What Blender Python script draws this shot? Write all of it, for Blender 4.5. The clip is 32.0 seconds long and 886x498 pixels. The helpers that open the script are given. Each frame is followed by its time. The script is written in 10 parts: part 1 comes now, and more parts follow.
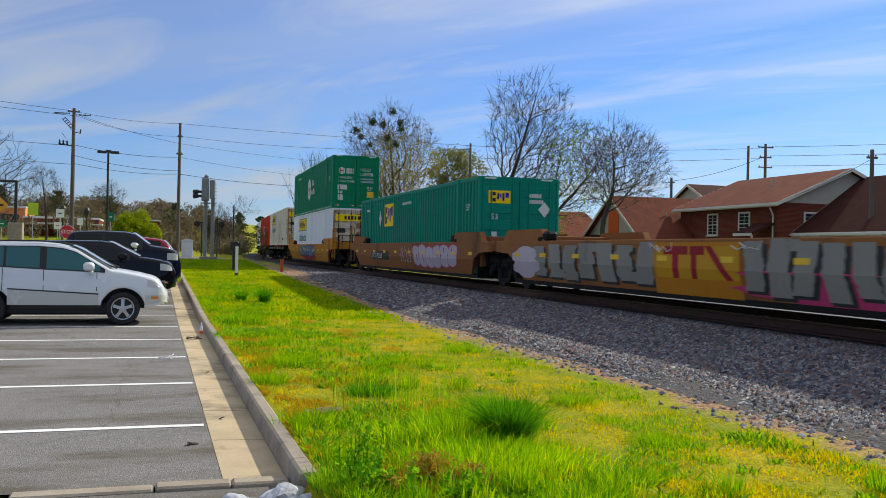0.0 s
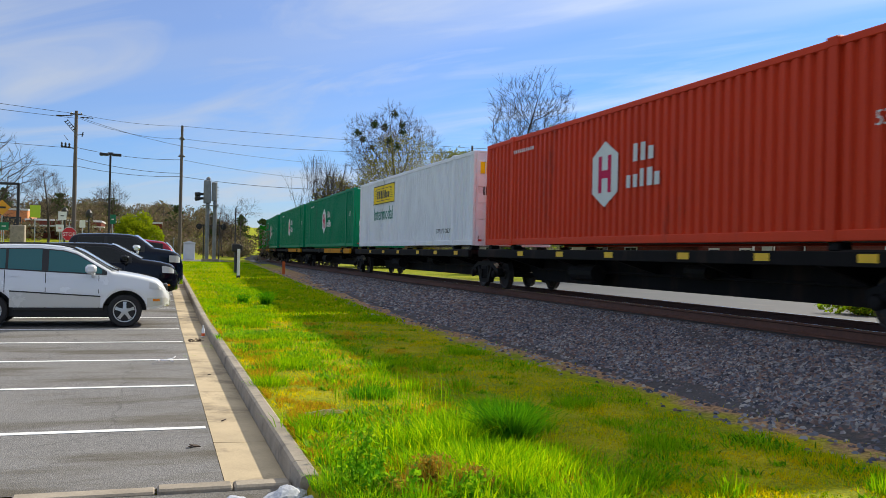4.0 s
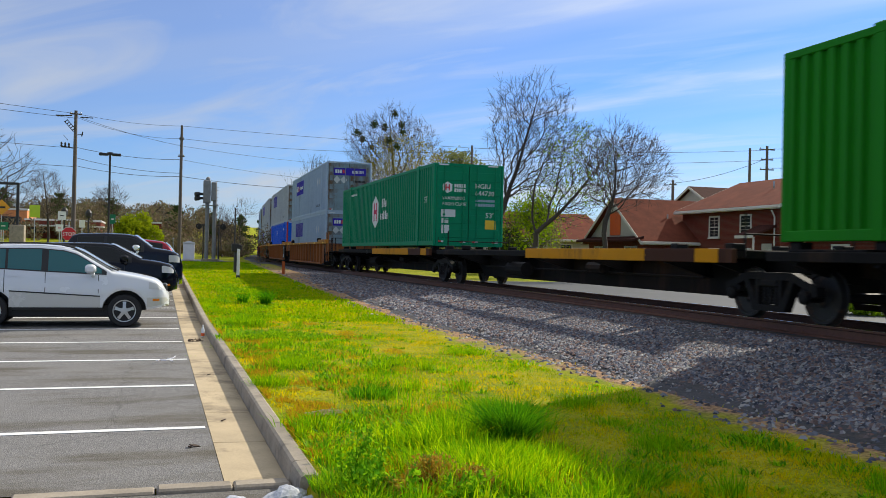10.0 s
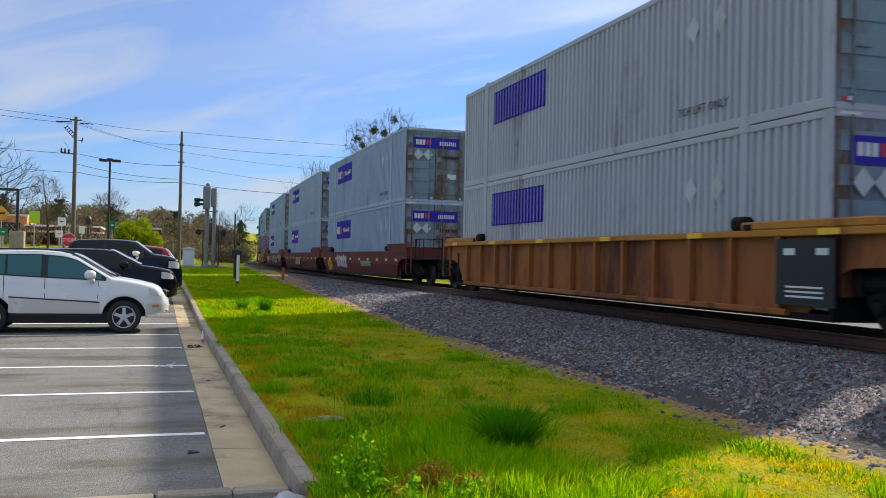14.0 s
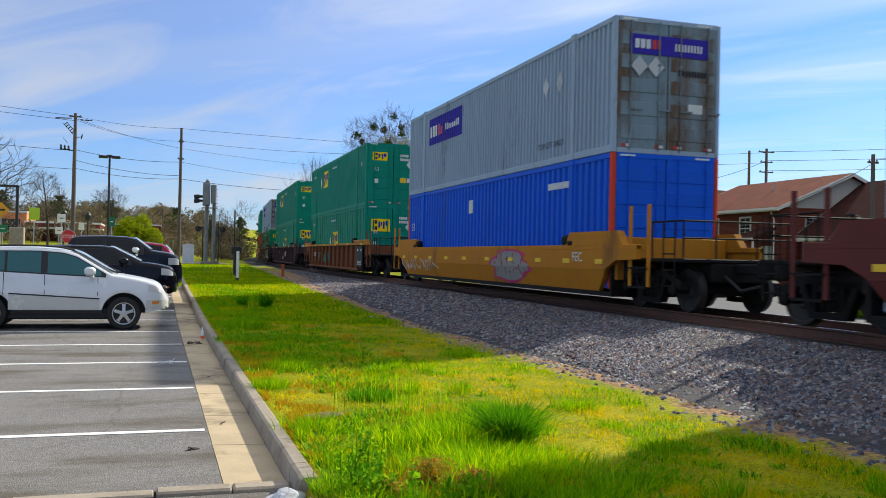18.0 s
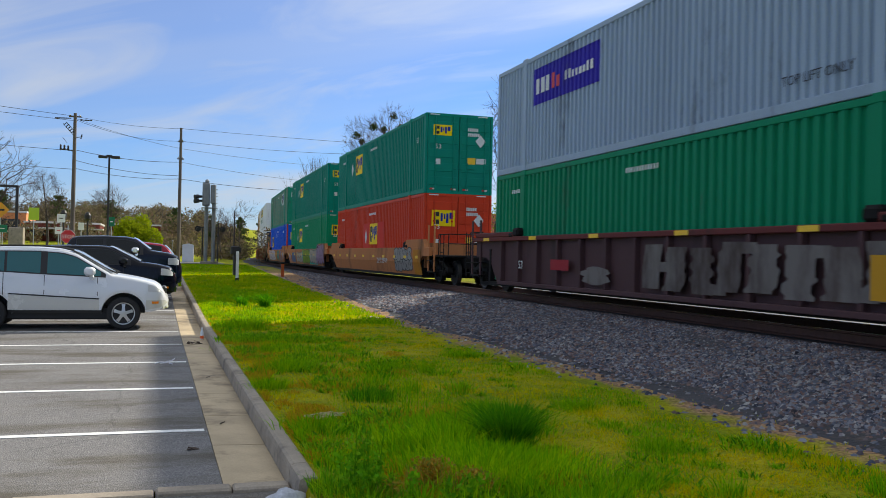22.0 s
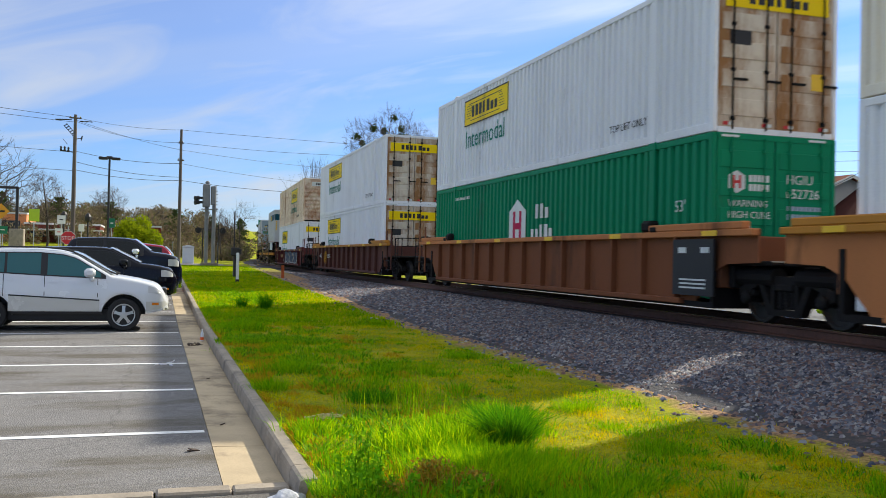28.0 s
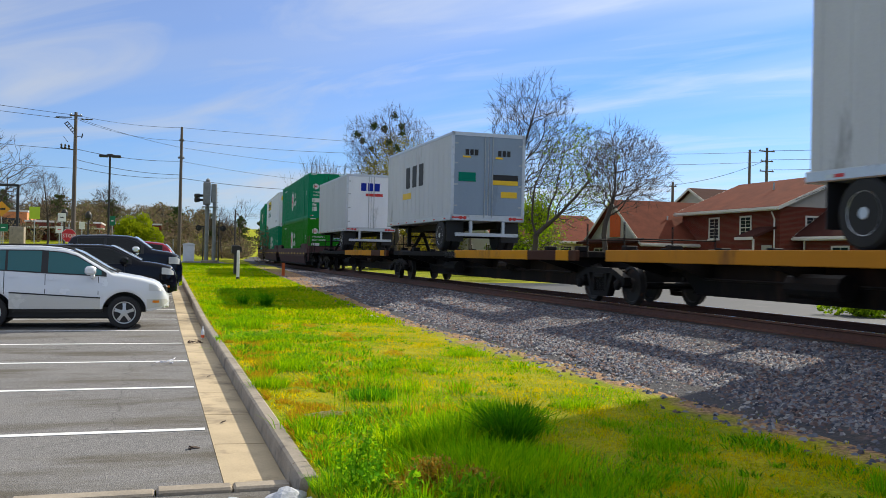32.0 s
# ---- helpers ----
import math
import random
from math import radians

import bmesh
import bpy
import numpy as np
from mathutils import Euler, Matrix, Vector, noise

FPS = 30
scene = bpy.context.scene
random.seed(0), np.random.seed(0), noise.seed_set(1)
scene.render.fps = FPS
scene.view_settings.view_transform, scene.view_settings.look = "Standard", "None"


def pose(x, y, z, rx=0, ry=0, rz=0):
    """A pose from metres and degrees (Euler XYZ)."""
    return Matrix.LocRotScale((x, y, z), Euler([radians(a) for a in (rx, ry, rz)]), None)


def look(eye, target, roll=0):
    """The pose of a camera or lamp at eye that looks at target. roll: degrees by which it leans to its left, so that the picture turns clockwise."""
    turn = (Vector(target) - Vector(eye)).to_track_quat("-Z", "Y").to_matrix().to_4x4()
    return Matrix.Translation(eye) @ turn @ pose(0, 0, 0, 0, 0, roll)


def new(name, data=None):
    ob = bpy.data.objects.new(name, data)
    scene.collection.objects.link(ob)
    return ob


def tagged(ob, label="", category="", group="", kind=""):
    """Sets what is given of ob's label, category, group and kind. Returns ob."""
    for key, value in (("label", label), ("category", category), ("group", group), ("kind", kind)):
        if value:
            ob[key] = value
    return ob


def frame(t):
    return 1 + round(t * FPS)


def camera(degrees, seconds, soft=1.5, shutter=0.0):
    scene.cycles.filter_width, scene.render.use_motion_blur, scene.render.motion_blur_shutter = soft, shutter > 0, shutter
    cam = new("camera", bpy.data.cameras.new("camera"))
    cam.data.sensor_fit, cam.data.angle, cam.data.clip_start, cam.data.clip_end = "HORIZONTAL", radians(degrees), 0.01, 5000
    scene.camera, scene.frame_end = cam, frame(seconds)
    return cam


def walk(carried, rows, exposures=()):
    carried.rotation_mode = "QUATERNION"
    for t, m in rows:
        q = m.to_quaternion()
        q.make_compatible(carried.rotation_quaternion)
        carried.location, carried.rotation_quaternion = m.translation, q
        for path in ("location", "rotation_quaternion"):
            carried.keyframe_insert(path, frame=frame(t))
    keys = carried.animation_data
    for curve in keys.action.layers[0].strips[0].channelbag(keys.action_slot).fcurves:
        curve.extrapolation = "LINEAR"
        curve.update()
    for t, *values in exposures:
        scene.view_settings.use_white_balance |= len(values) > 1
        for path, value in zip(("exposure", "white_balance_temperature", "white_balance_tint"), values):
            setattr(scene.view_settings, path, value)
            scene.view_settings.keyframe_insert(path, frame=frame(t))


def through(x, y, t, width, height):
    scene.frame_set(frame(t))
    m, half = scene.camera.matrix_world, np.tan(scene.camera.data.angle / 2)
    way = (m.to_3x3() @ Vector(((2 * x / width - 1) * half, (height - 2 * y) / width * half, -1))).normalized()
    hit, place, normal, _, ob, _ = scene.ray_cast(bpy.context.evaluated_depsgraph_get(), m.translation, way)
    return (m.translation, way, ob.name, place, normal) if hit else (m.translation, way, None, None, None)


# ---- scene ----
# World: x across the track, y along it, z up from the parking lot. The track is straight up to y = 42, then bends right.
EYE = (0.0, 0.0, 1.70)
LEAN = 1.24
SPEED = 19.9
BEND_Y, BEND_R = 42.0, 860.0
TRACK_X, RAIL_Z = 10.395, 0.75
CLIP = 32.0


def aim(right, up):
    r, u = radians(right), radians(up)
    return (EYE[0] + math.sin(r) * math.cos(u), EYE[1] + math.cos(r) * math.cos(u), EYE[2] + math.sin(u))


cam = camera(52.27, CLIP, soft=0.7, shutter=0.12)
walk(cam, [(t, look(EYE, aim(right, up), LEAN)) for t, right, up in (
    (0, 17.627, 0.208), (0.5, 17.585, 0.249), (1, 17.558, 0.276), (1.5, 17.526, 0.341),
    (2, 17.521, 0.346), (2.5, 17.517, 0.355), (3, 17.507, 0.373), (3.5, 17.512, 0.359),
    (5.5, 17.499, 0.359), (6, 17.517, 0.401), (6.5, 17.543, 0.322), (7, 17.543, 0.258),
    (7.5, 17.530, 0.240), (8, 17.548, 0.272), (8.5, 17.548, 0.294), (9, 17.530, 0.350),
    (9.5, 17.553, 0.387), (10, 17.530, 0.350), (10.5, 17.512, 0.373), (11, 17.508, 0.510),
    (11.5, 17.539, 0.693), (12, 17.562, 0.739), (12.5, 17.553, 0.702), (13, 17.562, 0.620),
    (13.5, 17.572, 0.652), (14, 17.539, 0.730), (14.5, 17.581, 0.730), (16.5, 17.539, 0.565),
    (17, 17.548, 0.656), (17.5, 17.553, 0.528), (18, 17.557, 0.510), (18.5, 17.566, 0.441),
    (19, 17.548, 0.405), (19.5, 17.548, 0.482), (20, 17.553, 0.487), (20.5, 17.548, 0.437),
    (21, 17.544, 0.455), (21.5, 17.553, 0.519), (22, 17.576, 0.515), (22.5, 17.586, 0.459),
    (23, 17.571, 0.459), (23.5, 17.548, 0.478), (24, 17.548, 0.464), (24.5, 17.553, 0.515),
    (25, 17.535, 0.570), (25.5, 17.548, 0.597), (27.5, 17.548, 0.574), (28, 17.562, 0.602),
    (28.5, 17.548, 0.524), (29, 17.567, 0.423), (29.5, 17.553, 0.441), (30, 17.562, 0.478),
    (30.5, 17.548, 0.496), (31, 17.535, 0.459), (31.5, 17.534, 0.405), (32, 17.534, 0.455),
)], exposures=[(0, -0.05), (1, 0.15), (3, 0.20), (6, 0.02), (9, 0.05), (13, 0.22), (17, 0.26), (21, 0.12), (24, 0.30), (28, 0.32), (29, 0.20), (31, 0.24), (32, 0.16)])

# ---- light ----
SUN_DIR = Vector((1.33, 0.74, 1.0)).normalized()
sun = new("sun", bpy.data.lights.new("sun", "SUN"))
sun.data.energy, sun.data.angle, sun.data.color = 5.0, radians(1.0), (1.0, 0.92, 0.76)
sun.matrix_world = look((0, 0, 60), Vector((0, 0, 60)) - SUN_DIR)

world = bpy.data.worlds.new("sky")
scene.world = world
world.use_nodes = True


def wire_sky(nt):
    n, l = nt.nodes, nt.links
    n.clear()
    out, bg = n.new("ShaderNodeOutputWorld"), n.new("ShaderNodeBackground")
    sky = n.new("ShaderNodeTexSky")
    sky.sky_type, sky.sun_disc = "NISHITA", False
    sky.sun_elevation = math.asin(SUN_DIR.z)
    sky.sun_rotation = math.atan2(SUN_DIR.x, SUN_DIR.y)
    sky.air_density, sky.dust_density, sky.ozone_density = 1.0, 0.3, 2.5
    co = n.new("ShaderNodeTexCoord")
    sep = n.new("ShaderNodeSeparateXYZ")
    l.new(co.outputs["Generated"], sep.inputs[0])
    zc = n.new("ShaderNodeMath"); zc.operation = "MAXIMUM"; zc.inputs[1].default_value = 0.0
    l.new(sep.outputs[2], zc.inputs[0])
    za = n.new("ShaderNodeMath"); za.operation = "ADD"; za.inputs[1].default_value = 0.10
    l.new(zc.outputs[0], za.inputs[0])
    px, py = n.new("ShaderNodeMath"), n.new("ShaderNodeMath")
    for m, k in ((px, 0), (py, 1)):
        m.operation = "DIVIDE"
        l.new(sep.outputs[k], m.inputs[0]); l.new(za.outputs[0], m.inputs[1])
    comb = n.new("ShaderNodeCombineXYZ")
    l.new(px.outputs[0], comb.inputs[0]); l.new(py.outputs[0], comb.inputs[1])
    # broad veils and thin wisps of high cloud, drawn out along the wind
    wind = n.new("ShaderNodeVectorRotate")
    wind.rotation_type = "Z_AXIS"
    wind.inputs["Angle"].default_value = radians(142)
    l.new(comb.outputs[0], wind.inputs["Vector"])
    rot = n.new("ShaderNodeMapping")
    rot.inputs["Scale"].default_value = (0.62, 0.24, 1)
    rot.inputs["Location"].default_value = (0.9, 2.3, 0)
    l.new(wind.outputs[0], rot.inputs[0])
    veil = n.new("ShaderNodeTexNoise")
    veil.inputs["Scale"].default_value, veil.inputs["Detail"].default_value = 0.8, 5.0
    veil.inputs["Roughness"].default_value, veil.inputs["Distortion"].default_value = 0.5, 0.9
    l.new(rot.outputs[0], veil.inputs["Vector"])
    wisp = n.new("ShaderNodeTexNoise")
    wisp.inputs["Scale"].default_value, wisp.inputs["Detail"].default_value = 2.6, 9.0
    wisp.inputs["Roughness"].default_value, wisp.inputs["Distortion"].default_value = 0.55, 0.9
    l.new(rot.outputs[0], wisp.inputs["Vector"])
    r1, r2 = n.new("ShaderNodeMapRange"), n.new("ShaderNodeMapRange")
    for r, src, a, b, top in ((r1, veil, 0.36, 0.72, 0.66), (r2, wisp, 0.47, 0.74, 0.50)):
        r.inputs["From Min"].default_value, r.inputs["From Max"].default_value, r.inputs["To Max"].default_value = a, b, top
        l.new(src.outputs[0], r.inputs[0])
    add = n.new("ShaderNodeMath"); add.operation = "ADD"; add.use_clamp = True
    l.new(r1.outputs[0], add.inputs[0]); l.new(r2.outputs[0], add.inputs[1])
    # haze that whitens the lowest sky
    hz = n.new("ShaderNodeMapRange")
    hz.inputs["From Min"].default_value, hz.inputs["From Max"].default_value = 0.0, 0.16
    hz.inputs["To Min"].default_value, hz.inputs["To Max"].default_value = 0.45, 0.0
    l.new(zc.outputs[0], hz.inputs[0])
    mx = n.new("ShaderNodeMath"); mx.operation = "MAXIMUM"
    l.new(add.outputs[0], mx.inputs[0]); l.new(hz.outputs[0], mx.inputs[1])
    # unseen cloud cover added above the view, to whiten and lift the fill light
    zen = n.new("ShaderNodeMapRange")
    zen.interpolation_type = "SMOOTHSTEP"
    zen.inputs["From Min"].default_value, zen.inputs["From Max"].default_value = 0.28, 0.52
    zen.inputs["To Min"].default_value, zen.inputs["To Max"].default_value = 0.0, 0.95
    l.new(zc.outputs[0], zen.inputs[0])
    mz = n.new("ShaderNodeMath"); mz.operation = "MAXIMUM"
    l.new(mx.outputs[0], mz.inputs[0]); l.new(zen.outputs[0], mz.inputs[1])
    gain = n.new("ShaderNodeVectorMath"); gain.operation = "MULTIPLY"
    gain.inputs[1].default_value = SKY_GAIN
    l.new(sky.outputs[0], gain.inputs[0])
    mix = n.new("ShaderNodeMix"); mix.data_type = "RGBA"
    # cloud is brightest towards the sun
    near = n.new("ShaderNodeVectorMath"); near.operation = "DOT_PRODUCT"
    near.inputs[1].default_value = SUN_DIR
    l.new(co.outputs["Generated"], near.inputs[0])
    lit = n.new("ShaderNodeMapRange")
    lit.inputs["From Min"].default_value, lit.inputs["From Max"].default_value = 0.55, 1.0
    lit.inputs["To Min"].default_value, lit.inputs["To Max"].default_value = 0.88, 1.5
    l.new(near.outputs["Value"], lit.inputs[0])
    cloud = n.new("ShaderNodeVectorMath"); cloud.operation = "SCALE"
    cloud.inputs[0].default_value = CLOUD[:3]
    l.new(lit.outputs[0], cloud.inputs["Scale"])
    l.new(cloud.outputs[0], mix.inputs["B"])
    l.new(mz.outputs[0], mix.inputs["Factor"]); l.new(gain.outputs[0], mix.inputs["A"])
    l.new(mix.outputs["Result"], bg.inputs[0])
    bg.inputs[1].default_value = SKY_STRENGTH
    l.new(bg.outputs[0], out.inputs[0])


SKY_STRENGTH = 0.085
SKY_GAIN = (0.58, 0.92, 1.50)
CLOUD = (7.2, 7.7, 8.5, 1)
wire_sky(world.node_tree)

# ---- materials ----
MATS = {}


def material(name, rgb, rough=0.6, metal=0.0, spread=0.12, scale=3.0, grain=60.0, bump=0.15, depth=0.004, dirt=None, dirt_amount=0.0, streak=False, vary=0.0, spec=0.5, coat=0.0):
    """A surface with broad stains, fine grain, relief, and dirt or rust in patches of its own shape; vary: how far pieces differ."""
    if name in MATS:
        return MATS[name]
    m = bpy.data.materials.new(name)
    m.use_nodes = True
    n, l = m.node_tree.nodes, m.node_tree.links
    bsdf = n["Principled BSDF"]
    co = n.new("ShaderNodeTexCoord")
    big, small = n.new("ShaderNodeTexNoise"), n.new("ShaderNodeTexNoise")
    big.inputs["Scale"].default_value, big.inputs["Detail"].default_value, big.inputs["Roughness"].default_value = scale, 5.0, 0.6
    small.inputs["Scale"].default_value, small.inputs["Detail"].default_value = grain, 3.0
    vec = co.outputs["Object"]
    if streak:
        mp = n.new("ShaderNodeMapping")
        mp.inputs["Scale"].default_value = (1.0, 1.0, 0.12)
        l.new(vec, mp.inputs[0])
        l.new(mp.outputs[0], big.inputs["Vector"])
    else:
        l.new(vec, big.inputs["Vector"])
    l.new(vec, small.inputs["Vector"])
    ramp = n.new("ShaderNodeMix"); ramp.data_type = "RGBA"
    ramp.inputs["A"].default_value = (*[c * (1 - spread) for c in rgb], 1)
    ramp.inputs["B"].default_value = (*[min(1, c * (1 + spread)) for c in rgb], 1)
    avg = n.new("ShaderNodeMath"); avg.operation = "MULTIPLY_ADD"; avg.inputs[1].default_value = 0.35
    sh = n.new("ShaderNodeMath"); sh.operation = "MULTIPLY"; sh.inputs[1].default_value = 0.65
    l.new(big.outputs[0], sh.inputs[0])
    l.new(small.outputs[0], avg.inputs[0]); l.new(sh.outputs[0], avg.inputs[2])
    mr = n.new("ShaderNodeMapRange"); mr.inputs["From Min"].default_value, mr.inputs["From Max"].default_value = 0.32, 0.68
    l.new(avg.outputs[0], mr.inputs[0]); l.new(mr.outputs[0], ramp.inputs["Factor"])
    col = ramp.outputs["Result"]
    if dirt:
        dn = n.new("ShaderNodeTexNoise")
        dn.inputs["Scale"].default_value, dn.inputs["Detail"].default_value, dn.inputs["Roughness"].default_value = scale * 0.7, 9.0, 0.72
        mp2 = n.new("ShaderNodeMapping")
        mp2.inputs["Location"].default_value = (7.3, 2.1, 4.4)
        mp2.inputs["Scale"].default_value = (1.0, 1.0, 0.3 if streak else 1.0)
        l.new(vec, mp2.inputs[0]); l.new(mp2.outputs[0], dn.inputs["Vector"])
        dm = n.new("ShaderNodeMapRange")
        dm.inputs["From Min"].default_value, dm.inputs["From Max"].default_value = 0.62 - 0.3 * dirt_amount, 0.72 - 0.22 * dirt_amount
        dm.inputs["To Max"].default_value = min(1.0, 0.45 + dirt_amount)
        l.new(dn.outputs[0], dm.inputs[0])
        dx = n.new("ShaderNodeMix"); dx.data_type = "RGBA"
        dx.inputs["B"].default_value = (*dirt, 1)
        l.new(dm.outputs[0], dx.inputs["Factor"]); l.new(col, dx.inputs["A"])
        col = dx.outputs["Result"]
    if vary:
        oi = n.new("ShaderNodeObjectInfo")
        vr = n.new("ShaderNodeMapRange"); vr.inputs["To Min"].default_value, vr.inputs["To Max"].default_value = 1 - vary, 1 + vary
        l.new(oi.outputs["Random"], vr.inputs[0])
        vm = n.new("ShaderNodeVectorMath"); vm.operation = "SCALE"
        l.new(col, vm.inputs[0]); l.new(vr.outputs[0], vm.inputs["Scale"])
        col = vm.outputs[0]
    l.new(col, bsdf.inputs["Base Color"])
    rr = n.new("ShaderNodeMapRange"); rr.inputs["To Min"].default_value, rr.inputs["To Max"].default_value = max(0.03, rough - 0.08), min(1, rough + 0.08)
    l.new(big.outputs[0], rr.inputs[0]); l.new(rr.outputs[0], bsdf.inputs["Roughness"])
    bsdf.inputs["Metallic"].default_value = metal
    bsdf.inputs["Specular IOR Level"].default_value = spec
    bsdf.inputs["Coat Weight"].default_value = coat
    bsdf.inputs["Coat Roughness"].default_value = 0.05
    if bump:
        bp = n.new("ShaderNodeBump"); bp.inputs["Strength"].default_value, bp.inputs["Distance"].default_value = bump, depth
        l.new(avg.outputs[0], bp.inputs["Height"]); l.new(bp.outputs[0], bsdf.inputs["Normal"])
    MATS[name] = m
    return m


def islands(name, colours, rough=0.8, transmit=0.0, patch=0.0, blend=0.5, gloss=0.04, through=(1, 1, 1), face=(1, 1, 1)):
    """Joined leaves, blades or stones: each island takes its own shade out of a few colours; light that passes through is yellower than light thrown back."""
    if name in MATS:
        return MATS[name]
    m = bpy.data.materials.new(name)
    m.use_nodes = True
    n, l = m.node_tree.nodes, m.node_tree.links
    bsdf = n["Principled BSDF"]
    g = n.new("ShaderNodeNewGeometry")
    ramp = n.new("ShaderNodeValToRGB")
    while len(ramp.color_ramp.elements) < len(colours):
        ramp.color_ramp.elements.new(0.5)
    for i, c in enumerate(colours):
        ramp.color_ramp.elements[i].position = i / max(1, len(colours) - 1)
        ramp.color_ramp.elements[i].color = (*c, 1)
    pick = g.outputs["Random Per Island"]
    if patch:
        nz = n.new("ShaderNodeTexNoise")
        nz.inputs["Scale"].default_value, nz.inputs["Detail"].default_value = patch, 4.0
        l.new(g.outputs["Position"], nz.inputs["Vector"])
        sp = n.new("ShaderNodeMapRange")
        sp.inputs["From Min"].default_value, sp.inputs["From Max"].default_value = 0.30, 0.70
        l.new(nz.outputs[0], sp.inputs[0])
        mm = n.new("ShaderNodeMix")
        mm.inputs["Factor"].default_value = blend
        l.new(pick, mm.inputs["A"]); l.new(sp.outputs[0], mm.inputs["B"])
        pick = mm.outputs["Result"]
    l.new(pick, ramp.inputs[0])
    def tinted(by):
        q = n.new("ShaderNodeVectorMath"); q.operation = "MULTIPLY"
        q.inputs[1].default_value = by
        l.new(ramp.outputs[0], q.inputs[0])
        return q.outputs[0]
    l.new(tinted(face), bsdf.inputs["Base Color"])
    bsdf.inputs["Roughness"].default_value = rough
    bsdf.inputs["Specular IOR Level"].default_value = gloss
    if transmit:
        tr = n.new("ShaderNodeBsdfTranslucent")
        l.new(tinted(through), tr.inputs[0])
        mx = n.new("ShaderNodeMixShader"); mx.inputs[0].default_value = transmit
        l.new(bsdf.outputs[0], mx.inputs[1]); l.new(tr.outputs[0], mx.inputs[2])
        l.new(mx.outputs[0], n["Material Output"].inputs[0])
    MATS[name] = m
    return m


def glass(name, tint, rough=0.03):
    if name in MATS:
        return MATS[name]
    m = bpy.data.materials.new(name)
    m.use_nodes = True
    b = m.node_tree.nodes["Principled BSDF"]
    b.inputs["Base Color"].default_value = (*tint, 1)
    b.inputs["Roughness"].default_value = rough
    b.inputs["Specular IOR Level"].default_value = 0.35
    MATS[name] = m
    return m


def glow(name, rgb, strength):
    if name in MATS:
        return MATS[name]
    m = bpy.data.materials.new(name)
    m.use_nodes = True
    b = m.node_tree.nodes["Principled BSDF"]
    b.inputs["Base Color"].default_value = (*rgb, 1)
    b.inputs["Emission Color"].default_value = (*rgb, 1)
    b.inputs["Emission Strength"].default_value = strength
    MATS[name] = m
    return m


RUST = (0.16, 0.07, 0.03)
GRIME = (0.05, 0.045, 0.04)


def paint(name, rgb, dirt=GRIME, amount=0.12, rough=0.50, spread=0.10):
    return material(name, rgb, rough=rough, spread=spread, scale=1.1, grain=35, bump=0.08, depth=0.003, dirt=dirt, dirt_amount=amount, streak=True, vary=0.05, spec=0.12)


M_STEEL = material("black_steel", (0.012, 0.011, 0.011), rough=0.65, spread=0.3, scale=4, dirt=(0.05, 0.035, 0.025), dirt_amount=0.18, spec=0.12)
M_WHEEL = material("wheel_steel", (0.03, 0.027, 0.026), rough=0.6, metal=0.3, spread=0.3, scale=6, dirt=RUST, dirt_amount=0.2)
M_RIM = material("polished_tread", (0.55, 0.55, 0.56), rough=0.25, metal=1.0, spread=0.1)
M_RAIL = material("rusty_rail", (0.115, 0.048, 0.030), rough=0.75, spread=0.3, scale=8)
M_GALV = material("galvanised_steel", (0.42, 0.44, 0.45), rough=0.45, metal=0.7, spread=0.12)
M_ALU = material("bare_aluminium", (0.55, 0.57, 0.60), rough=0.38, metal=0.75, spread=0.08, dirt=GRIME, dirt_amount=0.1)
M_WHITE = material("white_marking", (0.78, 0.78, 0.76), rough=0.6, spread=0.08)
M_BLACK = material("black_marking", (0.015, 0.015, 0.017), rough=0.6, spread=0.2)
M_RED = material("red_marking", (0.55, 0.03, 0.03), rough=0.5, spread=0.1)
M_YEL = material("yellow_marking", (0.80, 0.50, 0.02), rough=0.5, spread=0.1)
M_RUBBER = material("tyre_rubber", (0.018, 0.018, 0.019), rough=0.85, spread=0.3, grain=120)

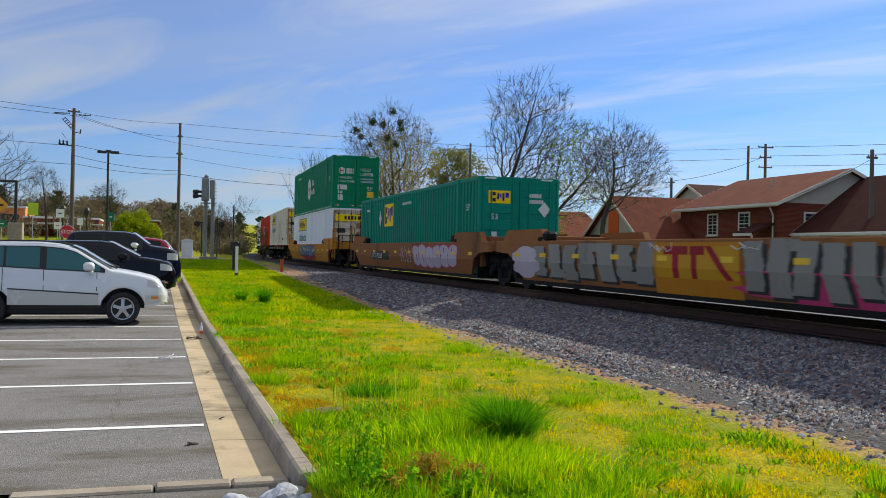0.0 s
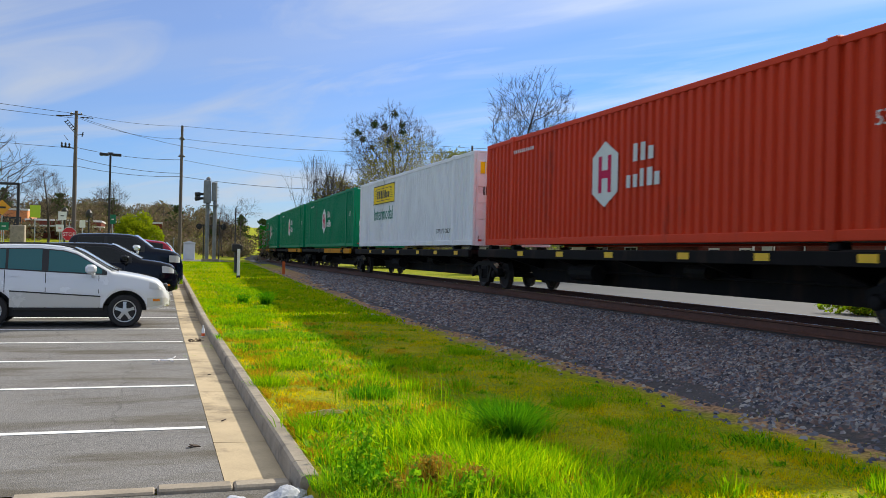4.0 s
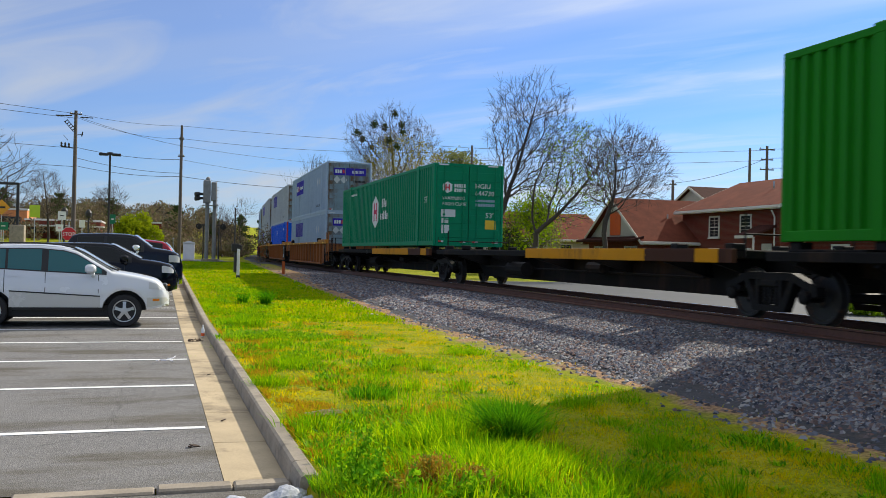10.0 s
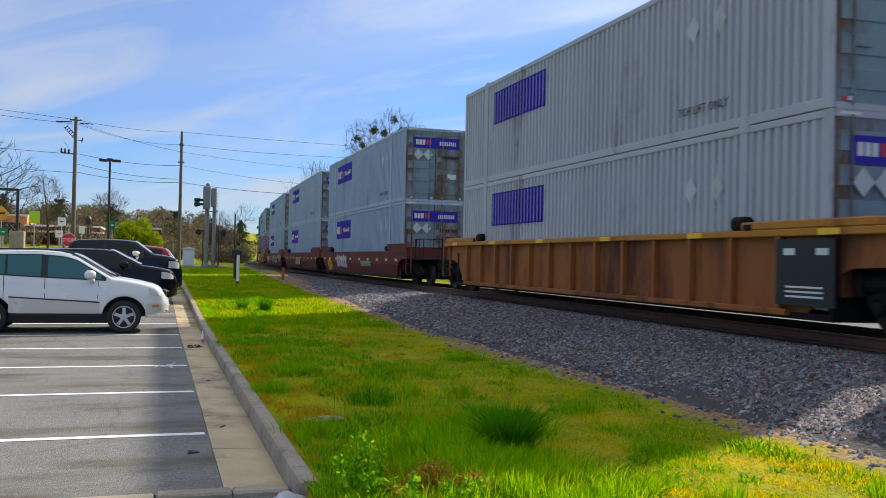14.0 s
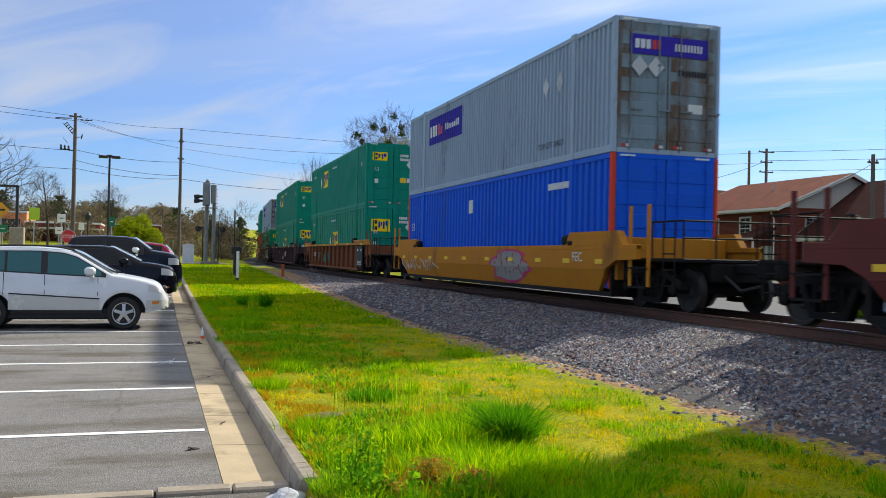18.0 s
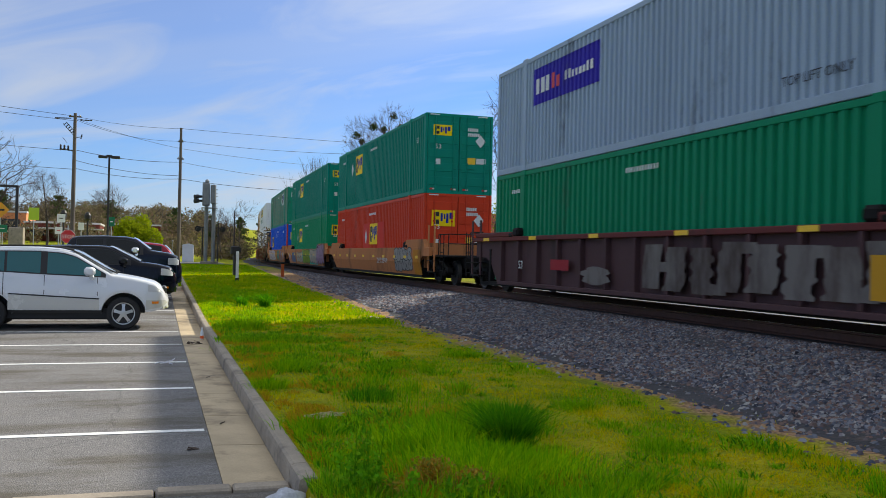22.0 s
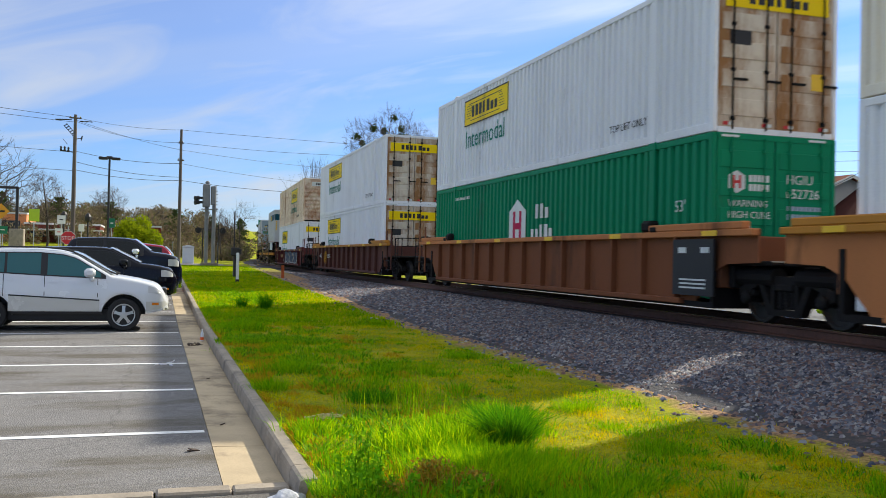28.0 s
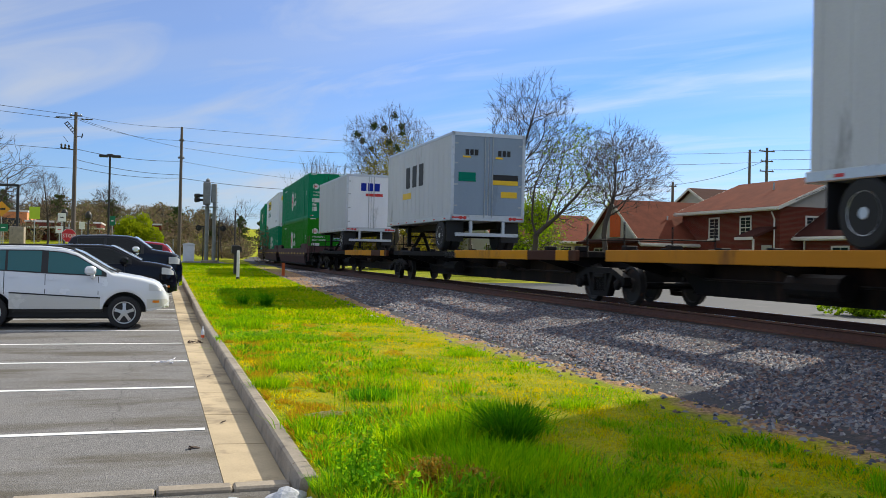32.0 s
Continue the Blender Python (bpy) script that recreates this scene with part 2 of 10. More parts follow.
# ---- mesh tools ----
class Shape:
    """Gathers boxes, bars and tubes into one mesh."""

    def __init__(self):
        self.v, self.f = [], []

    def add(self, verts, faces):
        k = len(self.v)
        self.v.extend(tuple(p) for p in verts)
        self.f.extend(tuple(i + k for i in f) for f in faces)
        return self

    def box(self, x0, x1, y0, y1, z0, z1, c=0.0, taper=None):
        """A box with chamfered edges of size c."""
        if c <= 0:
            v = [(x, y, z) for z in (z0, z1) for y in (y0, y1) for x in (x0, x1)]
            return self.add(v, [(0, 2, 3, 1), (4, 5, 7, 6), (0, 1, 5, 4), (2, 6, 7, 3), (0, 4, 6, 2), (1, 3, 7, 5)])
        c = min(c, (x1 - x0) * 0.45, (y1 - y0) * 0.45, (z1 - z0) * 0.45)
        v, idx = [], {}
        for i, x in ((0, x0), (1, x1)):
            for j, y in ((0, y0), (1, y1)):
                for k, z in ((0, z0), (1, z1)):
                    xi, yi, zi = x + (c if i == 0 else -c), y + (c if j == 0 else -c), z + (c if k == 0 else -c)
                    for a, p in ((0, (x, yi, zi)), (1, (xi, y, zi)), (2, (xi, yi, z))):
                        idx[i, j, k, a] = len(v)
                        v.append(p)
        g = lambda i, j, k, a: idx[i, j, k, a]
        f = [tuple(g(i, j, k, 0) for j, k in ((0, 0), (0, 1), (1, 1), (1, 0))[::(1 if i == 0 else -1)]) for i in (0, 1)]
        f += [tuple(g(i, j, k, 1) for i, k in ((0, 0), (1, 0), (1, 1), (0, 1))[::(1 if j == 0 else -1)]) for j in (0, 1)]
        f += [tuple(g(i, j, k, 2) for i, j in ((0, 0), (0, 1), (1, 1), (1, 0))[::(1 if k == 0 else -1)]) for k in (0, 1)]
        for a, b in ((0, 0), (0, 1), (1, 0), (1, 1)):
            f.append((g(a, b, 0, 0), g(a, b, 0, 1), g(a, b, 1, 1), g(a, b, 1, 0)))
            f.append((g(a, 0, b, 0), g(a, 1, b, 0), g(a, 1, b, 2), g(a, 0, b, 2)))
            f.append((g(0, a, b, 1), g(1, a, b, 1), g(1, a, b, 2), g(0, a, b, 2)))
        f += [tuple(g(i, j, k, a) for a in (0, 1, 2)) for i in (0, 1) for j in (0, 1) for k in (0, 1)]
        return self.add(v, f)

    def prism(self, poly, a, b, axis="x"):
        """A polygon in the plane across axis, drawn out from a to b."""
        put = {"x": lambda p, t: (t, p[0], p[1]), "y": lambda p, t: (p[0], t, p[1]), "z": lambda p, t: (p[0], p[1], t)}[axis]
        n = len(poly)
        v = [put(p, a) for p in poly] + [put(p, b) for p in poly]
        return self.add(v, [tuple(range(n))[::-1], tuple(range(n, 2 * n))] + [(i, (i + 1) % n, n + (i + 1) % n, n + i) for i in range(n)])

    def tube(self, p0, p1, r0, r1=None, n=8, caps=True):
        r1 = r0 if r1 is None else r1
        p0, p1 = Vector(p0), Vector(p1)
        d = (p1 - p0).normalized()
        u = d.orthogonal().normalized()
        w = d.cross(u)
        ring = [(math.cos(2 * math.pi * i / n), math.sin(2 * math.pi * i / n)) for i in range(n)]
        v = [p0 + (u * a + w * b) * r0 for a, b in ring] + [p1 + (u * a + w * b) * r1 for a, b in ring]
        f = [(i, (i + 1) % n, n + (i + 1) % n, n + i) for i in range(n)]
        if caps:
            f += [tuple(range(n))[::-1], tuple(range(n, 2 * n))]
        return self.add(v, f)

    def lathe(self, prof, axis="x", n=24, at=(0, 0, 0), closed=True):
        """Radii along an axis: prof is a list of (along, radius)."""
        v, f = [], []
        for a, r in prof:
            for i in range(n):
                c, s = r * math.cos(2 * math.pi * i / n), r * math.sin(2 * math.pi * i / n)
                p = {"x": (a, c, s), "y": (c, a, s), "z": (c, s, a)}[axis]
                v.append((p[0] + at[0], p[1] + at[1], p[2] + at[2]))
        for k in range(len(prof) - 1):
            f += [(k * n + i, k * n + (i + 1) % n, (k + 1) * n + (i + 1) % n, (k + 1) * n + i) for i in range(n)]
        if closed:
            f += [tuple(range(n)), tuple(range((len(prof) - 1) * n, len(prof) * n))]
        return self.add(v, f)

    def loft(self, rings, caps=True):
        """Skins rings of points, all of one length."""
        n = len(rings[0])
        v = [p for r in rings for p in r]
        f = []
        for k in range(len(rings) - 1):
            f += [(k * n + i, k * n + (i + 1) % n, (k + 1) * n + (i + 1) % n, (k + 1) * n + i) for i in range(n)]
        if caps:
            f += [tuple(range(n))[::-1], tuple(range((len(rings) - 1) * n, len(rings) * n))]
        return self.add(v, f)

    def mesh(self, name, mat, smooth=False):
        me = bpy.data.meshes.new(name)
        me.from_pydata(self.v, [], self.f)
        bm = bmesh.new()
        bm.from_mesh(me)
        bmesh.ops.recalc_face_normals(bm, faces=bm.faces)
        bm.to_mesh(me)
        bm.free()
        if smooth:
            for p in me.polygons:
                p.use_smooth = True
            me.set_sharp_from_angle(angle=radians(38))
        me.materials.append(mat)
        return me


def part(name, shape, mat, parent, label="", at=None, smooth=False):
    """Links one mesh under a thing or under a part. shape: a Shape, or a mesh that is shared."""
    me = shape if isinstance(shape, bpy.types.Mesh) else shape.mesh(name, mat, smooth)
    ob = new(name, me)
    ob.parent = parent
    if at is not None:
        ob.matrix_basis = at if isinstance(at, Matrix) else Matrix.Translation(at)
    if label:
        ob["label"] = label
    return ob


def thing(name, label, category, m=None, group="", kind=""):
    ob = new(name)
    ob.empty_display_size = 0.2
    tagged(ob, label, category, group, kind)
    if m is not None:
        ob.matrix_basis = m
    return ob


def single(name, shape, mat, label, category="", group="", kind="", m=None, smooth=False):
    ob = new(name, shape if isinstance(shape, bpy.types.Mesh) else shape.mesh(name, mat, smooth))
    tagged(ob, label, category, group, kind)
    if m is not None:
        ob.matrix_basis = m
    return ob


STORE = {}


def shared(key, make, mat, smooth=False):
    """One mesh for all alike parts."""
    k = (key, mat.name)
    if k not in STORE:
        STORE[k] = make().mesh(key if isinstance(key, str) else str(key[0]), mat, smooth)
    return STORE[k]


def lettering(s, size, mat, width=None, fat=0.0):
    """A flat mesh of a text, in the built-in font, lying in x and y, its left end at the origin."""
    k = ("text", s, size, mat.name, width, fat)
    if k not in STORE:
        cu = bpy.data.curves.new("text", "FONT")
        cu.body, cu.size, cu.extrude, cu.offset, cu.resolution_u = s, size, 0.0015, fat, 2
        ob = bpy.data.objects.new("text", cu)
        me = bpy.data.meshes.new_from_object(ob)
        bpy.data.objects.remove(ob)
        bpy.data.curves.remove(cu)
        if width and len(me.vertices):
            lo, hi = min(v.co.x for v in me.vertices), max(v.co.x for v in me.vertices)
            for v in me.vertices:
                v.co.x = (v.co.x - lo) * width / (hi - lo)
        me.materials.clear()
        me.materials.append(mat)
        STORE[k] = me
    return STORE[k]

# ---- ground, parking lot, track ----
KERB_X0, KERB_X1, LAWN_Z = 0.96, 1.11, 0.14


def base_z(y):
    """The lot is level beside the camera and climbs gently to the crossing."""
    return min(0.70, max(0.0, 0.02 * (y - 21.0)))


def track_x(y):
    d = min(max(0.0, y - BEND_Y), BEND_R * 0.95)
    return TRACK_X + BEND_R - math.sqrt(BEND_R * BEND_R - d * d)


def on_track(s, z=0.0):
    """The pose s metres along the track, z above the rail's top."""
    if s <= BEND_Y:
        return pose(TRACK_X, s, RAIL_Z + z)
    a = (s - BEND_Y) / BEND_R
    return pose(TRACK_X + BEND_R * (1 - math.cos(a)), BEND_Y + BEND_R * math.sin(a), RAIL_Z + z, 0, 0, -math.degrees(a))


def ground_z(x, y):
    u = x - track_x(y)
    b = base_z(y)
    if x <= 1.0 and y < 62:
        z = b - 0.06
    else:
        z = b + (LAWN_Z if y < 60 else LAWN_Z * max(0.0, 1 - (y - 60) / 8))
    if u > 4.5:
        z = 0.34 + 0.3 * min(1, max(0, (u - 14) / 30))
    elif u > 2.5:
        z = min(z, 0.40)
    elif u > -3.2:
        z = min(z, 0.34)
    if y > 88 and u < -8:
        k = min(1.0, (-u - 8) / 14)
        z += k * min(9.0, 0.045 * (y - 88))
    if y > 88 and u > 12:
        z += min(1.0, (u - 12) / 30) * min(7.0, 0.03 * (y - 88))
    r = math.hypot(x, y)
    if r > 40:
        z += 0.25 * noise.noise((x * 0.03, y * 0.03, 0.0)) * min(1, (r - 40) / 60) * (0 if abs(u) < 5 else 1)
    return z


def lines(*spans):
    out = []
    for a, b, step in spans:
        n = max(1, round((b - a) / step))
        out += [a + (b - a) * i / n for i in range(n)]
    return out + [spans[-1][1]]


def sheet(xs, ys, zf):
    s = Shape()
    nx = len(xs)
    v = [(x, y, zf(x, y)) for y in ys for x in xs]
    f = [(j * nx + i, j * nx + i + 1, (j + 1) * nx + i + 1, (j + 1) * nx + i) for j in range(len(ys) - 1) for i in range(nx - 1)]
    return s.add(v, f)


def soil_material():
    """Lawn soil: olive, yellow and green patches, bare brown earth along the ballast."""
    m = bpy.data.materials.new("lawn_soil")
    m.use_nodes = True
    n, l = m.node_tree.nodes, m.node_tree.links
    b = n["Principled BSDF"]
    co = n.new("ShaderNodeTexCoord")
    a, c = n.new("ShaderNodeTexNoise"), n.new("ShaderNodeTexNoise")
    a.inputs["Scale"].default_value, a.inputs["Detail"].default_value = 0.9, 6
    c.inputs["Scale"].default_value, c.inputs["Detail"].default_value = 24, 6
    for q in (a, c):
        l.new(co.outputs["Object"], q.inputs["Vector"])
    ramp = n.new("ShaderNodeValToRGB")
    e = ramp.color_ramp.elements
    e[0].position, e[0].color = 0.30, (0.13, 0.20, 0.005, 1)
    e[1].position, e[1].color = 0.72, (0.36, 0.32, 0.008, 1)
    l.new(a.outputs[0], ramp.inputs[0])
    fine = n.new("ShaderNodeMix"); fine.data_type = "RGBA"; fine.blend_type = "MULTIPLY"; fine.inputs["Factor"].default_value = 0.7
    fr = n.new("ShaderNodeMapRange"); fr.inputs["From Min"].default_value, fr.inputs["From Max"].default_value, fr.inputs["To Min"].default_value, fr.inputs["To Max"].default_value = 0.3, 0.7, 0.45, 1.35
    l.new(c.outputs[0], fr.inputs[0])
    l.new(ramp.outputs[0], fine.inputs["A"]); l.new(fr.outputs[0], fine.inputs["B"])
    sep = n.new("ShaderNodeSeparateXYZ"); l.new(co.outputs["Object"], sep.inputs[0])
    edge = n.new("ShaderNodeTexNoise"); edge.inputs["Scale"].default_value, edge.inputs["Detail"].default_value = 1.6, 5
    l.new(co.outputs["Object"], edge.inputs["Vector"])
    wob = n.new("ShaderNodeMath"); wob.operation = "MULTIPLY_ADD"; wob.inputs[1].default_value = 1.5
    l.new(edge.outputs[0], wob.inputs[0]); l.new(sep.outputs[0], wob.inputs[2])
    earth = n.new("ShaderNodeMapRange"); earth.inputs["From Min"].default_value, earth.inputs["From Max"].default_value = 6.02, 6.35
    l.new(wob.outputs[0], earth.inputs[0])
    far = n.new("ShaderNodeMapRange"); far.inputs["From Min"].default_value, far.inputs["From Max"].default_value, far.inputs["To Min"].default_value, far.inputs["To Max"].default_value = 14.0, 17.0, 1.0, 0.0
    l.new(sep.outputs[0], far.inputs[0])
    em = n.new("ShaderNodeMath"); em.operation = "MULTIPLY"
    near = n.new("ShaderNodeMapRange"); near.inputs["From Min"].default_value, near.inputs["From Max"].default_value, near.inputs["To Min"].default_value, near.inputs["To Max"].default_value = 46.0, 58.0, 1.0, 0.0
    l.new(sep.outputs[1], near.inputs[0])
    fade = n.new("ShaderNodeMath"); fade.operation = "MULTIPLY"
    l.new(far.outputs[0], fade.inputs[0]); l.new(near.outputs[0], fade.inputs[1])
    l.new(earth.outputs[0], em.inputs[0]); l.new(fade.outputs[0], em.inputs[1])
    brown = n.new("ShaderNodeMix"); brown.data_type = "RGBA"
    rough_earth = n.new("ShaderNodeMix"); rough_earth.data_type = "RGBA"
    rough_earth.inputs["A"].default_value, rough_earth.inputs["B"].default_value = (0.12, 0.075, 0.045, 1), (0.40, 0.25, 0.145, 1)
    er = n.new("ShaderNodeMapRange"); er.inputs["From Min"].default_value, er.inputs["From Max"].default_value = 0.32, 0.62
    l.new(c.outputs[0], er.inputs[0]); l.new(er.outputs[0], rough_earth.inputs["Factor"])
    l.new(rough_earth.outputs["Result"], brown.inputs["B"])
    l.new(em.outputs[0], brown.inputs["Factor"]); l.new(fine.outputs["Result"], brown.inputs["A"])
    l.new(brown.outputs["Result"], b.inputs["Base Color"])
    b.inputs["Roughness"].default_value, b.inputs["Specular IOR Level"].default_value = 0.95, 0.1
    bp = n.new("ShaderNodeBump"); bp.inputs["Strength"].default_value, bp.inputs["Distance"].default_value = 0.6, 0.03
    l.new(c.outputs[0], bp.inputs["Height"]); l.new(bp.outputs[0], b.inputs["Normal"])
    return m


M_SOIL = soil_material()
GX = lines((-900, -300, 150), (-300, -100, 40), (-100, -30, 10), (-30, 0, 3), (0, 0.98, 0.49)) + lines((1.06, 6, 0.6), (6, 16, 0.8), (16, 40, 3), (40, 120, 8), (120, 300, 30), (300, 900, 150))
GY = lines((-900, -200, 175), (-200, -40, 20), (-40, -4, 6), (-4, 20, 1.2), (20, 70, 2), (70, 160, 5), (160, 320, 20), (320, 1200, 110))
ground = single("ground", sheet(GX, GY, ground_z), M_SOIL, "patchy green and yellow spring lawn with bare earth by the track", "ground", kind="structure")

def asphalt_material():
    """Worn asphalt: pale aggregate in dark binder, broad fading, brown wash stains, oil spots and fine cracks."""
    m = bpy.data.materials.new("worn_asphalt")
    m.use_nodes = True
    n, l = m.node_tree.nodes, m.node_tree.links
    b = n["Principled BSDF"]
    co = n.new("ShaderNodeTexCoord").outputs["Object"]
    def noise_at(scale, detail, stretch=None, rough=0.6):
        q = n.new("ShaderNodeTexNoise")
        q.inputs["Scale"].default_value, q.inputs["Detail"].default_value, q.inputs["Roughness"].default_value = scale, detail, rough
        if stretch:
            mp = n.new("ShaderNodeMapping"); mp.inputs["Scale"].default_value = stretch
            l.new(co, mp.inputs[0]); l.new(mp.outputs[0], q.inputs["Vector"])
        else:
            l.new(co, q.inputs["Vector"])
        return q.outputs[0]
    def ranged(src, a, c, lo=0.0, hi=1.0):
        q = n.new("ShaderNodeMapRange")
        q.inputs["From Min"].default_value, q.inputs["From Max"].default_value, q.inputs["To Min"].default_value, q.inputs["To Max"].default_value = a, c, lo, hi
        l.new(src, q.inputs[0])
        return q.outputs[0]
    def blend(a, fac, rgb):
        q = n.new("ShaderNodeMix"); q.data_type = "RGBA"
        q.inputs["B"].default_value = (*rgb, 1)
        l.new(fac, q.inputs["Factor"])
        if isinstance(a, tuple):
            q.inputs["A"].default_value = (*a, 1)
        else:
            l.new(a, q.inputs["A"])
        return q.outputs["Result"]
    stone = n.new("ShaderNodeTexVoronoi"); stone.inputs["Scale"].default_value = 95
    l.new(co, stone.inputs["Vector"])
    cell = n.new("ShaderNodeSeparateColor"); l.new(stone.outputs["Color"], cell.inputs[0])
    col = blend((0.130, 0.127, 0.128), ranged(cell.outputs[0], 0.35, 1.0), (0.270, 0.260, 0.252))
    col = blend(col, ranged(noise_at(0.5, 5), 0.42, 0.70, 0.0, 0.55), (0.215, 0.205, 0.195))
    col = blend(col, ranged(noise_at(1.0, 8, (0.34, 1.0, 1.0), 0.66), 0.48, 0.63, 0.0, 0.75), (0.078, 0.064, 0.040))
    col = blend(col, ranged(noise_at(1.5, 6, None, 0.7), 0.62, 0.74, 0.0, 0.7), (0.05, 0.046, 0.042))
    crack = n.new("ShaderNodeTexVoronoi"); crack.feature = "DISTANCE_TO_EDGE"; crack.inputs["Scale"].default_value = 0.26
    bent = n.new("ShaderNodeMix"); bent.data_type = "RGBA"; bent.inputs["Factor"].default_value = 0.25
    wob = n.new("ShaderNodeTexNoise"); wob.inputs["Scale"].default_value, wob.inputs["Detail"].default_value = 2.5, 5
    l.new(co, wob.inputs["Vector"]); l.new(co, bent.inputs["A"]); l.new(wob.outputs["Color"], bent.inputs["B"])
    l.new(bent.outputs["Result"], crack.inputs["Vector"])
    line = ranged(crack.outputs["Distance"], 0.0, 0.003, 0.40, 0.0)
    col = blend(col, line, (0.03, 0.028, 0.026))
    l.new(col, b.inputs["Base Color"])
    b.inputs["Roughness"].default_value, b.inputs["Specular IOR Level"].default_value = 0.85, 0.3
    bp = n.new("ShaderNodeBump"); bp.inputs["Strength"].default_value, bp.inputs["Distance"].default_value = 0.7, 0.006
    l.new(stone.outputs["Distance"], bp.inputs["Height"]); l.new(bp.outputs[0], b.inputs["Normal"])
    return m


M_ASPHALT = asphalt_material()
M_CONCRETE = material("stained_concrete", (0.45, 0.355, 0.225), rough=0.88, spread=0.25, scale=1.3, grain=80, bump=0.3, depth=0.004, dirt=(0.13, 0.10, 0.065), dirt_amount=0.38, vary=0.06)
M_KERB = material("weathered_kerb_concrete", (0.30, 0.255, 0.20), rough=0.9, spread=0.3, scale=3.0, grain=70, bump=0.4, depth=0.006, dirt=(0.12, 0.10, 0.08), dirt_amount=0.3, vary=0.06)
M_LINE = material("worn_white_line_paint", (0.80, 0.80, 0.78), rough=0.7, spread=0.1, scale=4, grain=50, dirt=(0.25, 0.24, 0.23), dirt_amount=0.12)
LOT_Y0, LOT_Y1 = 6.70, 62.0
lot = single("parking_lot", sheet(lines((-40, -8, 4), (-8, 0.50, 1.0)), lines((LOT_Y0, 21, 2), (21, 56, 5), (56, LOT_Y1, 3)), lambda x, y: base_z(y)), M_ASPHALT, "worn grey asphalt parking lot with faint cracks and oil stains", "parking lot", kind="structure")
s = Shape()
for y in (-30.0,):
    s.box(-40, 0.96, y, LOT_Y0 - 0.17, -0.05, 0.0)
single("driveway", s, M_ASPHALT, "dark asphalt behind the cross kerb", "pavement", kind="structure")

# white stall lines, one every 2.74 m
for i in range(11):
    y = 8.90 + 2.77 * i
    s = Shape()
    z = base_z(y) + 0.004
    s.box(-5.0, 0.47, y - 0.055, y + 0.055, z - 0.002, z + 0.002)
    ob = single("stall_line", s, M_LINE, "thin white painted parking stall line on asphalt", "line", group="stall lines", kind="structure")

# gutter slabs and kerb stones
gutter = thing("gutter", "tan concrete gutter with joints beside the parking lot", "gutter", kind="structure")
kerb = thing("kerb", "weathered concrete kerb between gutter and lawn", "kerb", kind="structure")
y = LOT_Y0 - 0.46
k = 0
while y < 60:
    w = 0.46 if y < LOT_Y0 - 0.1 else 1.5 if y < 40 else 3.0
    z0, z1 = base_z(y), base_z(y + w)
    s = Shape()
    g = 0.008
    v = [(0.505, y + g, z0), (0.962, y + g, z0 - 0.012), (0.962, y + w - g, z1 - 0.012), (0.505, y + w - g, z1)]
    s.add([(a, b_, c - 0.08) for a, b_, c in v] + v, [(0, 3, 2, 1), (4, 5, 6, 7), (0, 1, 5, 4), (1, 2, 6, 5), (2, 3, 7, 6), (3, 0, 4, 7)])
    if y > LOT_Y0 - 0.1:
        part("slab", s, M_CONCRETE, gutter)
    s = Shape()
    prof = [(KERB_X0, -0.1), (KERB_X0 + 0.012, 0.10), (KERB_X0 + 0.022, 0.138), (KERB_X0 + 0.045, 0.152), (KERB_X1 - 0.02, 0.155), (KERB_X1, 0.14), (KERB_X1, -0.1)]
    s.loft([[(a, y + 0.006, z0 + b_) for a, b_ in prof], [(a, y + w - 0.006, z1 + b_) for a, b_ in prof]])
    part("kerb_stone", s, M_KERB, kerb)
    y += w
    k += 1
for x0, x1 in ((-0.9, 0.02), (0.03, 0.545), (0.555, 0.955)):
    s = Shape().box(x0, x1, LOT_Y0 - 0.17, LOT_Y0 - 0.01, -0.1, 0.02 if x1 < 0.5 else 0.035, c=0.015)
    part("cross_slab", s, M_KERB, kerb)

# ballast bed along the track
M_BALLAST = material("grey_ballast_bed", (0.045, 0.044, 0.05), rough=0.95, spread=0.45, scale=2.0, grain=28, bump=1.0, depth=0.05, dirt=(0.16, 0.115, 0.085), dirt_amount=0.18)
M_STONE = islands("ballast_stones", [(0.032, 0.039, 0.058), (0.085, 0.097, 0.136), (0.227, 0.239, 0.277), (0.171, 0.102, 0.086), (0.048, 0.057, 0.083), (0.352, 0.346, 0.340), (0.062, 0.076, 0.111), (0.216, 0.149, 0.126), (0.025, 0.026, 0.035), (0.130, 0.145, 0.195)], rough=0.85, gloss=0.15)


def bed_z(u, y):
    """Height of the ballast u metres off the track's middle."""
    g = max(ground_z(TRACK_X - 4.9, y), 0.0) if y < 60 else base_z(60)
    if u < -1.9:
        k = (u + 1.9) / 2.9
        return 0.55 + k * (0.55 - g + 0.03) if k > -1.02 else g - 0.04
    if u > 1.9:
        return max(0.30, 0.55 - (u - 1.9) * 0.13)
    return 0.56


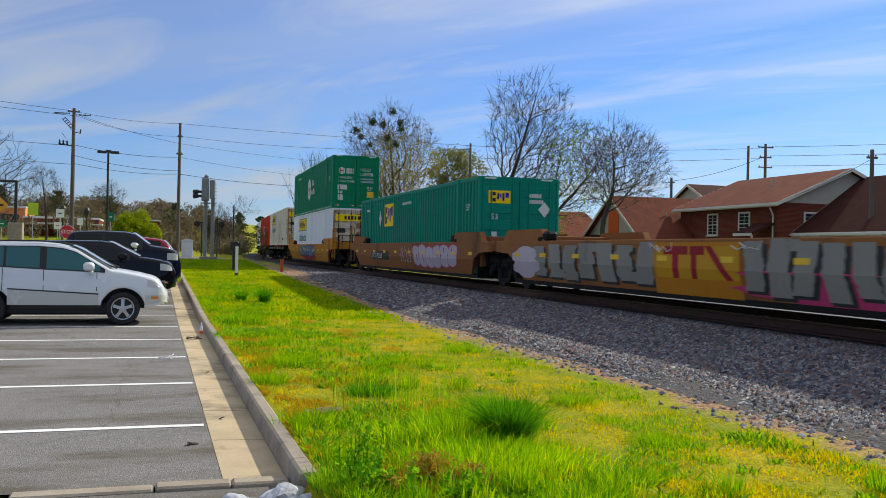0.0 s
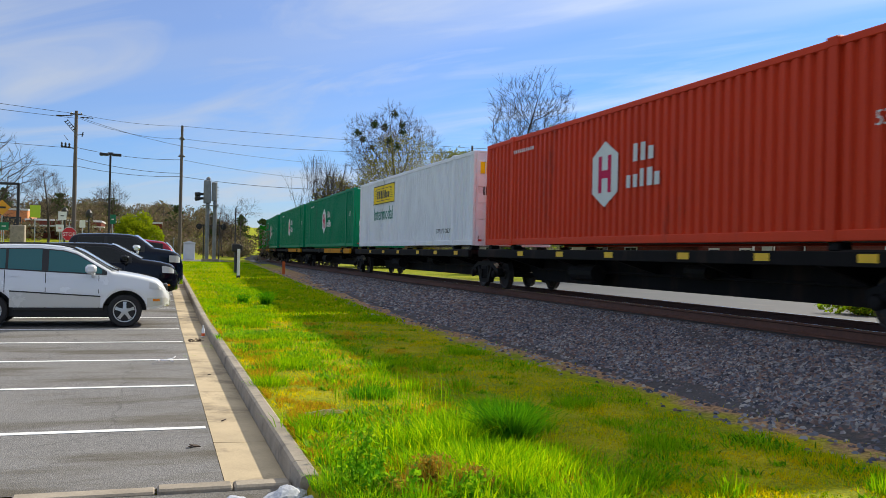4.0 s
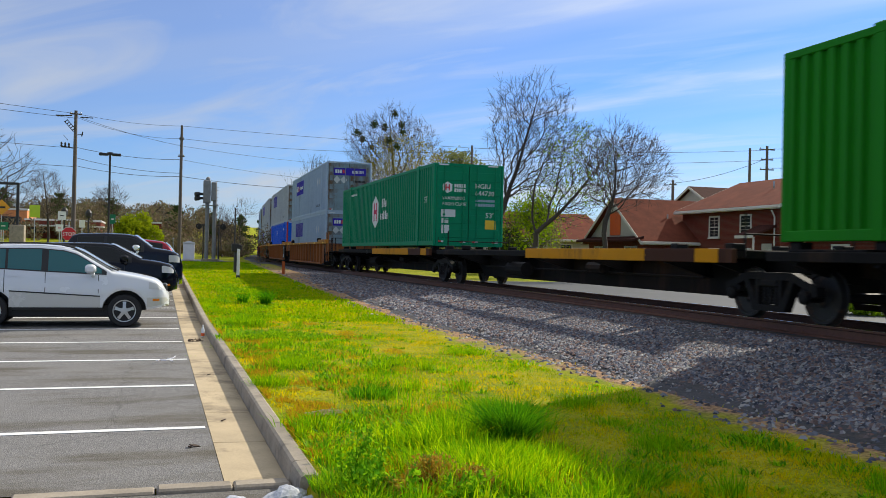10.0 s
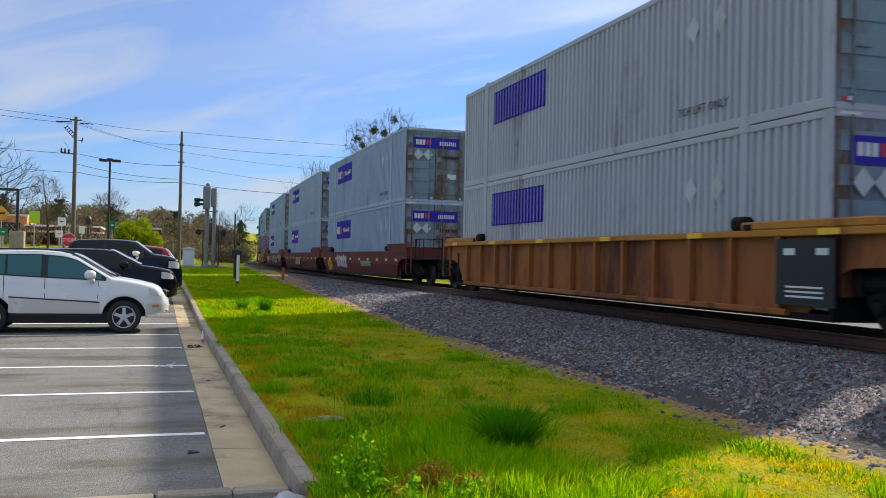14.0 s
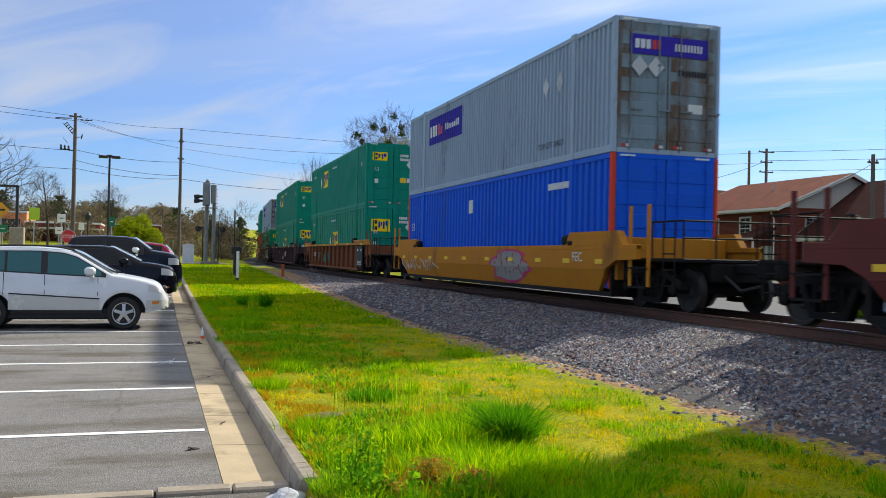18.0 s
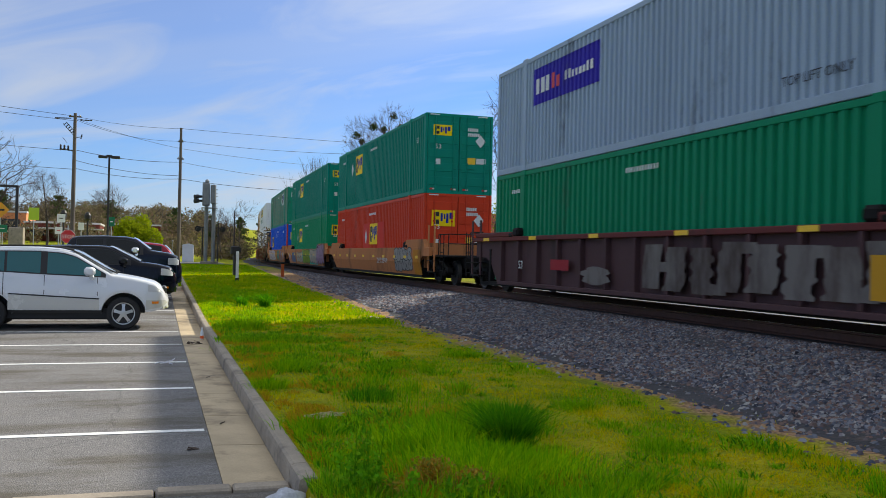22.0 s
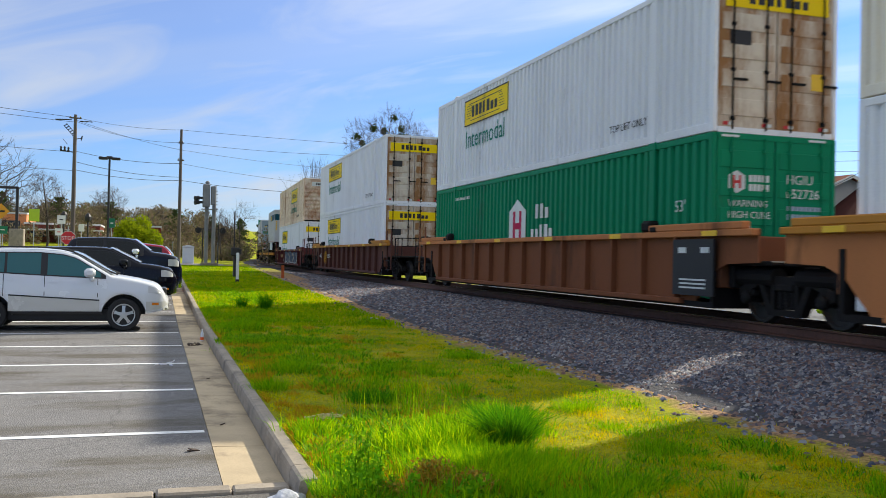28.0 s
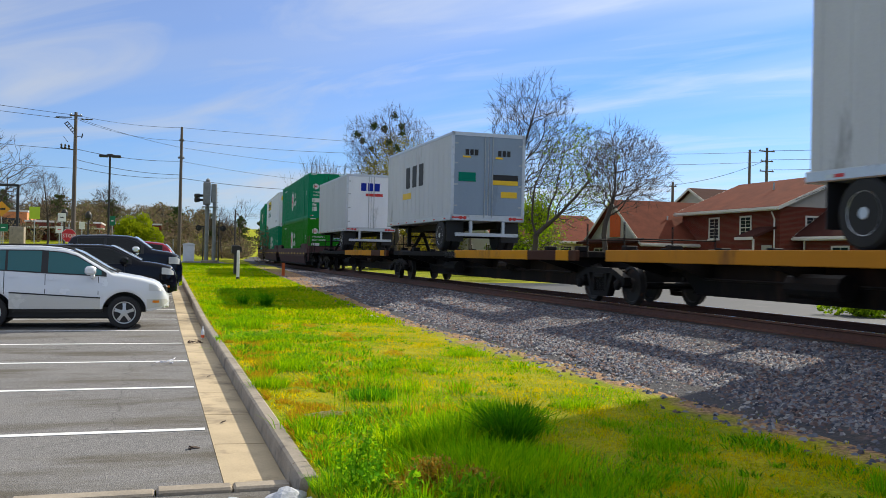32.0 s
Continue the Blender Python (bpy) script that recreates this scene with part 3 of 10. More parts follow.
def bed():
    s = Shape()
    us = [-4.9, -4.75, -4.6, -4.4, -4.2, -3.6, -3.0, -2.4, -1.9, -1.2, 0, 1.2, 1.9, 2.6, 3.4, 4.2]
    ss = lines((-760, -60, 70), (-60, -6, 9), (-6, 42, 1.5), (42, 120, 6), (120, 900, 26))
    v = []
    for t in ss:
        m = on_track(t, -RAIL_Z)
        for u in us:
            p = m @ Vector((u, 0, 0))
            jig = 0.04 * noise.noise((u * 1.7, t * 1.3, 3.0)) if abs(u) > 1.3 else 0
            v.append((p.x, p.y, bed_z(u, p.y) + jig))
    n = len(us)
    s.add(v, [(j * n + i, j * n + i + 1, (j + 1) * n + i + 1, (j + 1) * n + i) for j in range(len(ss) - 1) for i in range(n - 1)])
    return s


single("ballast_bed", bed(), M_BALLAST, "bed of crushed grey stone ballast under the track", "ballast", kind="structure")


def scatter_mesh(name, mat, pts, unit_v, unit_f, scale, turn, squash=(0.6, 1.0)):
    """Many small pieces in one mesh, built with arrays."""
    rng = np.random.default_rng(5)
    pts = np.asarray(pts, float)
    n = len(pts)
    uv = np.asarray(unit_v, float)
    k = len(uv)
    a = rng.uniform(0, 2 * np.pi, n)
    ca, sa = np.cos(a), np.sin(a)
    sc = rng.uniform(scale[0], scale[1], n)[:, None, None]
    ax = rng.uniform(0.75, 1.3, (n, 1, 3))
    ax[:, :, 2] *= rng.uniform(squash[0], squash[1], (n, 1))
    q = uv[None] * ax * sc * (1 + turn * rng.uniform(-0.35, 0.35, (n, k, 1)))
    w = np.empty_like(q)
    w[:, :, 0] = q[:, :, 0] * ca[:, None] - q[:, :, 1] * sa[:, None]
    w[:, :, 1] = q[:, :, 0] * sa[:, None] + q[:, :, 1] * ca[:, None]
    w[:, :, 2] = q[:, :, 2]
    w += pts[:, None, :]
    tri = np.asarray(unit_f)
    faces = (tri[None] + (np.arange(n) * k)[:, None, None]).reshape(-1)
    me = bpy.data.meshes.new(name)
    me.vertices.add(n * k)
    me.vertices.foreach_set("co", w.reshape(-1))
    nf = n * len(tri)
    me.loops.add(nf * 3)
    me.loops.foreach_set("vertex_index", faces.astype(np.int32))
    me.polygons.add(nf)
    me.polygons.foreach_set("loop_start", np.arange(0, nf * 3, 3, dtype=np.int32))
    me.update(calc_edges=True)
    me.materials.append(mat)
    return me


CHIP_V = [(1, 0.7, -0.3), (-0.9, 0.8, -0.3), (-1, -0.7, -0.3), (0.8, -0.8, -0.3), (0.45, 0.1, 0.75), (-0.5, -0.1, 0.6)]
CHIP_F = [(0, 1, 5), (0, 5, 4), (1, 2, 5), (2, 3, 4), (2, 4, 5), (3, 0, 4)]


def ballast_points(n, y0, y1, power):
    """Stones on the shoulder, thinning out over the bare earth beside it."""
    rng = np.random.default_rng(11)
    out = []
    for _ in range(n):
        y = y0 + (y1 - y0) * rng.random() ** power
        u = -5.35 + 4.1 * rng.random()
        foot = -4.25 + 0.28 * noise.noise((y * 0.9, 0.3, 1.0)) + 0.10 * noise.noise((y * 3.1, 0.3, 4.0))
        if u < foot and rng.random() > 0.42 * math.exp(3.6 * (u - foot)):
            continue
        out.append((track_x(y) + u, y, (bed_z(u, y) if u > -4.5 else ground_z(track_x(y) + u, y)) + 0.008))
    return out


single("ballast_stones", scatter_mesh("ballast_stones", M_STONE, ballast_points(62000, 5.0, 21.0, 1.4), CHIP_V, CHIP_F, (0.015, 0.036), 1.0, (0.5, 1.0)), M_STONE, "loose crushed grey, bluish and pinkish track stones", "gravel", kind="stuff")
single("far_ballast_stones", scatter_mesh("far_ballast_stones", M_STONE, ballast_points(24000, 20.0, 60.0, 1.5), CHIP_V, CHIP_F, (0.030, 0.060), 1.0, (0.4, 0.8)), M_STONE, "loose crushed grey track stones farther along", "gravel", kind="stuff")

# ties and rails
M_TIE = material("dark_timber_tie", (0.045, 0.034, 0.027), rough=0.9, spread=0.35, scale=5, grain=40)
track = thing("railway_track", "single railway track with rusty rails on dark timber ties", "railway track", kind="structure")
tie_mesh = Shape().box(-1.3, 1.3, -0.115, 0.115, -0.30, -0.185, c=0.01).mesh("tie", M_TIE)
for i in range(150):
    t = -4 + 0.56 * i
    part("tie", tie_mesh, M_TIE, track, at=on_track(t))
RAIL_PROF = [(-0.07, -0.185), (0.07, -0.185), (0.07, -0.165), (0.012, -0.145), (0.010, -0.045), (0.036, -0.032), (0.036, -0.004), (0.028, 0.0), (-0.028, 0.0), (-0.036, -0.004), (-0.036, -0.032), (-0.010, -0.045), (-0.012, -0.145), (-0.07, -0.165)]
for side in (-0.7535, 0.7535):
    s = Shape()
    s.loft([[tuple(on_track(t) @ Vector((side + a, 0, b))) for a, b in RAIL_PROF] for t in lines((-760, 0, 190), (0, 42, 42), (42, 200, 8), (200, 900, 30))])
    part("rail", s, M_RAIL, track, "rusty steel rail")
    s = Shape()
    s.loft([[tuple(on_track(t) @ Vector((side + a, 0, b))) for a, b in ((-0.026, 0.0), (0.026, 0.0), (0.026, 0.002), (-0.026, 0.002))] for t in lines((-760, 0, 190), (0, 42, 42), (42, 200, 8), (200, 900, 30))])
    part("rail_tread", s, M_RIM, track, "polished running surface")

# ---- train ----
MOVERS = []
CL, CW, CH = 16.154, 2.591, 2.896
HALF = CL / 2
FACE = CW / 2 - 0.012


def riding(ob, s, z):
    """Notes a thing that rides on the train: its middle stands s metres along the track at the start."""
    ob.matrix_basis = on_track(s, z)
    MOVERS.append((ob, s, z))
    return ob


def corr(y, pitch, depth):
    """Trapezoid wave: 0 on the outer flats, depth in the inner ones."""
    t = (y / pitch) % 1.0
    if t < 0.40:
        return 0.0
    if t < 0.5:
        return depth * (t - 0.40) / 0.10
    if t < 0.90:
        return depth
    return depth * (1 - (t - 0.90) / 0.10)


def wave(y0, y1, z0, z1, pitch, depth, out, side=-1, thick=0.02):
    """A corrugated sheet on the face x = side * out, with a flat back."""
    ys = {y0, y1}
    k = math.floor(y0 / pitch) - 1
    while k * pitch < y1 + pitch:
        for t in (0.0, 0.40, 0.5, 0.90):
            y = (k + t) * pitch
            if y0 < y < y1:
                ys.add(y)
        k += 1
    ys = sorted(ys)
    poly = [(side * (out - corr(y, pitch, depth)), y) for y in ys] + [(side * (out - thick - depth), y1), (side * (out - thick - depth), y0)]
    s = Shape()
    n = len(ys)
    v = [(x, y, z0) for x, y in poly] + [(x, y, z1) for x, y in poly]
    m = len(poly)
    f = [(i, (i + 1) % m, m + (i + 1) % m, m + i) for i in range(m)]
    f += [(m - 1, m - 2) + (i + 1, i) for i in ()]
    # narrow caps along the top and foot
    for lo in (0, m):
        f += [(lo + i, lo + i + 1, lo + m - 2, lo + m - 1) if i == 0 else (lo + i, lo + i + 1, lo + m - 2) for i in range(n - 1)]
    return s.add(v, f)


# where the flank sign of a style starts; lengths in metres, z above the container's foot
def flat(x, y0, y1, z0, z1, t=0.004, side=-1):
    """A thin painted panel lying on the flank x = side * x."""
    a, b = sorted((side * x, side * (x + t)))
    return Shape().box(a, b, y0, y1, z0, z1)


def flank_text(parent, s, size, mat, y, z, x=FACE + 0.006, width=None, name="lettering", label=""):
    m = Matrix(((0, 0, -1, -x), (-1, 0, 0, y), (0, 1, 0, z), (0, 0, 0, 1)))
    ob = part(name, lettering(s, size, mat, width), mat, parent, label, at=m)
    ob["kind"] = "stuff"
    return ob


def end_text(parent, s, size, mat, x, z, y=None, width=None, label=""):
    """Text on the end that faces -y; x: its left end as one looks at it."""
    y = -HALF - 0.008 if y is None else y
    m = Matrix(((1, 0, 0, x), (0, 0, -1, y), (0, 1, 0, z), (0, 0, 0, 1)))
    ob = part("lettering", lettering(s, size, mat, width), mat, parent, label, at=m)
    ob["kind"] = "stuff"
    return ob


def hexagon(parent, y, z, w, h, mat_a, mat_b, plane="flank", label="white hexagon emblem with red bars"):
    pts = [(0, h / 2), (w / 2, h * 0.28), (w / 2, -h * 0.28), (0, -h / 2), (-w / 2, -h * 0.28), (-w / 2, h * 0.28)]
    bars = [(-0.25, -0.12, -0.28, 0.28), (0.12, 0.25, -0.28, 0.28), (-0.12, 0.12, -0.06, 0.06)]
    s, b = Shape(), Shape()
    if plane == "flank":
        x = -FACE - 0.003
        s.prism([(y - a, z + c) for a, c in pts], x - 0.004, x, "x")
        for a0, a1, c0, c1 in bars:
            b.box(x - 0.008, x - 0.0045, y + a0 * w, y + a1 * w, z + c0 * h, z + c1 * h)
    else:
        yy = -HALF - 0.004
        s.prism([(y + a, z + c) for a, c in pts], yy - 0.004, yy, "y")
        for a0, a1, c0, c1 in bars:
            b.box(y + a0 * w, y + a1 * w, yy - 0.008, yy - 0.0045, z + c0 * h, z + c1 * h)
    em = part("emblem", s, mat_a, parent, label)
    part("emblem_stroke", b, mat_b, em)["kind"] = "stuff"


def bars(parent, rects, mat, plane="flank", lift=0.004, name="sign_bars", label=""):
    """Plain bars that stand in for writing. rects: (along from, to, z from, to)."""
    s = Shape()
    for a0, a1, c0, c1 in rects:
        if plane == "flank":
            s.box(-FACE - lift - 0.004, -FACE - lift, min(a0, a1), max(a0, a1), c0, c1)
        else:
            s.box(min(a0, a1), max(a0, a1), -HALF - lift - 0.004, -HALF - lift, c0, c1)
    ob = part("lettering" if name == "sign_bars" else name, s, mat, parent, label)
    if len(rects) > 1:
        ob["kind"] = "stuff"
    return ob


def glyphs(parent, a0, a1, z0, z1, n, mat, lift, seed, name="sign_bars", plane="flank"):
    """n plain bars of uneven width and height between a0 and a1, in place of a word."""
    r = random.Random(seed)
    w = (a1 - a0) / n
    h = z1 - z0
    rects = []
    for i in range(n):
        p, k = a0 + i * w, r.uniform(0.50, 0.74)
        rects.append((p + 0.1 * w, p + (0.1 + k) * w, z0, z1 - (0.28 * h if r.random() < 0.4 else 0.0)))
    return bars(parent, rects, mat, plane, lift, name)


def word_bars(a0, a1, z0, z1, n, gap=0.22):
    """n upright strokes between a0 and a1, like letters of a word that cannot be read."""
    w = (a1 - a0) / n
    return [(a0 + i * w, a0 + (i + 1 - gap) * w, z0, z1) for i in range(n)]


C_GREEN = paint("deep_green_container_paint", (0.003, 0.215, 0.100), amount=0.10)
C_GREEN2 = paint("bluish_green_container_paint", (0.003, 0.235, 0.165), amount=0.10)
C_GREEN3 = paint("bright_sea_green_container_paint", (0.003, 0.27, 0.12), amount=0.10)
C_LIME = paint("bright_green_container_paint", (0.010, 0.19, 0.006), amount=0.10)
C_WHITE = paint("white_container_paint", (0.80, 0.82, 0.85), amount=0.10)
C_CREAM = paint("rust_stained_white_container_paint", (0.80, 0.74, 0.62), dirt=(0.36, 0.19, 0.08), amount=0.36)
C_TAN = paint("rust_streaked_cream_container_paint", (0.84, 0.70, 0.53), dirt=(0.36, 0.17, 0.07), amount=0.42)
C_GREY = paint("pale_grey_container_paint", (0.32, 0.41, 0.52), amount=0.16)
C_GREY2 = paint("warm_grey_container_paint", (0.42, 0.45, 0.49), amount=0.18)
C_RED = paint("orange_red_container_paint", (0.60, 0.055, 0.020), amount=0.10)
C_BLUE = paint("royal_blue_container_paint", (0.007, 0.105, 0.66), amount=0.10)
C_NAVY = paint("navy_container_paint", (0.010, 0.030, 0.085), amount=0.10)
C_RIBG = paint("faded_green_container_paint", (0.018, 0.26, 0.175), amount=0.22)
C_RIBTAN = paint("weathered_tan_rib_paint", (0.36, 0.30, 0.22), amount=0.3)
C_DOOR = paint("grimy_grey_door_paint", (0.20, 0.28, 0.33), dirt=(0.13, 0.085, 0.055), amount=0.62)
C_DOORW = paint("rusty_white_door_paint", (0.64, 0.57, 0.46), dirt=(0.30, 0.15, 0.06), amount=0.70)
C_PURPLE = paint("violet_blue_sign_paint", (0.040, 0.028, 0.36), amount=0.06)
C_YSIGN = paint("yellow_sign_paint", (0.95, 0.66, 0.005), amount=0.08)
C_GSIGN = paint("green_sign_paint", (0.0, 0.19, 0.13), amount=0.05)
M_EMBLEM = paint("magenta_red_emblem_paint", (0.50, 0.012, 0.075), amount=0.05)
C_FADE = paint("bleached_lilac_sign_paint", (0.20, 0.19, 0.55), amount=0.05)
C_SIGNB = paint("deep_blue_sign_paint", (0.012, 0.03, 0.30), amount=0.05)
M_RUSTY = paint("running_rust", (0.36, 0.17, 0.06), dirt=(0.20, 0.09, 0.04), amount=0.3)
C_PLACARD = paint("weathered_placard", (0.50, 0.53, 0.55), amount=0.3)
M_FLASH = paint("bright_red_sign_paint", (0.62, 0.02, 0.012), amount=0.05)
C_MARK = paint("off_white_marking_paint", (0.66, 0.70, 0.68), amount=0.08)


def sign_hub(c, style):
    hexagon(c, 0.76, 1.50, 1.15, 1.42, C_MARK, M_EMBLEM)
    glyphs(c, -0.42, -1.30, 1.66, 2.02, 3, C_MARK, 0.006, 3)
    glyphs(c, -0.16, -1.52, 1.14, 1.50, 5, C_MARK, 0.006, 4)
    flank_text(c, "53'", 0.30, C_MARK, -6.9, 1.55)
    bars(c, word_bars(6.0, 4.6, 2.45, 2.54, 10, 0.5), C_MARK)
    if style.get("dashes"):
        q = Shape()
        for k in range(25):
            q.box(-CW / 2 - 0.005, -CW / 2 - 0.001, -7.6 + 0.62 * k, -7.34 + 0.62 * k, 0.06, 0.11)
        part("reflector_tape", q, C_MARK, c, "white reflective dashes")["kind"] = "stuff"
    hexagon(c, -0.80, 2.05, 0.34, 0.40, C_MARK, M_RED, "end")
    bars(c, word_bars(-0.55, -0.12, 2.06, 2.18, 5) + word_bars(-0.55, -0.12, 1.90, 2.02, 5), C_MARK, "end")
    end_text(c, "WARNING", 0.17, C_MARK, -0.98, 1.62)
    end_text(c, "HIGH CUBE", 0.17, C_MARK, -0.98, 1.42)
    bars(c, [(-1.02, -0.50, 1.02, 1.28), (-1.0, -0.75, 0.80, 0.98), (-1.0, -0.72, 0.45, 0.74)], C_MARK, "end")
    if style.get("number"):
        a, b = style["number"]
        end_text(c, a, 0.24, C_MARK, 0.22, 2.05)
        end_text(c, b, 0.24, C_MARK, 0.22, 1.80)
    end_text(c, "53'", 0.26, C_MARK, 0.62, 1.02)
    bars(c, word_bars(0.25, 1.0, 1.42, 1.52, 8) + word_bars(0.25, 1.0, 1.58, 1.66, 8), C_GREY, "end")
    bars(c, [(0.62, 1.02, 0.62, 0.94)], M_YEL, "end", name="placard", label="yellow placard")


def sign_parcel(c, style):
    f = style.get("faded")
    panel = wave(1.95, 5.65, 1.62, 2.54, style["pitch"], 0.036, FACE + 0.004, thick=0.002)
    p = part("sign_panel", panel, C_PURPLE, c, "faded violet sign panel" if f else "violet-blue sign panel with white and red bars")
    if f:
        bars(p, [(y, y - 0.07, 1.66, 2.50) for y in [5.5 - 0.21 * k for k in range(17)]], C_FADE, lift=0.008)
    else:
        glyphs(p, 5.42, 4.52, 1.88, 2.26, 3, C_MARK, 0.008, 11)
        glyphs(p, 4.48, 3.94, 1.88, 2.26, 2, M_RED, 0.008, 12)
        glyphs(p, 3.72, 2.22, 1.96, 2.18, 8, C_MARK, 0.008, 13)
    flank_text(c, "TOP LIFT ONLY", 0.22, M_BLACK, -4.1, 0.42)
    q = bars(c, [(-0.95, 0.98, 2.12, 2.54)], C_PURPLE, "end", name="sign_panel", label="violet sign panel across the doors")
    bars(q, word_bars(-0.82, -0.42, 2.24, 2.44, 3), C_MARK, "end", lift=0.009)
    bars(q, word_bars(-0.40, -0.18, 2.24, 2.44, 2), M_RED, "end", lift=0.009)
    bars(q, word_bars(0.15, 0.85, 2.24, 2.40, 9, 0.45), C_MARK, "end", lift=0.009)
    for y, z in ((-4.55, 1.95), (-5.35, 1.95)):
        part("placard", shared(("placard", y), lambda: Shape().prism([(y - 0.19, z), (y, z + 0.26), (y + 0.19, z), (y, z - 0.26)], -FACE - 0.009, -FACE - 0.005, "x"), C_PLACARD), C_PLACARD, c, "pale diamond placard")
    for x in (-0.72, -0.32):
        part("placard", shared(("door_placard", x), lambda: Shape().prism([(x - 0.20, 1.86), (x, 2.08), (x + 0.20, 1.86), (x, 1.64)], -HALF - 0.03, -HALF - 0.026, "y"), C_PLACARD), C_PLACARD, c, "dirty white diamond placard on the door")
    bars(c, word_bars(0.25, 0.95, 1.72, 1.84, 9), M_BLACK, "end")
    bars(c, [(0.5, 0.85, 0.92, 1.12)], C_MARK, "end", name="placard")


def sign_yellow(c, style):
    """Yellow board with a scroll outline and green lettering below."""
    big = style.get("big")
    z, tall = (1.50, 0.98) if big else (1.82, 0.80)
    o = style.get("shift", 0.0)
    p = part("sign_board", flat(FACE + 0.004, 1.58 + o, 5.27 + o, z, z + tall), C_YSIGN, c, "yellow sign board with black bars")
    glyphs(p, 4.62 + o, 2.35 + o, z + tall / 2 - 0.17, z + tall / 2 + 0.17, 7, M_BLACK, 0.010, 5)
    edge = C_GSIGN if big else M_BLACK
    e = 0.06 if big else 0.035
    bars(p, [(5.26 + o, 1.59 + o, z + tall - e, z + tall), (5.26 + o, 1.59 + o, z, z + e), (5.26 + o, 5.26 - e + o, z, z + tall), (1.59 + e + o, 1.59 + o, z, z + tall)], edge, lift=0.010, name="sign_border", label="dark border")
    m = z + tall / 2
    bars(p, [(4.85 + o, 2.1 + o, m + 0.24, m + 0.26), (4.7 + o, 2.25 + o, m - 0.27, m - 0.25)] + [(5.05 + o, 4.72 + o - 0.04 * i, m - 0.18 + 0.075 * i, m - 0.165 + 0.075 * i) for i in range(6)] + [(2.3 + o, 1.85 + o + 0.04 * i, m - 0.18 + 0.075 * i, m - 0.165 + 0.075 * i) for i in range(6)], M_BLACK, lift=0.010)
    if style.get("word", True):
        flank_text(c, "Intermodal", 0.78, C_GSIGN, 5.1 + o, 0.80 if big else 1.14, width=3.25, label="green word")
    flank_text(c, "TOP LIFT ONLY", 0.22, M_BLACK, -4.3, 0.42)
    if not style.get("nose"):
        q = bars(c, [(-1.08, 1.08, 2.20, 2.56)], C_YSIGN, "end", name="sign_board", label="yellow sign board across the doors")
        glyphs(q, -0.62, 0.68, 2.28, 2.48, 7, M_BLACK, 0.009, 5, plane="end")
        bars(c, [(-0.98, -0.55, 1.55, 1.80)], M_BLACK, "end", name="placard")
        bars(c, [(0.72, 0.98, 0.85, 1.15)], M_YEL, "end", name="placard")
    else:
        q = bars(c, [(-0.75, 0.75, 2.38, 2.66)], C_YSIGN if not style.get("tan") else C_MARK, "end", name="sign_board")
        glyphs(q, -0.50, 0.50, 2.44, 2.60, 7, M_BLACK, 0.009, 5, plane="end")
        bars(c, [(0.1, 0.35, 0.42, 0.6)], M_YEL, "end", name="placard")


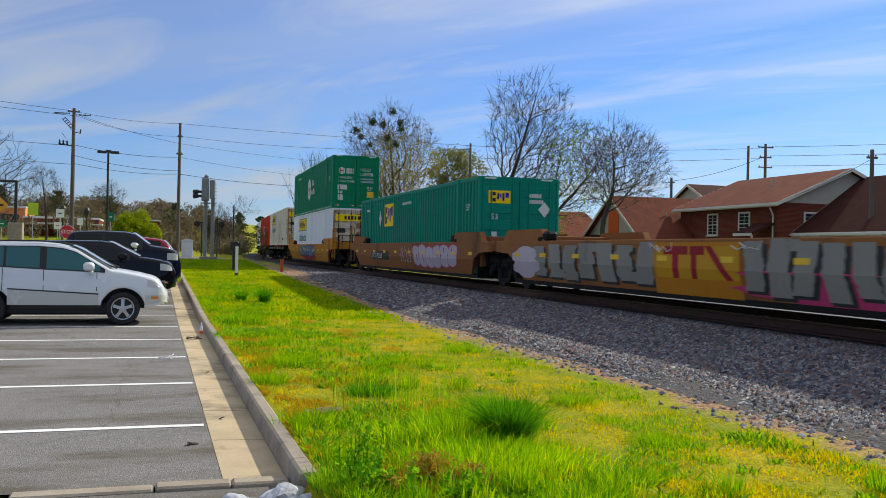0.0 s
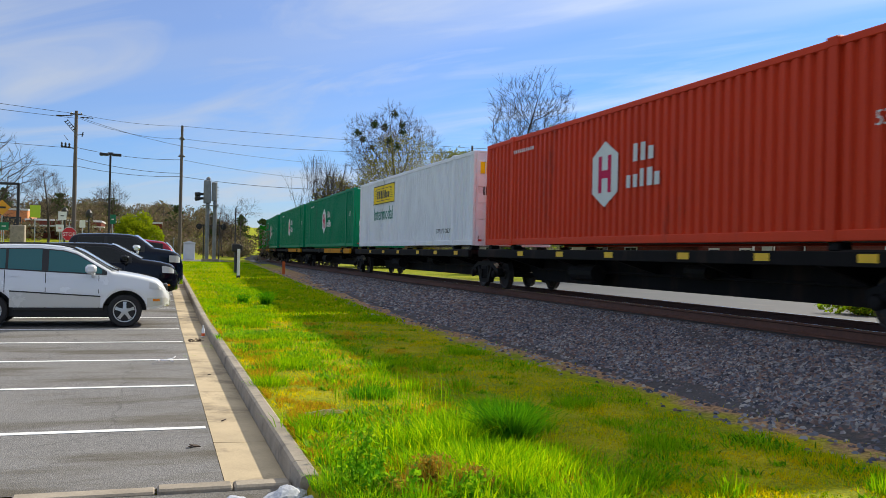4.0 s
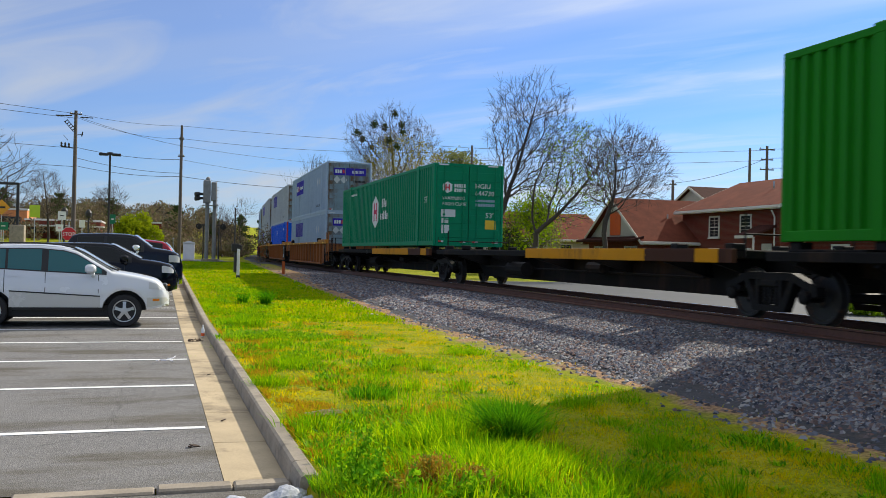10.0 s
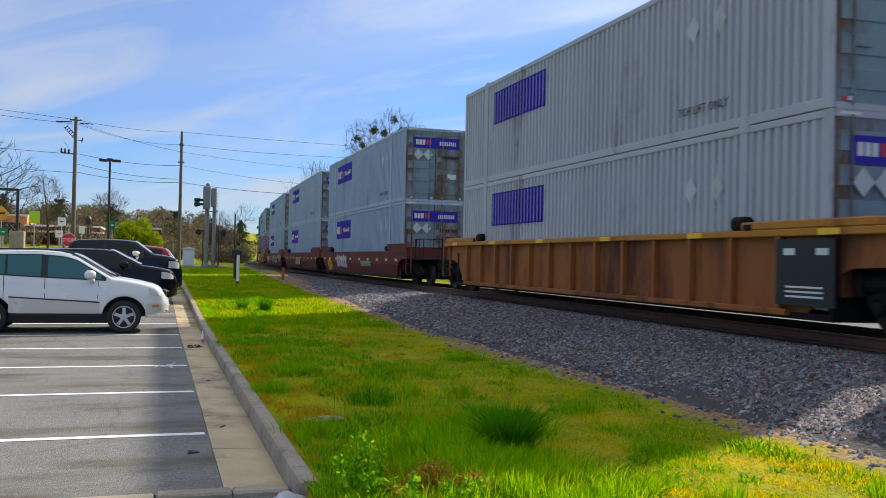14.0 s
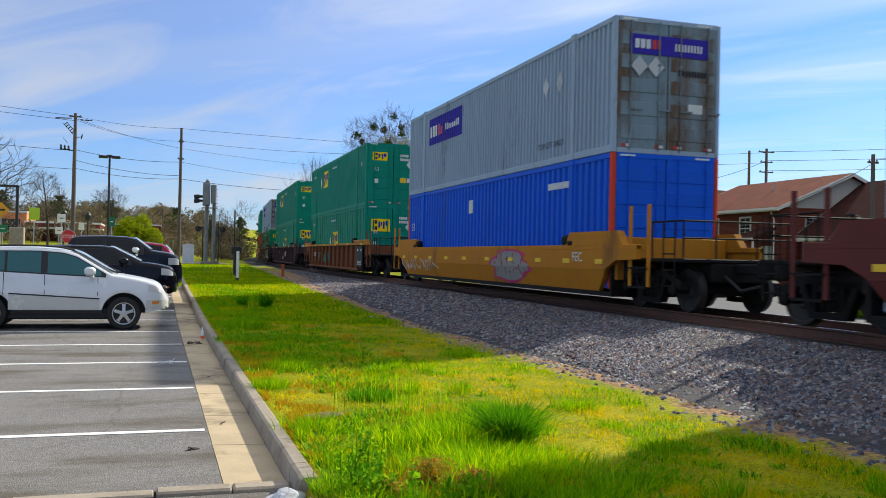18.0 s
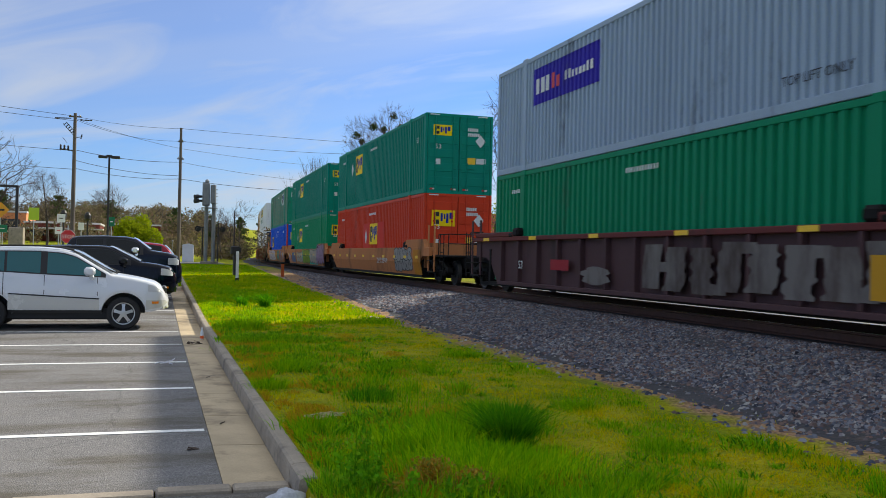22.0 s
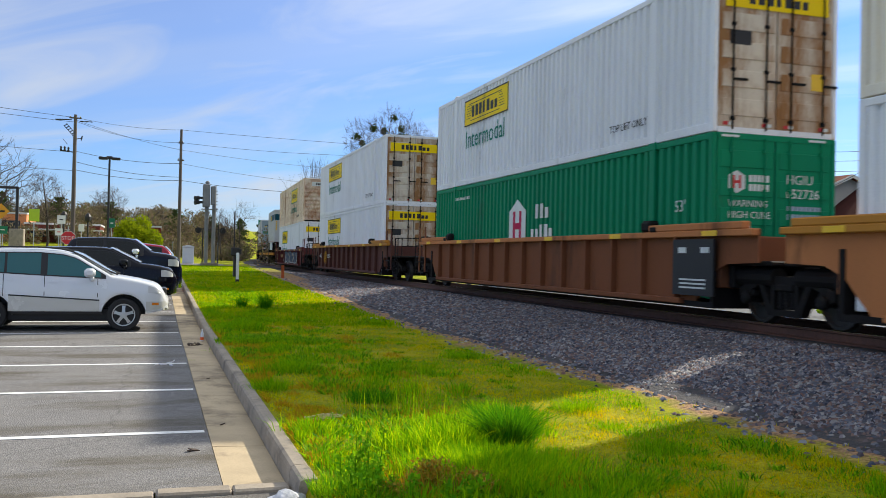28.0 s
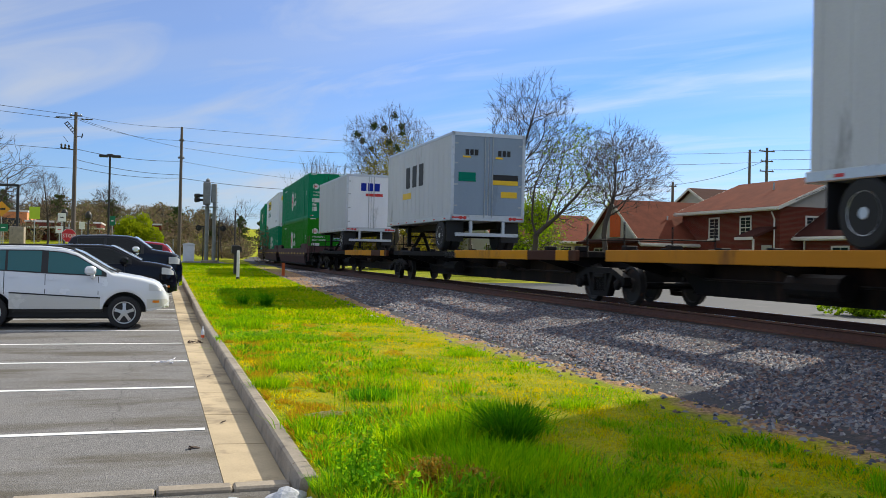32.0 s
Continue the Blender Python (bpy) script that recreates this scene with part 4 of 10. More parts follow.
def sign_square(c, style):
    y0, z0 = style.get("sq", (3.55, 1.62))
    bg = C_MARK if style.get("pale") else C_YSIGN
    ink = C_SIGNB
    p = part("sign_square", flat(FACE + 0.004, y0 - 1.45, y0, z0, z0 + 0.92), bg, c, "square sign with dark strokes")
    bars(p, [(y0 - 0.12, y0 - 0.24, z0 + 0.12, z0 + 0.80), (y0 - 0.28, y0 - 0.44, z0 + 0.12, z0 + 0.38), (y0 - 0.28, y0 - 0.44, z0 + 0.54, z0 + 0.80)], M_BLACK, lift=0.010)
    bars(p, [(y0 - 0.54, y0 - 0.68, z0 + 0.30, z0 + 0.76), (y0 - 0.74, y0 - 0.84, z0 + 0.44, z0 + 0.70), (y0 - 0.90, y0 - 1.04, z0 + 0.20, z0 + 0.76), (y0 - 1.10, y0 - 1.36, z0 + 0.42, z0 + 0.80)], ink, lift=0.010)
    d = Shape()
    yy = y0 + 0.75
    d.prism([(yy - 0.22, z0 + 0.35), (yy, z0 + 0.68), (yy + 0.22, z0 + 0.35), (yy, z0 + 0.02)], -FACE - 0.009, -FACE - 0.005, "x")
    part("placard", d, C_MARK, c, "white diamond placard")
    flank_text(c, "53'", 0.28, C_MARK, -6.9, 0.9 if style.get("low") else 1.9)
    bars(c, word_bars(0.7, -0.6, 2.40, 2.50, 12, 0.45) + word_bars(6.9, 6.3, 2.34, 2.44, 4, 0.4), C_MARK)
    za, zb, xb = (1.72, 2.30, -0.12) if style.get("low") else (2.10, 2.48, -0.30)
    q = bars(c, [(-1.0, xb, za, zb)], bg, "end", name="sign_square", label="square sign on the door")
    e, h = xb + 1.0, zb - za
    bars(q, [(-1.0 + a * e, -1.0 + b * e, za + u * h, za + v * h) for a, b, u, v in ((0.08, 0.16, 0.12, 0.88), (0.18, 0.32, 0.12, 0.40), (0.18, 0.32, 0.60, 0.88))], M_BLACK, "end", lift=0.009)
    bars(q, [(-1.0 + a * e, -1.0 + b * e, za + u * h, za + v * h) for a, b, u, v in ((0.38, 0.48, 0.30, 0.80), (0.52, 0.58, 0.44, 0.76), (0.62, 0.72, 0.20, 0.80), (0.76, 0.92, 0.46, 0.86))], ink, "end", lift=0.009)
    if style.get("flash"):
        bars(c, [(y0 + 1.25, y0 + 0.02, z0 - 0.35, z0 + 0.95), (y0 - 1.47, y0 - 2.7, z0 - 0.35, z0 + 0.95)], M_FLASH, lift=0.002, name="sign_ground", label="brighter red ground beside the sign")
    end_text(c, "53", 0.24, C_MARK, -0.92, 1.62)
    bars(c, word_bars(0.30, 0.72, 2.30, 2.42, 5) + word_bars(0.30, 0.78, 2.12, 2.24, 6), C_MARK, "end")
    d = Shape().prism([(0.60, 1.95), (0.80, 1.72), (1.00, 1.95), (0.80, 2.18)], -HALF - 0.03, -HALF - 0.026, "y")
    part("placard", d, C_MARK, c, "white diamond placard on the door")
    bars(c, [(0.28, 0.62, 1.10, 1.34)], M_YEL, "end", name="placard", label="yellow placard")
    bars(c, [(0.66, 1.02, 1.12, 1.32), (-0.92, -0.72, 1.05, 1.25)], C_MARK, "end", name="placard")


def sign_blue(c, style):
    """Blue box with pale number bars and red edge posts."""
    if style.get("square"):
        sign_square(c, {"sq": (5.55, 1.15), "low": True})
    else:
        flank_text(c, "53", 0.40, C_MARK, 7.55, 1.55)
    bars(c, [(7.45, 7.0, 0.85, 1.25), (1.1, 0.75, 1.95, 2.35)] + word_bars(-4.8, -6.0, 2.28, 2.44, 9), C_MARK)
    bars(c, [(-0.98, -0.62, 0.42, 0.68)], C_MARK, "end")


def sign_sail(c, style):
    """White box with dark blue panels."""
    for y in (5.6, -2.7):
        bars(c, [(y, y - 2.2, 1.5, 2.75)], C_NAVY, name="sign_panel")
        bars(c, [(y - 0.5, y - 1.7, 1.65, 2.2)], C_GREY, lift=0.009)
    bars(c, [(2.2, -1.4, 1.6, 1.95)], C_GREY)
    bars(c, [(-0.42, -0.14, 1.66, 1.96), (0.14, 0.42, 1.66, 1.96)], C_MARK, "end")


SIGNS = {"hub": sign_hub, "parcel": sign_parcel, "yellow": sign_yellow, "square": sign_square, "blue": sign_blue, "sail": sign_sail}


def container(s, z, mat, sign, label, **style):
    """A 53-foot box: rails, posts, corrugated flanks, roof, doors with locking bars, or a ribbed nose."""
    style.setdefault("pitch", 0.28)
    c = thing("container", label, "container", group="containers of the train")
    post = style.get("post", mat)
    door = style.get("door", mat)
    key = style["pitch"]
    H = CH
    rib = style.get("rib")
    for side in (-1, 1):
        if rib:
            def flank():
                q = Shape()
                a, b = sorted((side * (FACE - 0.05), side * (FACE - 0.018)))
                return q.box(a, b, -HALF + 0.14, HALF - 0.14, 0.16, H - 0.10)
            part("flank", shared(("flank", "flat", side), flank, mat), mat, c)
            def ribs():
                q = Shape()
                for i in range(25):
                    y = -HALF + 0.5 + i * (CL - 1.0) / 24
                    a, b = sorted((side * (FACE - 0.02), side * FACE))
                    q.box(a, b, y - 0.035, y + 0.035, 0.16, H - 0.10)
                return q
            part("flank_ribs", shared(("flank_ribs", side), ribs, rib), rib, c)
        else:
            part("flank", shared(("flank", key, side), lambda: wave(-HALF + 0.14, HALF - 0.14, 0.16, H - 0.10, key, 0.060, FACE, side), mat), mat, c)
        a, b = sorted((side * (CW / 2 - 0.09), side * CW / 2))
        part("bottom_rail", shared(("bottom_rail", side), lambda: Shape().box(a, b, -HALF + 0.12, HALF - 0.12, 0.008, 0.17, c=0.012), mat), mat, c)
        part("top_rail", shared(("top_rail", side), lambda: Shape().box(a, b, -HALF + 0.12, HALF - 0.12, H - 0.12, H - 0.003, c=0.012), mat), mat, c)
        for end in (-1, 1):
            y0, y1 = sorted((end * (HALF - 0.14), end * HALF))
            part("corner_post", shared(("corner_post", side, end), lambda: Shape().box(a, b, y0, y1, 0, H, c=0.015), post), post, c)
            yl = end * 6.096
            part("lift_post", shared(("lift_post", side, end), lambda: Shape().box(*sorted((side * (CW / 2 - 0.12), side * (CW / 2 + 0.022))), yl - 0.10, yl + 0.10, 0.0, H + 0.004, c=0.012).box(*sorted((side * (CW / 2 - 0.17), side * (CW / 2 + 0.030))), yl - 0.13, yl + 0.13, H - 0.13, H + 0.03, c=0.02), mat), mat, c)
    part("roof", shared("roof", lambda: Shape().box(-CW / 2 + 0.05, CW / 2 - 0.05, -HALF + 0.05, HALF - 0.05, H - 0.04, H - 0.008), mat), mat, c)
    part("floor", shared("floor", lambda: Shape().box(-CW / 2 + 0.09, CW / 2 - 0.09, -HALF + 0.1, HALF - 0.1, 0.06, 0.15), M_STEEL), M_STEEL, c)
    for end, y in (("rear", HALF - 0.06), ("near", -HALF)):
        nose = end == "rear" or bool(style.get("nose"))
        y0, y1 = (y, y + 0.05)
        if nose:
            def wall():
                prof = [(y1, H - 0.05), (y1, 0.1), (y0 + 0.015, 0.1)]
                for i in range(8):
                    zz = 0.35 + i * 0.26
                    prof += [(y0 + 0.015, zz), (y0 - 0.015, zz + 0.03), (y0 - 0.015, zz + 0.13), (y0 + 0.015, zz + 0.16)]
                prof.append((y0 + 0.015, H - 0.05))
                return Shape().prism(prof, -CW / 2 + 0.09, CW / 2 - 0.09, "x")
            part("nose_wall", shared(("nose_wall", end), wall, door), door, c, style.get("door_label", ""))
            continue
        for k, (xa, xb) in enumerate(((-CW / 2 + 0.10, -0.012), (0.012, CW / 2 - 0.10))):
            def leaf():
                return Shape().box(xa, xb, y0 + 0.012, y1, 0.08, H - 0.09, c=0.01)
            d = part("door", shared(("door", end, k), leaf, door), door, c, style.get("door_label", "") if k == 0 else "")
            for i in range(5):
                part("door_panel", shared(("door_panel", k), lambda: Shape().box(xa + 0.06, xb - 0.06, y0 - 0.004, y0 + 0.0125, 0.30, 0.60, c=0.008), door), door, d, at=(0, 0, 0.5 * i))
            for kk, x in enumerate((xa + 0.28, xb - 0.22)):
                def lock():
                    q = Shape()
                    yy = y0 - 0.022
                    q.tube((x, yy, 0.06), (x, yy, H - 0.07), 0.016, n=6)
                    for zz in (0.25, 1.1, 1.9, 2.6):
                        q.box(x - 0.04, x + 0.04, yy - 0.01, y0 + 0.01, zz - 0.03, zz + 0.03)
                    q.box(x, x + 0.30, yy - 0.012, yy + 0.012, 0.92, 0.96)
                    return q
                part("locking_bar", shared(("locking_bar", k, kk), lock, style.get("bar", door)), style.get("bar", door), d)
        part("door_sill", shared("door_sill", lambda: Shape().box(-CW / 2 + 0.1, CW / 2 - 0.1, y0, y1, 0.0, 0.1), mat), mat, c)
        part("door_header", shared("door_header", lambda: Shape().box(-CW / 2 + 0.1, CW / 2 - 0.1, y0, y1, H - 0.1, H), mat), mat, c)
        if end == "near":
            for x in (-1.0, -0.2, 0.25, 1.0):
                part("reflector", shared("reflector_red", lambda: Shape().box(-0.10, 0.0, y0 - 0.006, y0 - 0.002, 0.13, 0.19), M_RED), M_RED, c, at=(x, 0, 0))
                part("reflector", shared("reflector_white", lambda: Shape().box(0.0, 0.10, y0 - 0.006, y0 - 0.002, 0.13, 0.19), C_MARK), C_MARK, c, at=(x, 0, 0))
            for x in (-0.94, 0.88):
                part("reflector", shared("reflector_bar", lambda: Shape().box(-0.18, 0.18, y0 - 0.006, y0 - 0.002, H - 0.07, H - 0.03), C_MARK), C_MARK, c, at=(x, 0, 0))
    if style.get("rust"):
        r = random.Random(int(s * 10))
        q = Shape()
        k = -27
        while k < 28:
            y = k * key + 0.45 * key
            k += 1
            if abs(y) > HALF - 0.2:
                continue
            a = r.uniform(0.16, 0.5) if r.random() < 0.7 else 0.16
            b = H - r.uniform(0.1, 1.5 if r.random() < 0.6 else 0.2)
            q.box(-FACE - 0.003, -FACE + 0.03, y - r.uniform(0.008, 0.022), y, a, max(a + 0.3, b))
        part("rust_stain", q, M_RUSTY, c, "rust running down the ribs")["kind"] = "stuff"
    SIGNS[sign](c, style)
    return riding(c, s, z)


# ---- trucks and wagons; z is measured from the rail's top ----
def truck(parent, y):
    """A three-piece freight truck: bolster with springs, two side frames, four wheels."""
    t = part("truck", shared("truck", lambda: Shape().box(-0.95, 0.95, -0.2, 0.2, 0.42, 0.74, c=0.03).tube((-1.0, -0.89, 0.42), (1.0, -0.89, 0.42), 0.075).tube((-1.0, 0.89, 0.42), (1.0, 0.89, 0.42), 0.075).tube((0, 0, 0.74), (0, 0, 0.9), 0.2, n=12), M_STEEL), M_STEEL, parent, at=(0, y, 0))
    def frame_side():
        q = Shape()
        for side in (1,):
            x0, x1 = 0.94, 1.10
            q.prism([(-1.12, 0.44), (-1.12, 0.58), (-0.95, 0.64), (-0.55, 0.78), (0.55, 0.78), (0.95, 0.64), (1.12, 0.58), (1.12, 0.44), (0.95, 0.40), (0.90, 0.52), (0.55, 0.66), (-0.55, 0.66), (-0.90, 0.52), (-0.95, 0.40)], x0, x1, "x")
            q.prism([(-0.62, 0.66), (-0.50, 0.66), (-0.28, 0.26), (0.28, 0.26), (0.50, 0.66), (0.62, 0.66), (0.38, 0.16), (-0.38, 0.16)], x0, x1, "x")
            q.box(x0, x1, -0.32, -0.24, 0.24, 0.68, c=0.01).box(x0, x1, 0.24, 0.32, 0.24, 0.68, c=0.01)
            for yy in (-0.14, 0.0, 0.14):
                q.tube((1.02, yy, 0.27), (1.02, yy, 0.56), 0.055, n=8)
                for k in range(5):
                    q.tube((1.02, yy, 0.29 + k * 0.055), (1.02, yy, 0.315 + k * 0.055), 0.068, n=8)
            q.box(0.92, 1.12, -0.22, 0.22, 0.55, 0.66, c=0.02)
            for yy in (-0.89, 0.89):
                q.lathe([(1.08, 0.10), (1.13, 0.11), (1.17, 0.10), (1.19, 0.06)], "x", 14, (0, yy, 0.42))
                q.box(0.96, 1.1, yy - 0.14, yy + 0.14, 0.44, 0.56, c=0.02)
        return q
    me = shared("side_frame", frame_side, M_STEEL)
    part("side_frame", me, M_STEEL, t)
    part("side_frame", me, M_STEEL, t, at=pose(0, 0, 0, 0, 0, 180))
    wheel = shared("wheel", lambda: Shape().lathe([(-0.065, 0.05), (-0.065, 0.12), (-0.03, 0.16), (-0.03, 0.34), (-0.055, 0.36), (-0.055, 0.405), (0.0, 0.415), (0.055, 0.418), (0.06, 0.445), (0.075, 0.445), (0.075, 0.36), (0.03, 0.34), (0.0, 0.16), (0.05, 0.12), (0.05, 0.05)], "x", 28), M_WHEEL, True)
    tread = shared("tread", lambda: Shape().lathe([(-0.054, 0.4075), (0.0, 0.4185), (0.054, 0.4205)], "x", 28, closed=False), M_RIM, True)
    for sx, turn in ((-0.7535, 0), (0.7535, 180)):
        for yy in (-0.89, 0.89):
            part("wheel", wheel, M_WHEEL, t, at=pose(sx, yy, 0.42, 0, 0, turn))
    return t


W_TTX = paint("faded_brown_wagon_paint", (0.29, 0.115, 0.040), dirt=(0.11, 0.05, 0.03), amount=0.32, rough=0.6)
W_GOLD = paint("dirty_golden_wagon_paint", (0.48, 0.19, 0.016), dirt=(0.12, 0.06, 0.03), amount=0.28, rough=0.6)
W_ORANGE = paint("rusty_orange_wagon_paint", (0.48, 0.185, 0.068), dirt=(0.13, 0.06, 0.03), amount=0.35, rough=0.6)
W_RUST = paint("rust_red_wagon_paint", (0.31, 0.112, 0.036), dirt=(0.10, 0.040, 0.022), amount=0.55, rough=0.65)
W_ORANGE2 = paint("orange_chord_paint", (0.46, 0.20, 0.035), dirt=(0.16, 0.07, 0.03), amount=0.25, rough=0.55)
W_BROWN = paint("dark_brown_wagon_paint", (0.20, 0.072, 0.032), dirt=(0.08, 0.04, 0.025), amount=0.32, rough=0.65)
W_DARKRUST = paint("dark_rust_wagon_paint", (0.105, 0.042, 0.032), dirt=(0.20, 0.075, 0.03), amount=0.3, rough=0.65)
W_MAROON = paint("maroon_wagon_paint", (0.125, 0.032, 0.030), dirt=(0.06, 0.03, 0.025), amount=0.25, rough=0.6)
W_GREY = paint("grimy_grey_brown_wagon_paint", (0.085, 0.045, 0.048), dirt=(0.045, 0.03, 0.03), amount=0.3, rough=0.65)
W_BLACK = material("black_wagon_paint", (0.010, 0.009, 0.009), rough=0.7, spec=0.1, spread=0.35, scale=2, dirt=(0.035, 0.022, 0.016), dirt_amount=0.3, streak=True)
W_SILL = paint("dark_rust_sill_paint", (0.060, 0.024, 0.015), dirt=(0.12, 0.05, 0.025), amount=0.25, rough=0.7)
W_YELLOW = paint("yellow_wagon_paint", (0.56, 0.235, 0.004), dirt=(0.12, 0.06, 0.025), amount=0.3, rough=0.55)

SIDE_END = 9.45


def ladder(parent, x, y, z0, z1, mat):
    q = Shape()
    for yy in (-0.2, 0.2):
        q.tube((x, y + yy, z0), (x, y + yy, z1), 0.016, n=6)
    n = int((z1 - z0) / 0.3)
    for i in range(n):
        z = z0 + 0.15 + i * 0.3
        q.tube((x, y - 0.2, z), (x, y + 0.2, z), 0.013, n=6)
    return part("ladder", q, mat, parent)


def wagon_gear(w, y0, mat, end, coupled):
    """What stands on one end: platform, coupler, railing, ladder, brake wheel."""
    e = end
    reach = 11.55 if coupled else 9.72
    a, b = sorted((e * 8.35, e * (10.75 if coupled else 9.62)))
    part("end_platform", shared(("end_platform", e, coupled), lambda: Shape().box(-1.25, 1.25, a, b, 0.94, 1.02, c=0.02).box(-0.62, 0.62, a, b, 0.58, 0.94, c=0.03), M_STEEL), M_STEEL, w)
    part("end_sheet", shared(("end_sheet", e), lambda: Shape().box(-1.32, 1.32, *sorted((e * 8.22, e * 8.40)), 0.55, 1.45, c=0.02), mat), mat, w)
    for x in (-1.0, 0.85):
        part("brake_cylinder", shared(("brake_cylinder", e, x), lambda: Shape().tube((x, e * 8.6, 0.76), (x, e * 9.5, 0.76), 0.16, n=12).box(x - 0.20, x + 0.20, *sorted((e * 8.45, e * 8.6)), 0.56, 0.95, c=0.02), M_STEEL), M_STEEL, w)
    if coupled:
        part("coupler", shared(("coupler", e), lambda: Shape().box(-0.13, 0.13, *sorted((e * 10.6, e * 11.5)), 0.74, 0.94, c=0.03).box(-0.2, 0.2, *sorted((e * 11.42, e * 11.74)), 0.66, 1.0, c=0.05), M_STEEL), M_STEEL, w)
        y = e * 10.6
        for x, v in ((-1.15, y), (-0.45, y), (0.45, y), (1.15, y), (-1.15, e * 9.5)):
            part("rail_post", shared(("rail_post", x, v), lambda: Shape().tube((x, v, 1.0), (x, v, 1.72), 0.018, n=6), M_STEEL), M_STEEL, w)
        for z in (1.40, 1.72):
            part("handrail", shared(("handrail", e, z), lambda: Shape().tube((-1.15, y, z), (1.15, y, z), 0.018, n=6), M_STEEL), M_STEEL, w)
        part("side_rail", shared(("side_rail", e), lambda: Shape().tube((-1.15, y, 1.72), (-1.15, e * 9.5, 1.72), 0.018, n=6), M_STEEL), M_STEEL, w)
        for yy in (9.05, 9.75):
            part("grab_post", shared(("grab_post", e, yy), lambda: Shape().box(-1.40, -1.36, e * yy - 0.05, e * yy + 0.05, 0.45, 2.05, c=0.008), mat), mat, w)
        part("side_step", shared(("side_step", e), lambda: Shape().box(-1.44, -1.18, *sorted((e * 9.05, e * 9.75)), 0.42, 0.46).box(-1.44, -1.18, *sorted((e * 9.05, e * 9.75)), 0.80, 0.83), M_STEEL), M_STEEL, w)
        part("air_hose", shared(("air_hose", e), lambda: Shape().tube((-0.35, e * 10.7, 0.72), (-0.32, e * 11.2, 0.45), 0.03, n=6).tube((-0.32, e * 11.2, 0.45), (-0.2, e * 11.6, 0.55), 0.03, n=6), M_RUBBER), M_RUBBER, w)
        if e > 0:
            part("brake_wheel", shared("brake_wheel", lambda: Shape().lathe([(-0.02, 0.24), (0.0, 0.27), (0.02, 0.24)], "y", 18, (0.55, 10.72, 1.55), False).box(0.30, 0.80, 10.70, 10.74, 1.53, 1.57).box(0.53, 0.57, 10.70, 10.74, 1.30, 1.80).box(0.45, 0.65, 10.55, 10.7, 1.35, 1.75, c=0.03), M_STEEL), M_STEEL, w)
        ladder(w, -1.30, e * 10.35, 0.35, 1.72, M_STEEL)


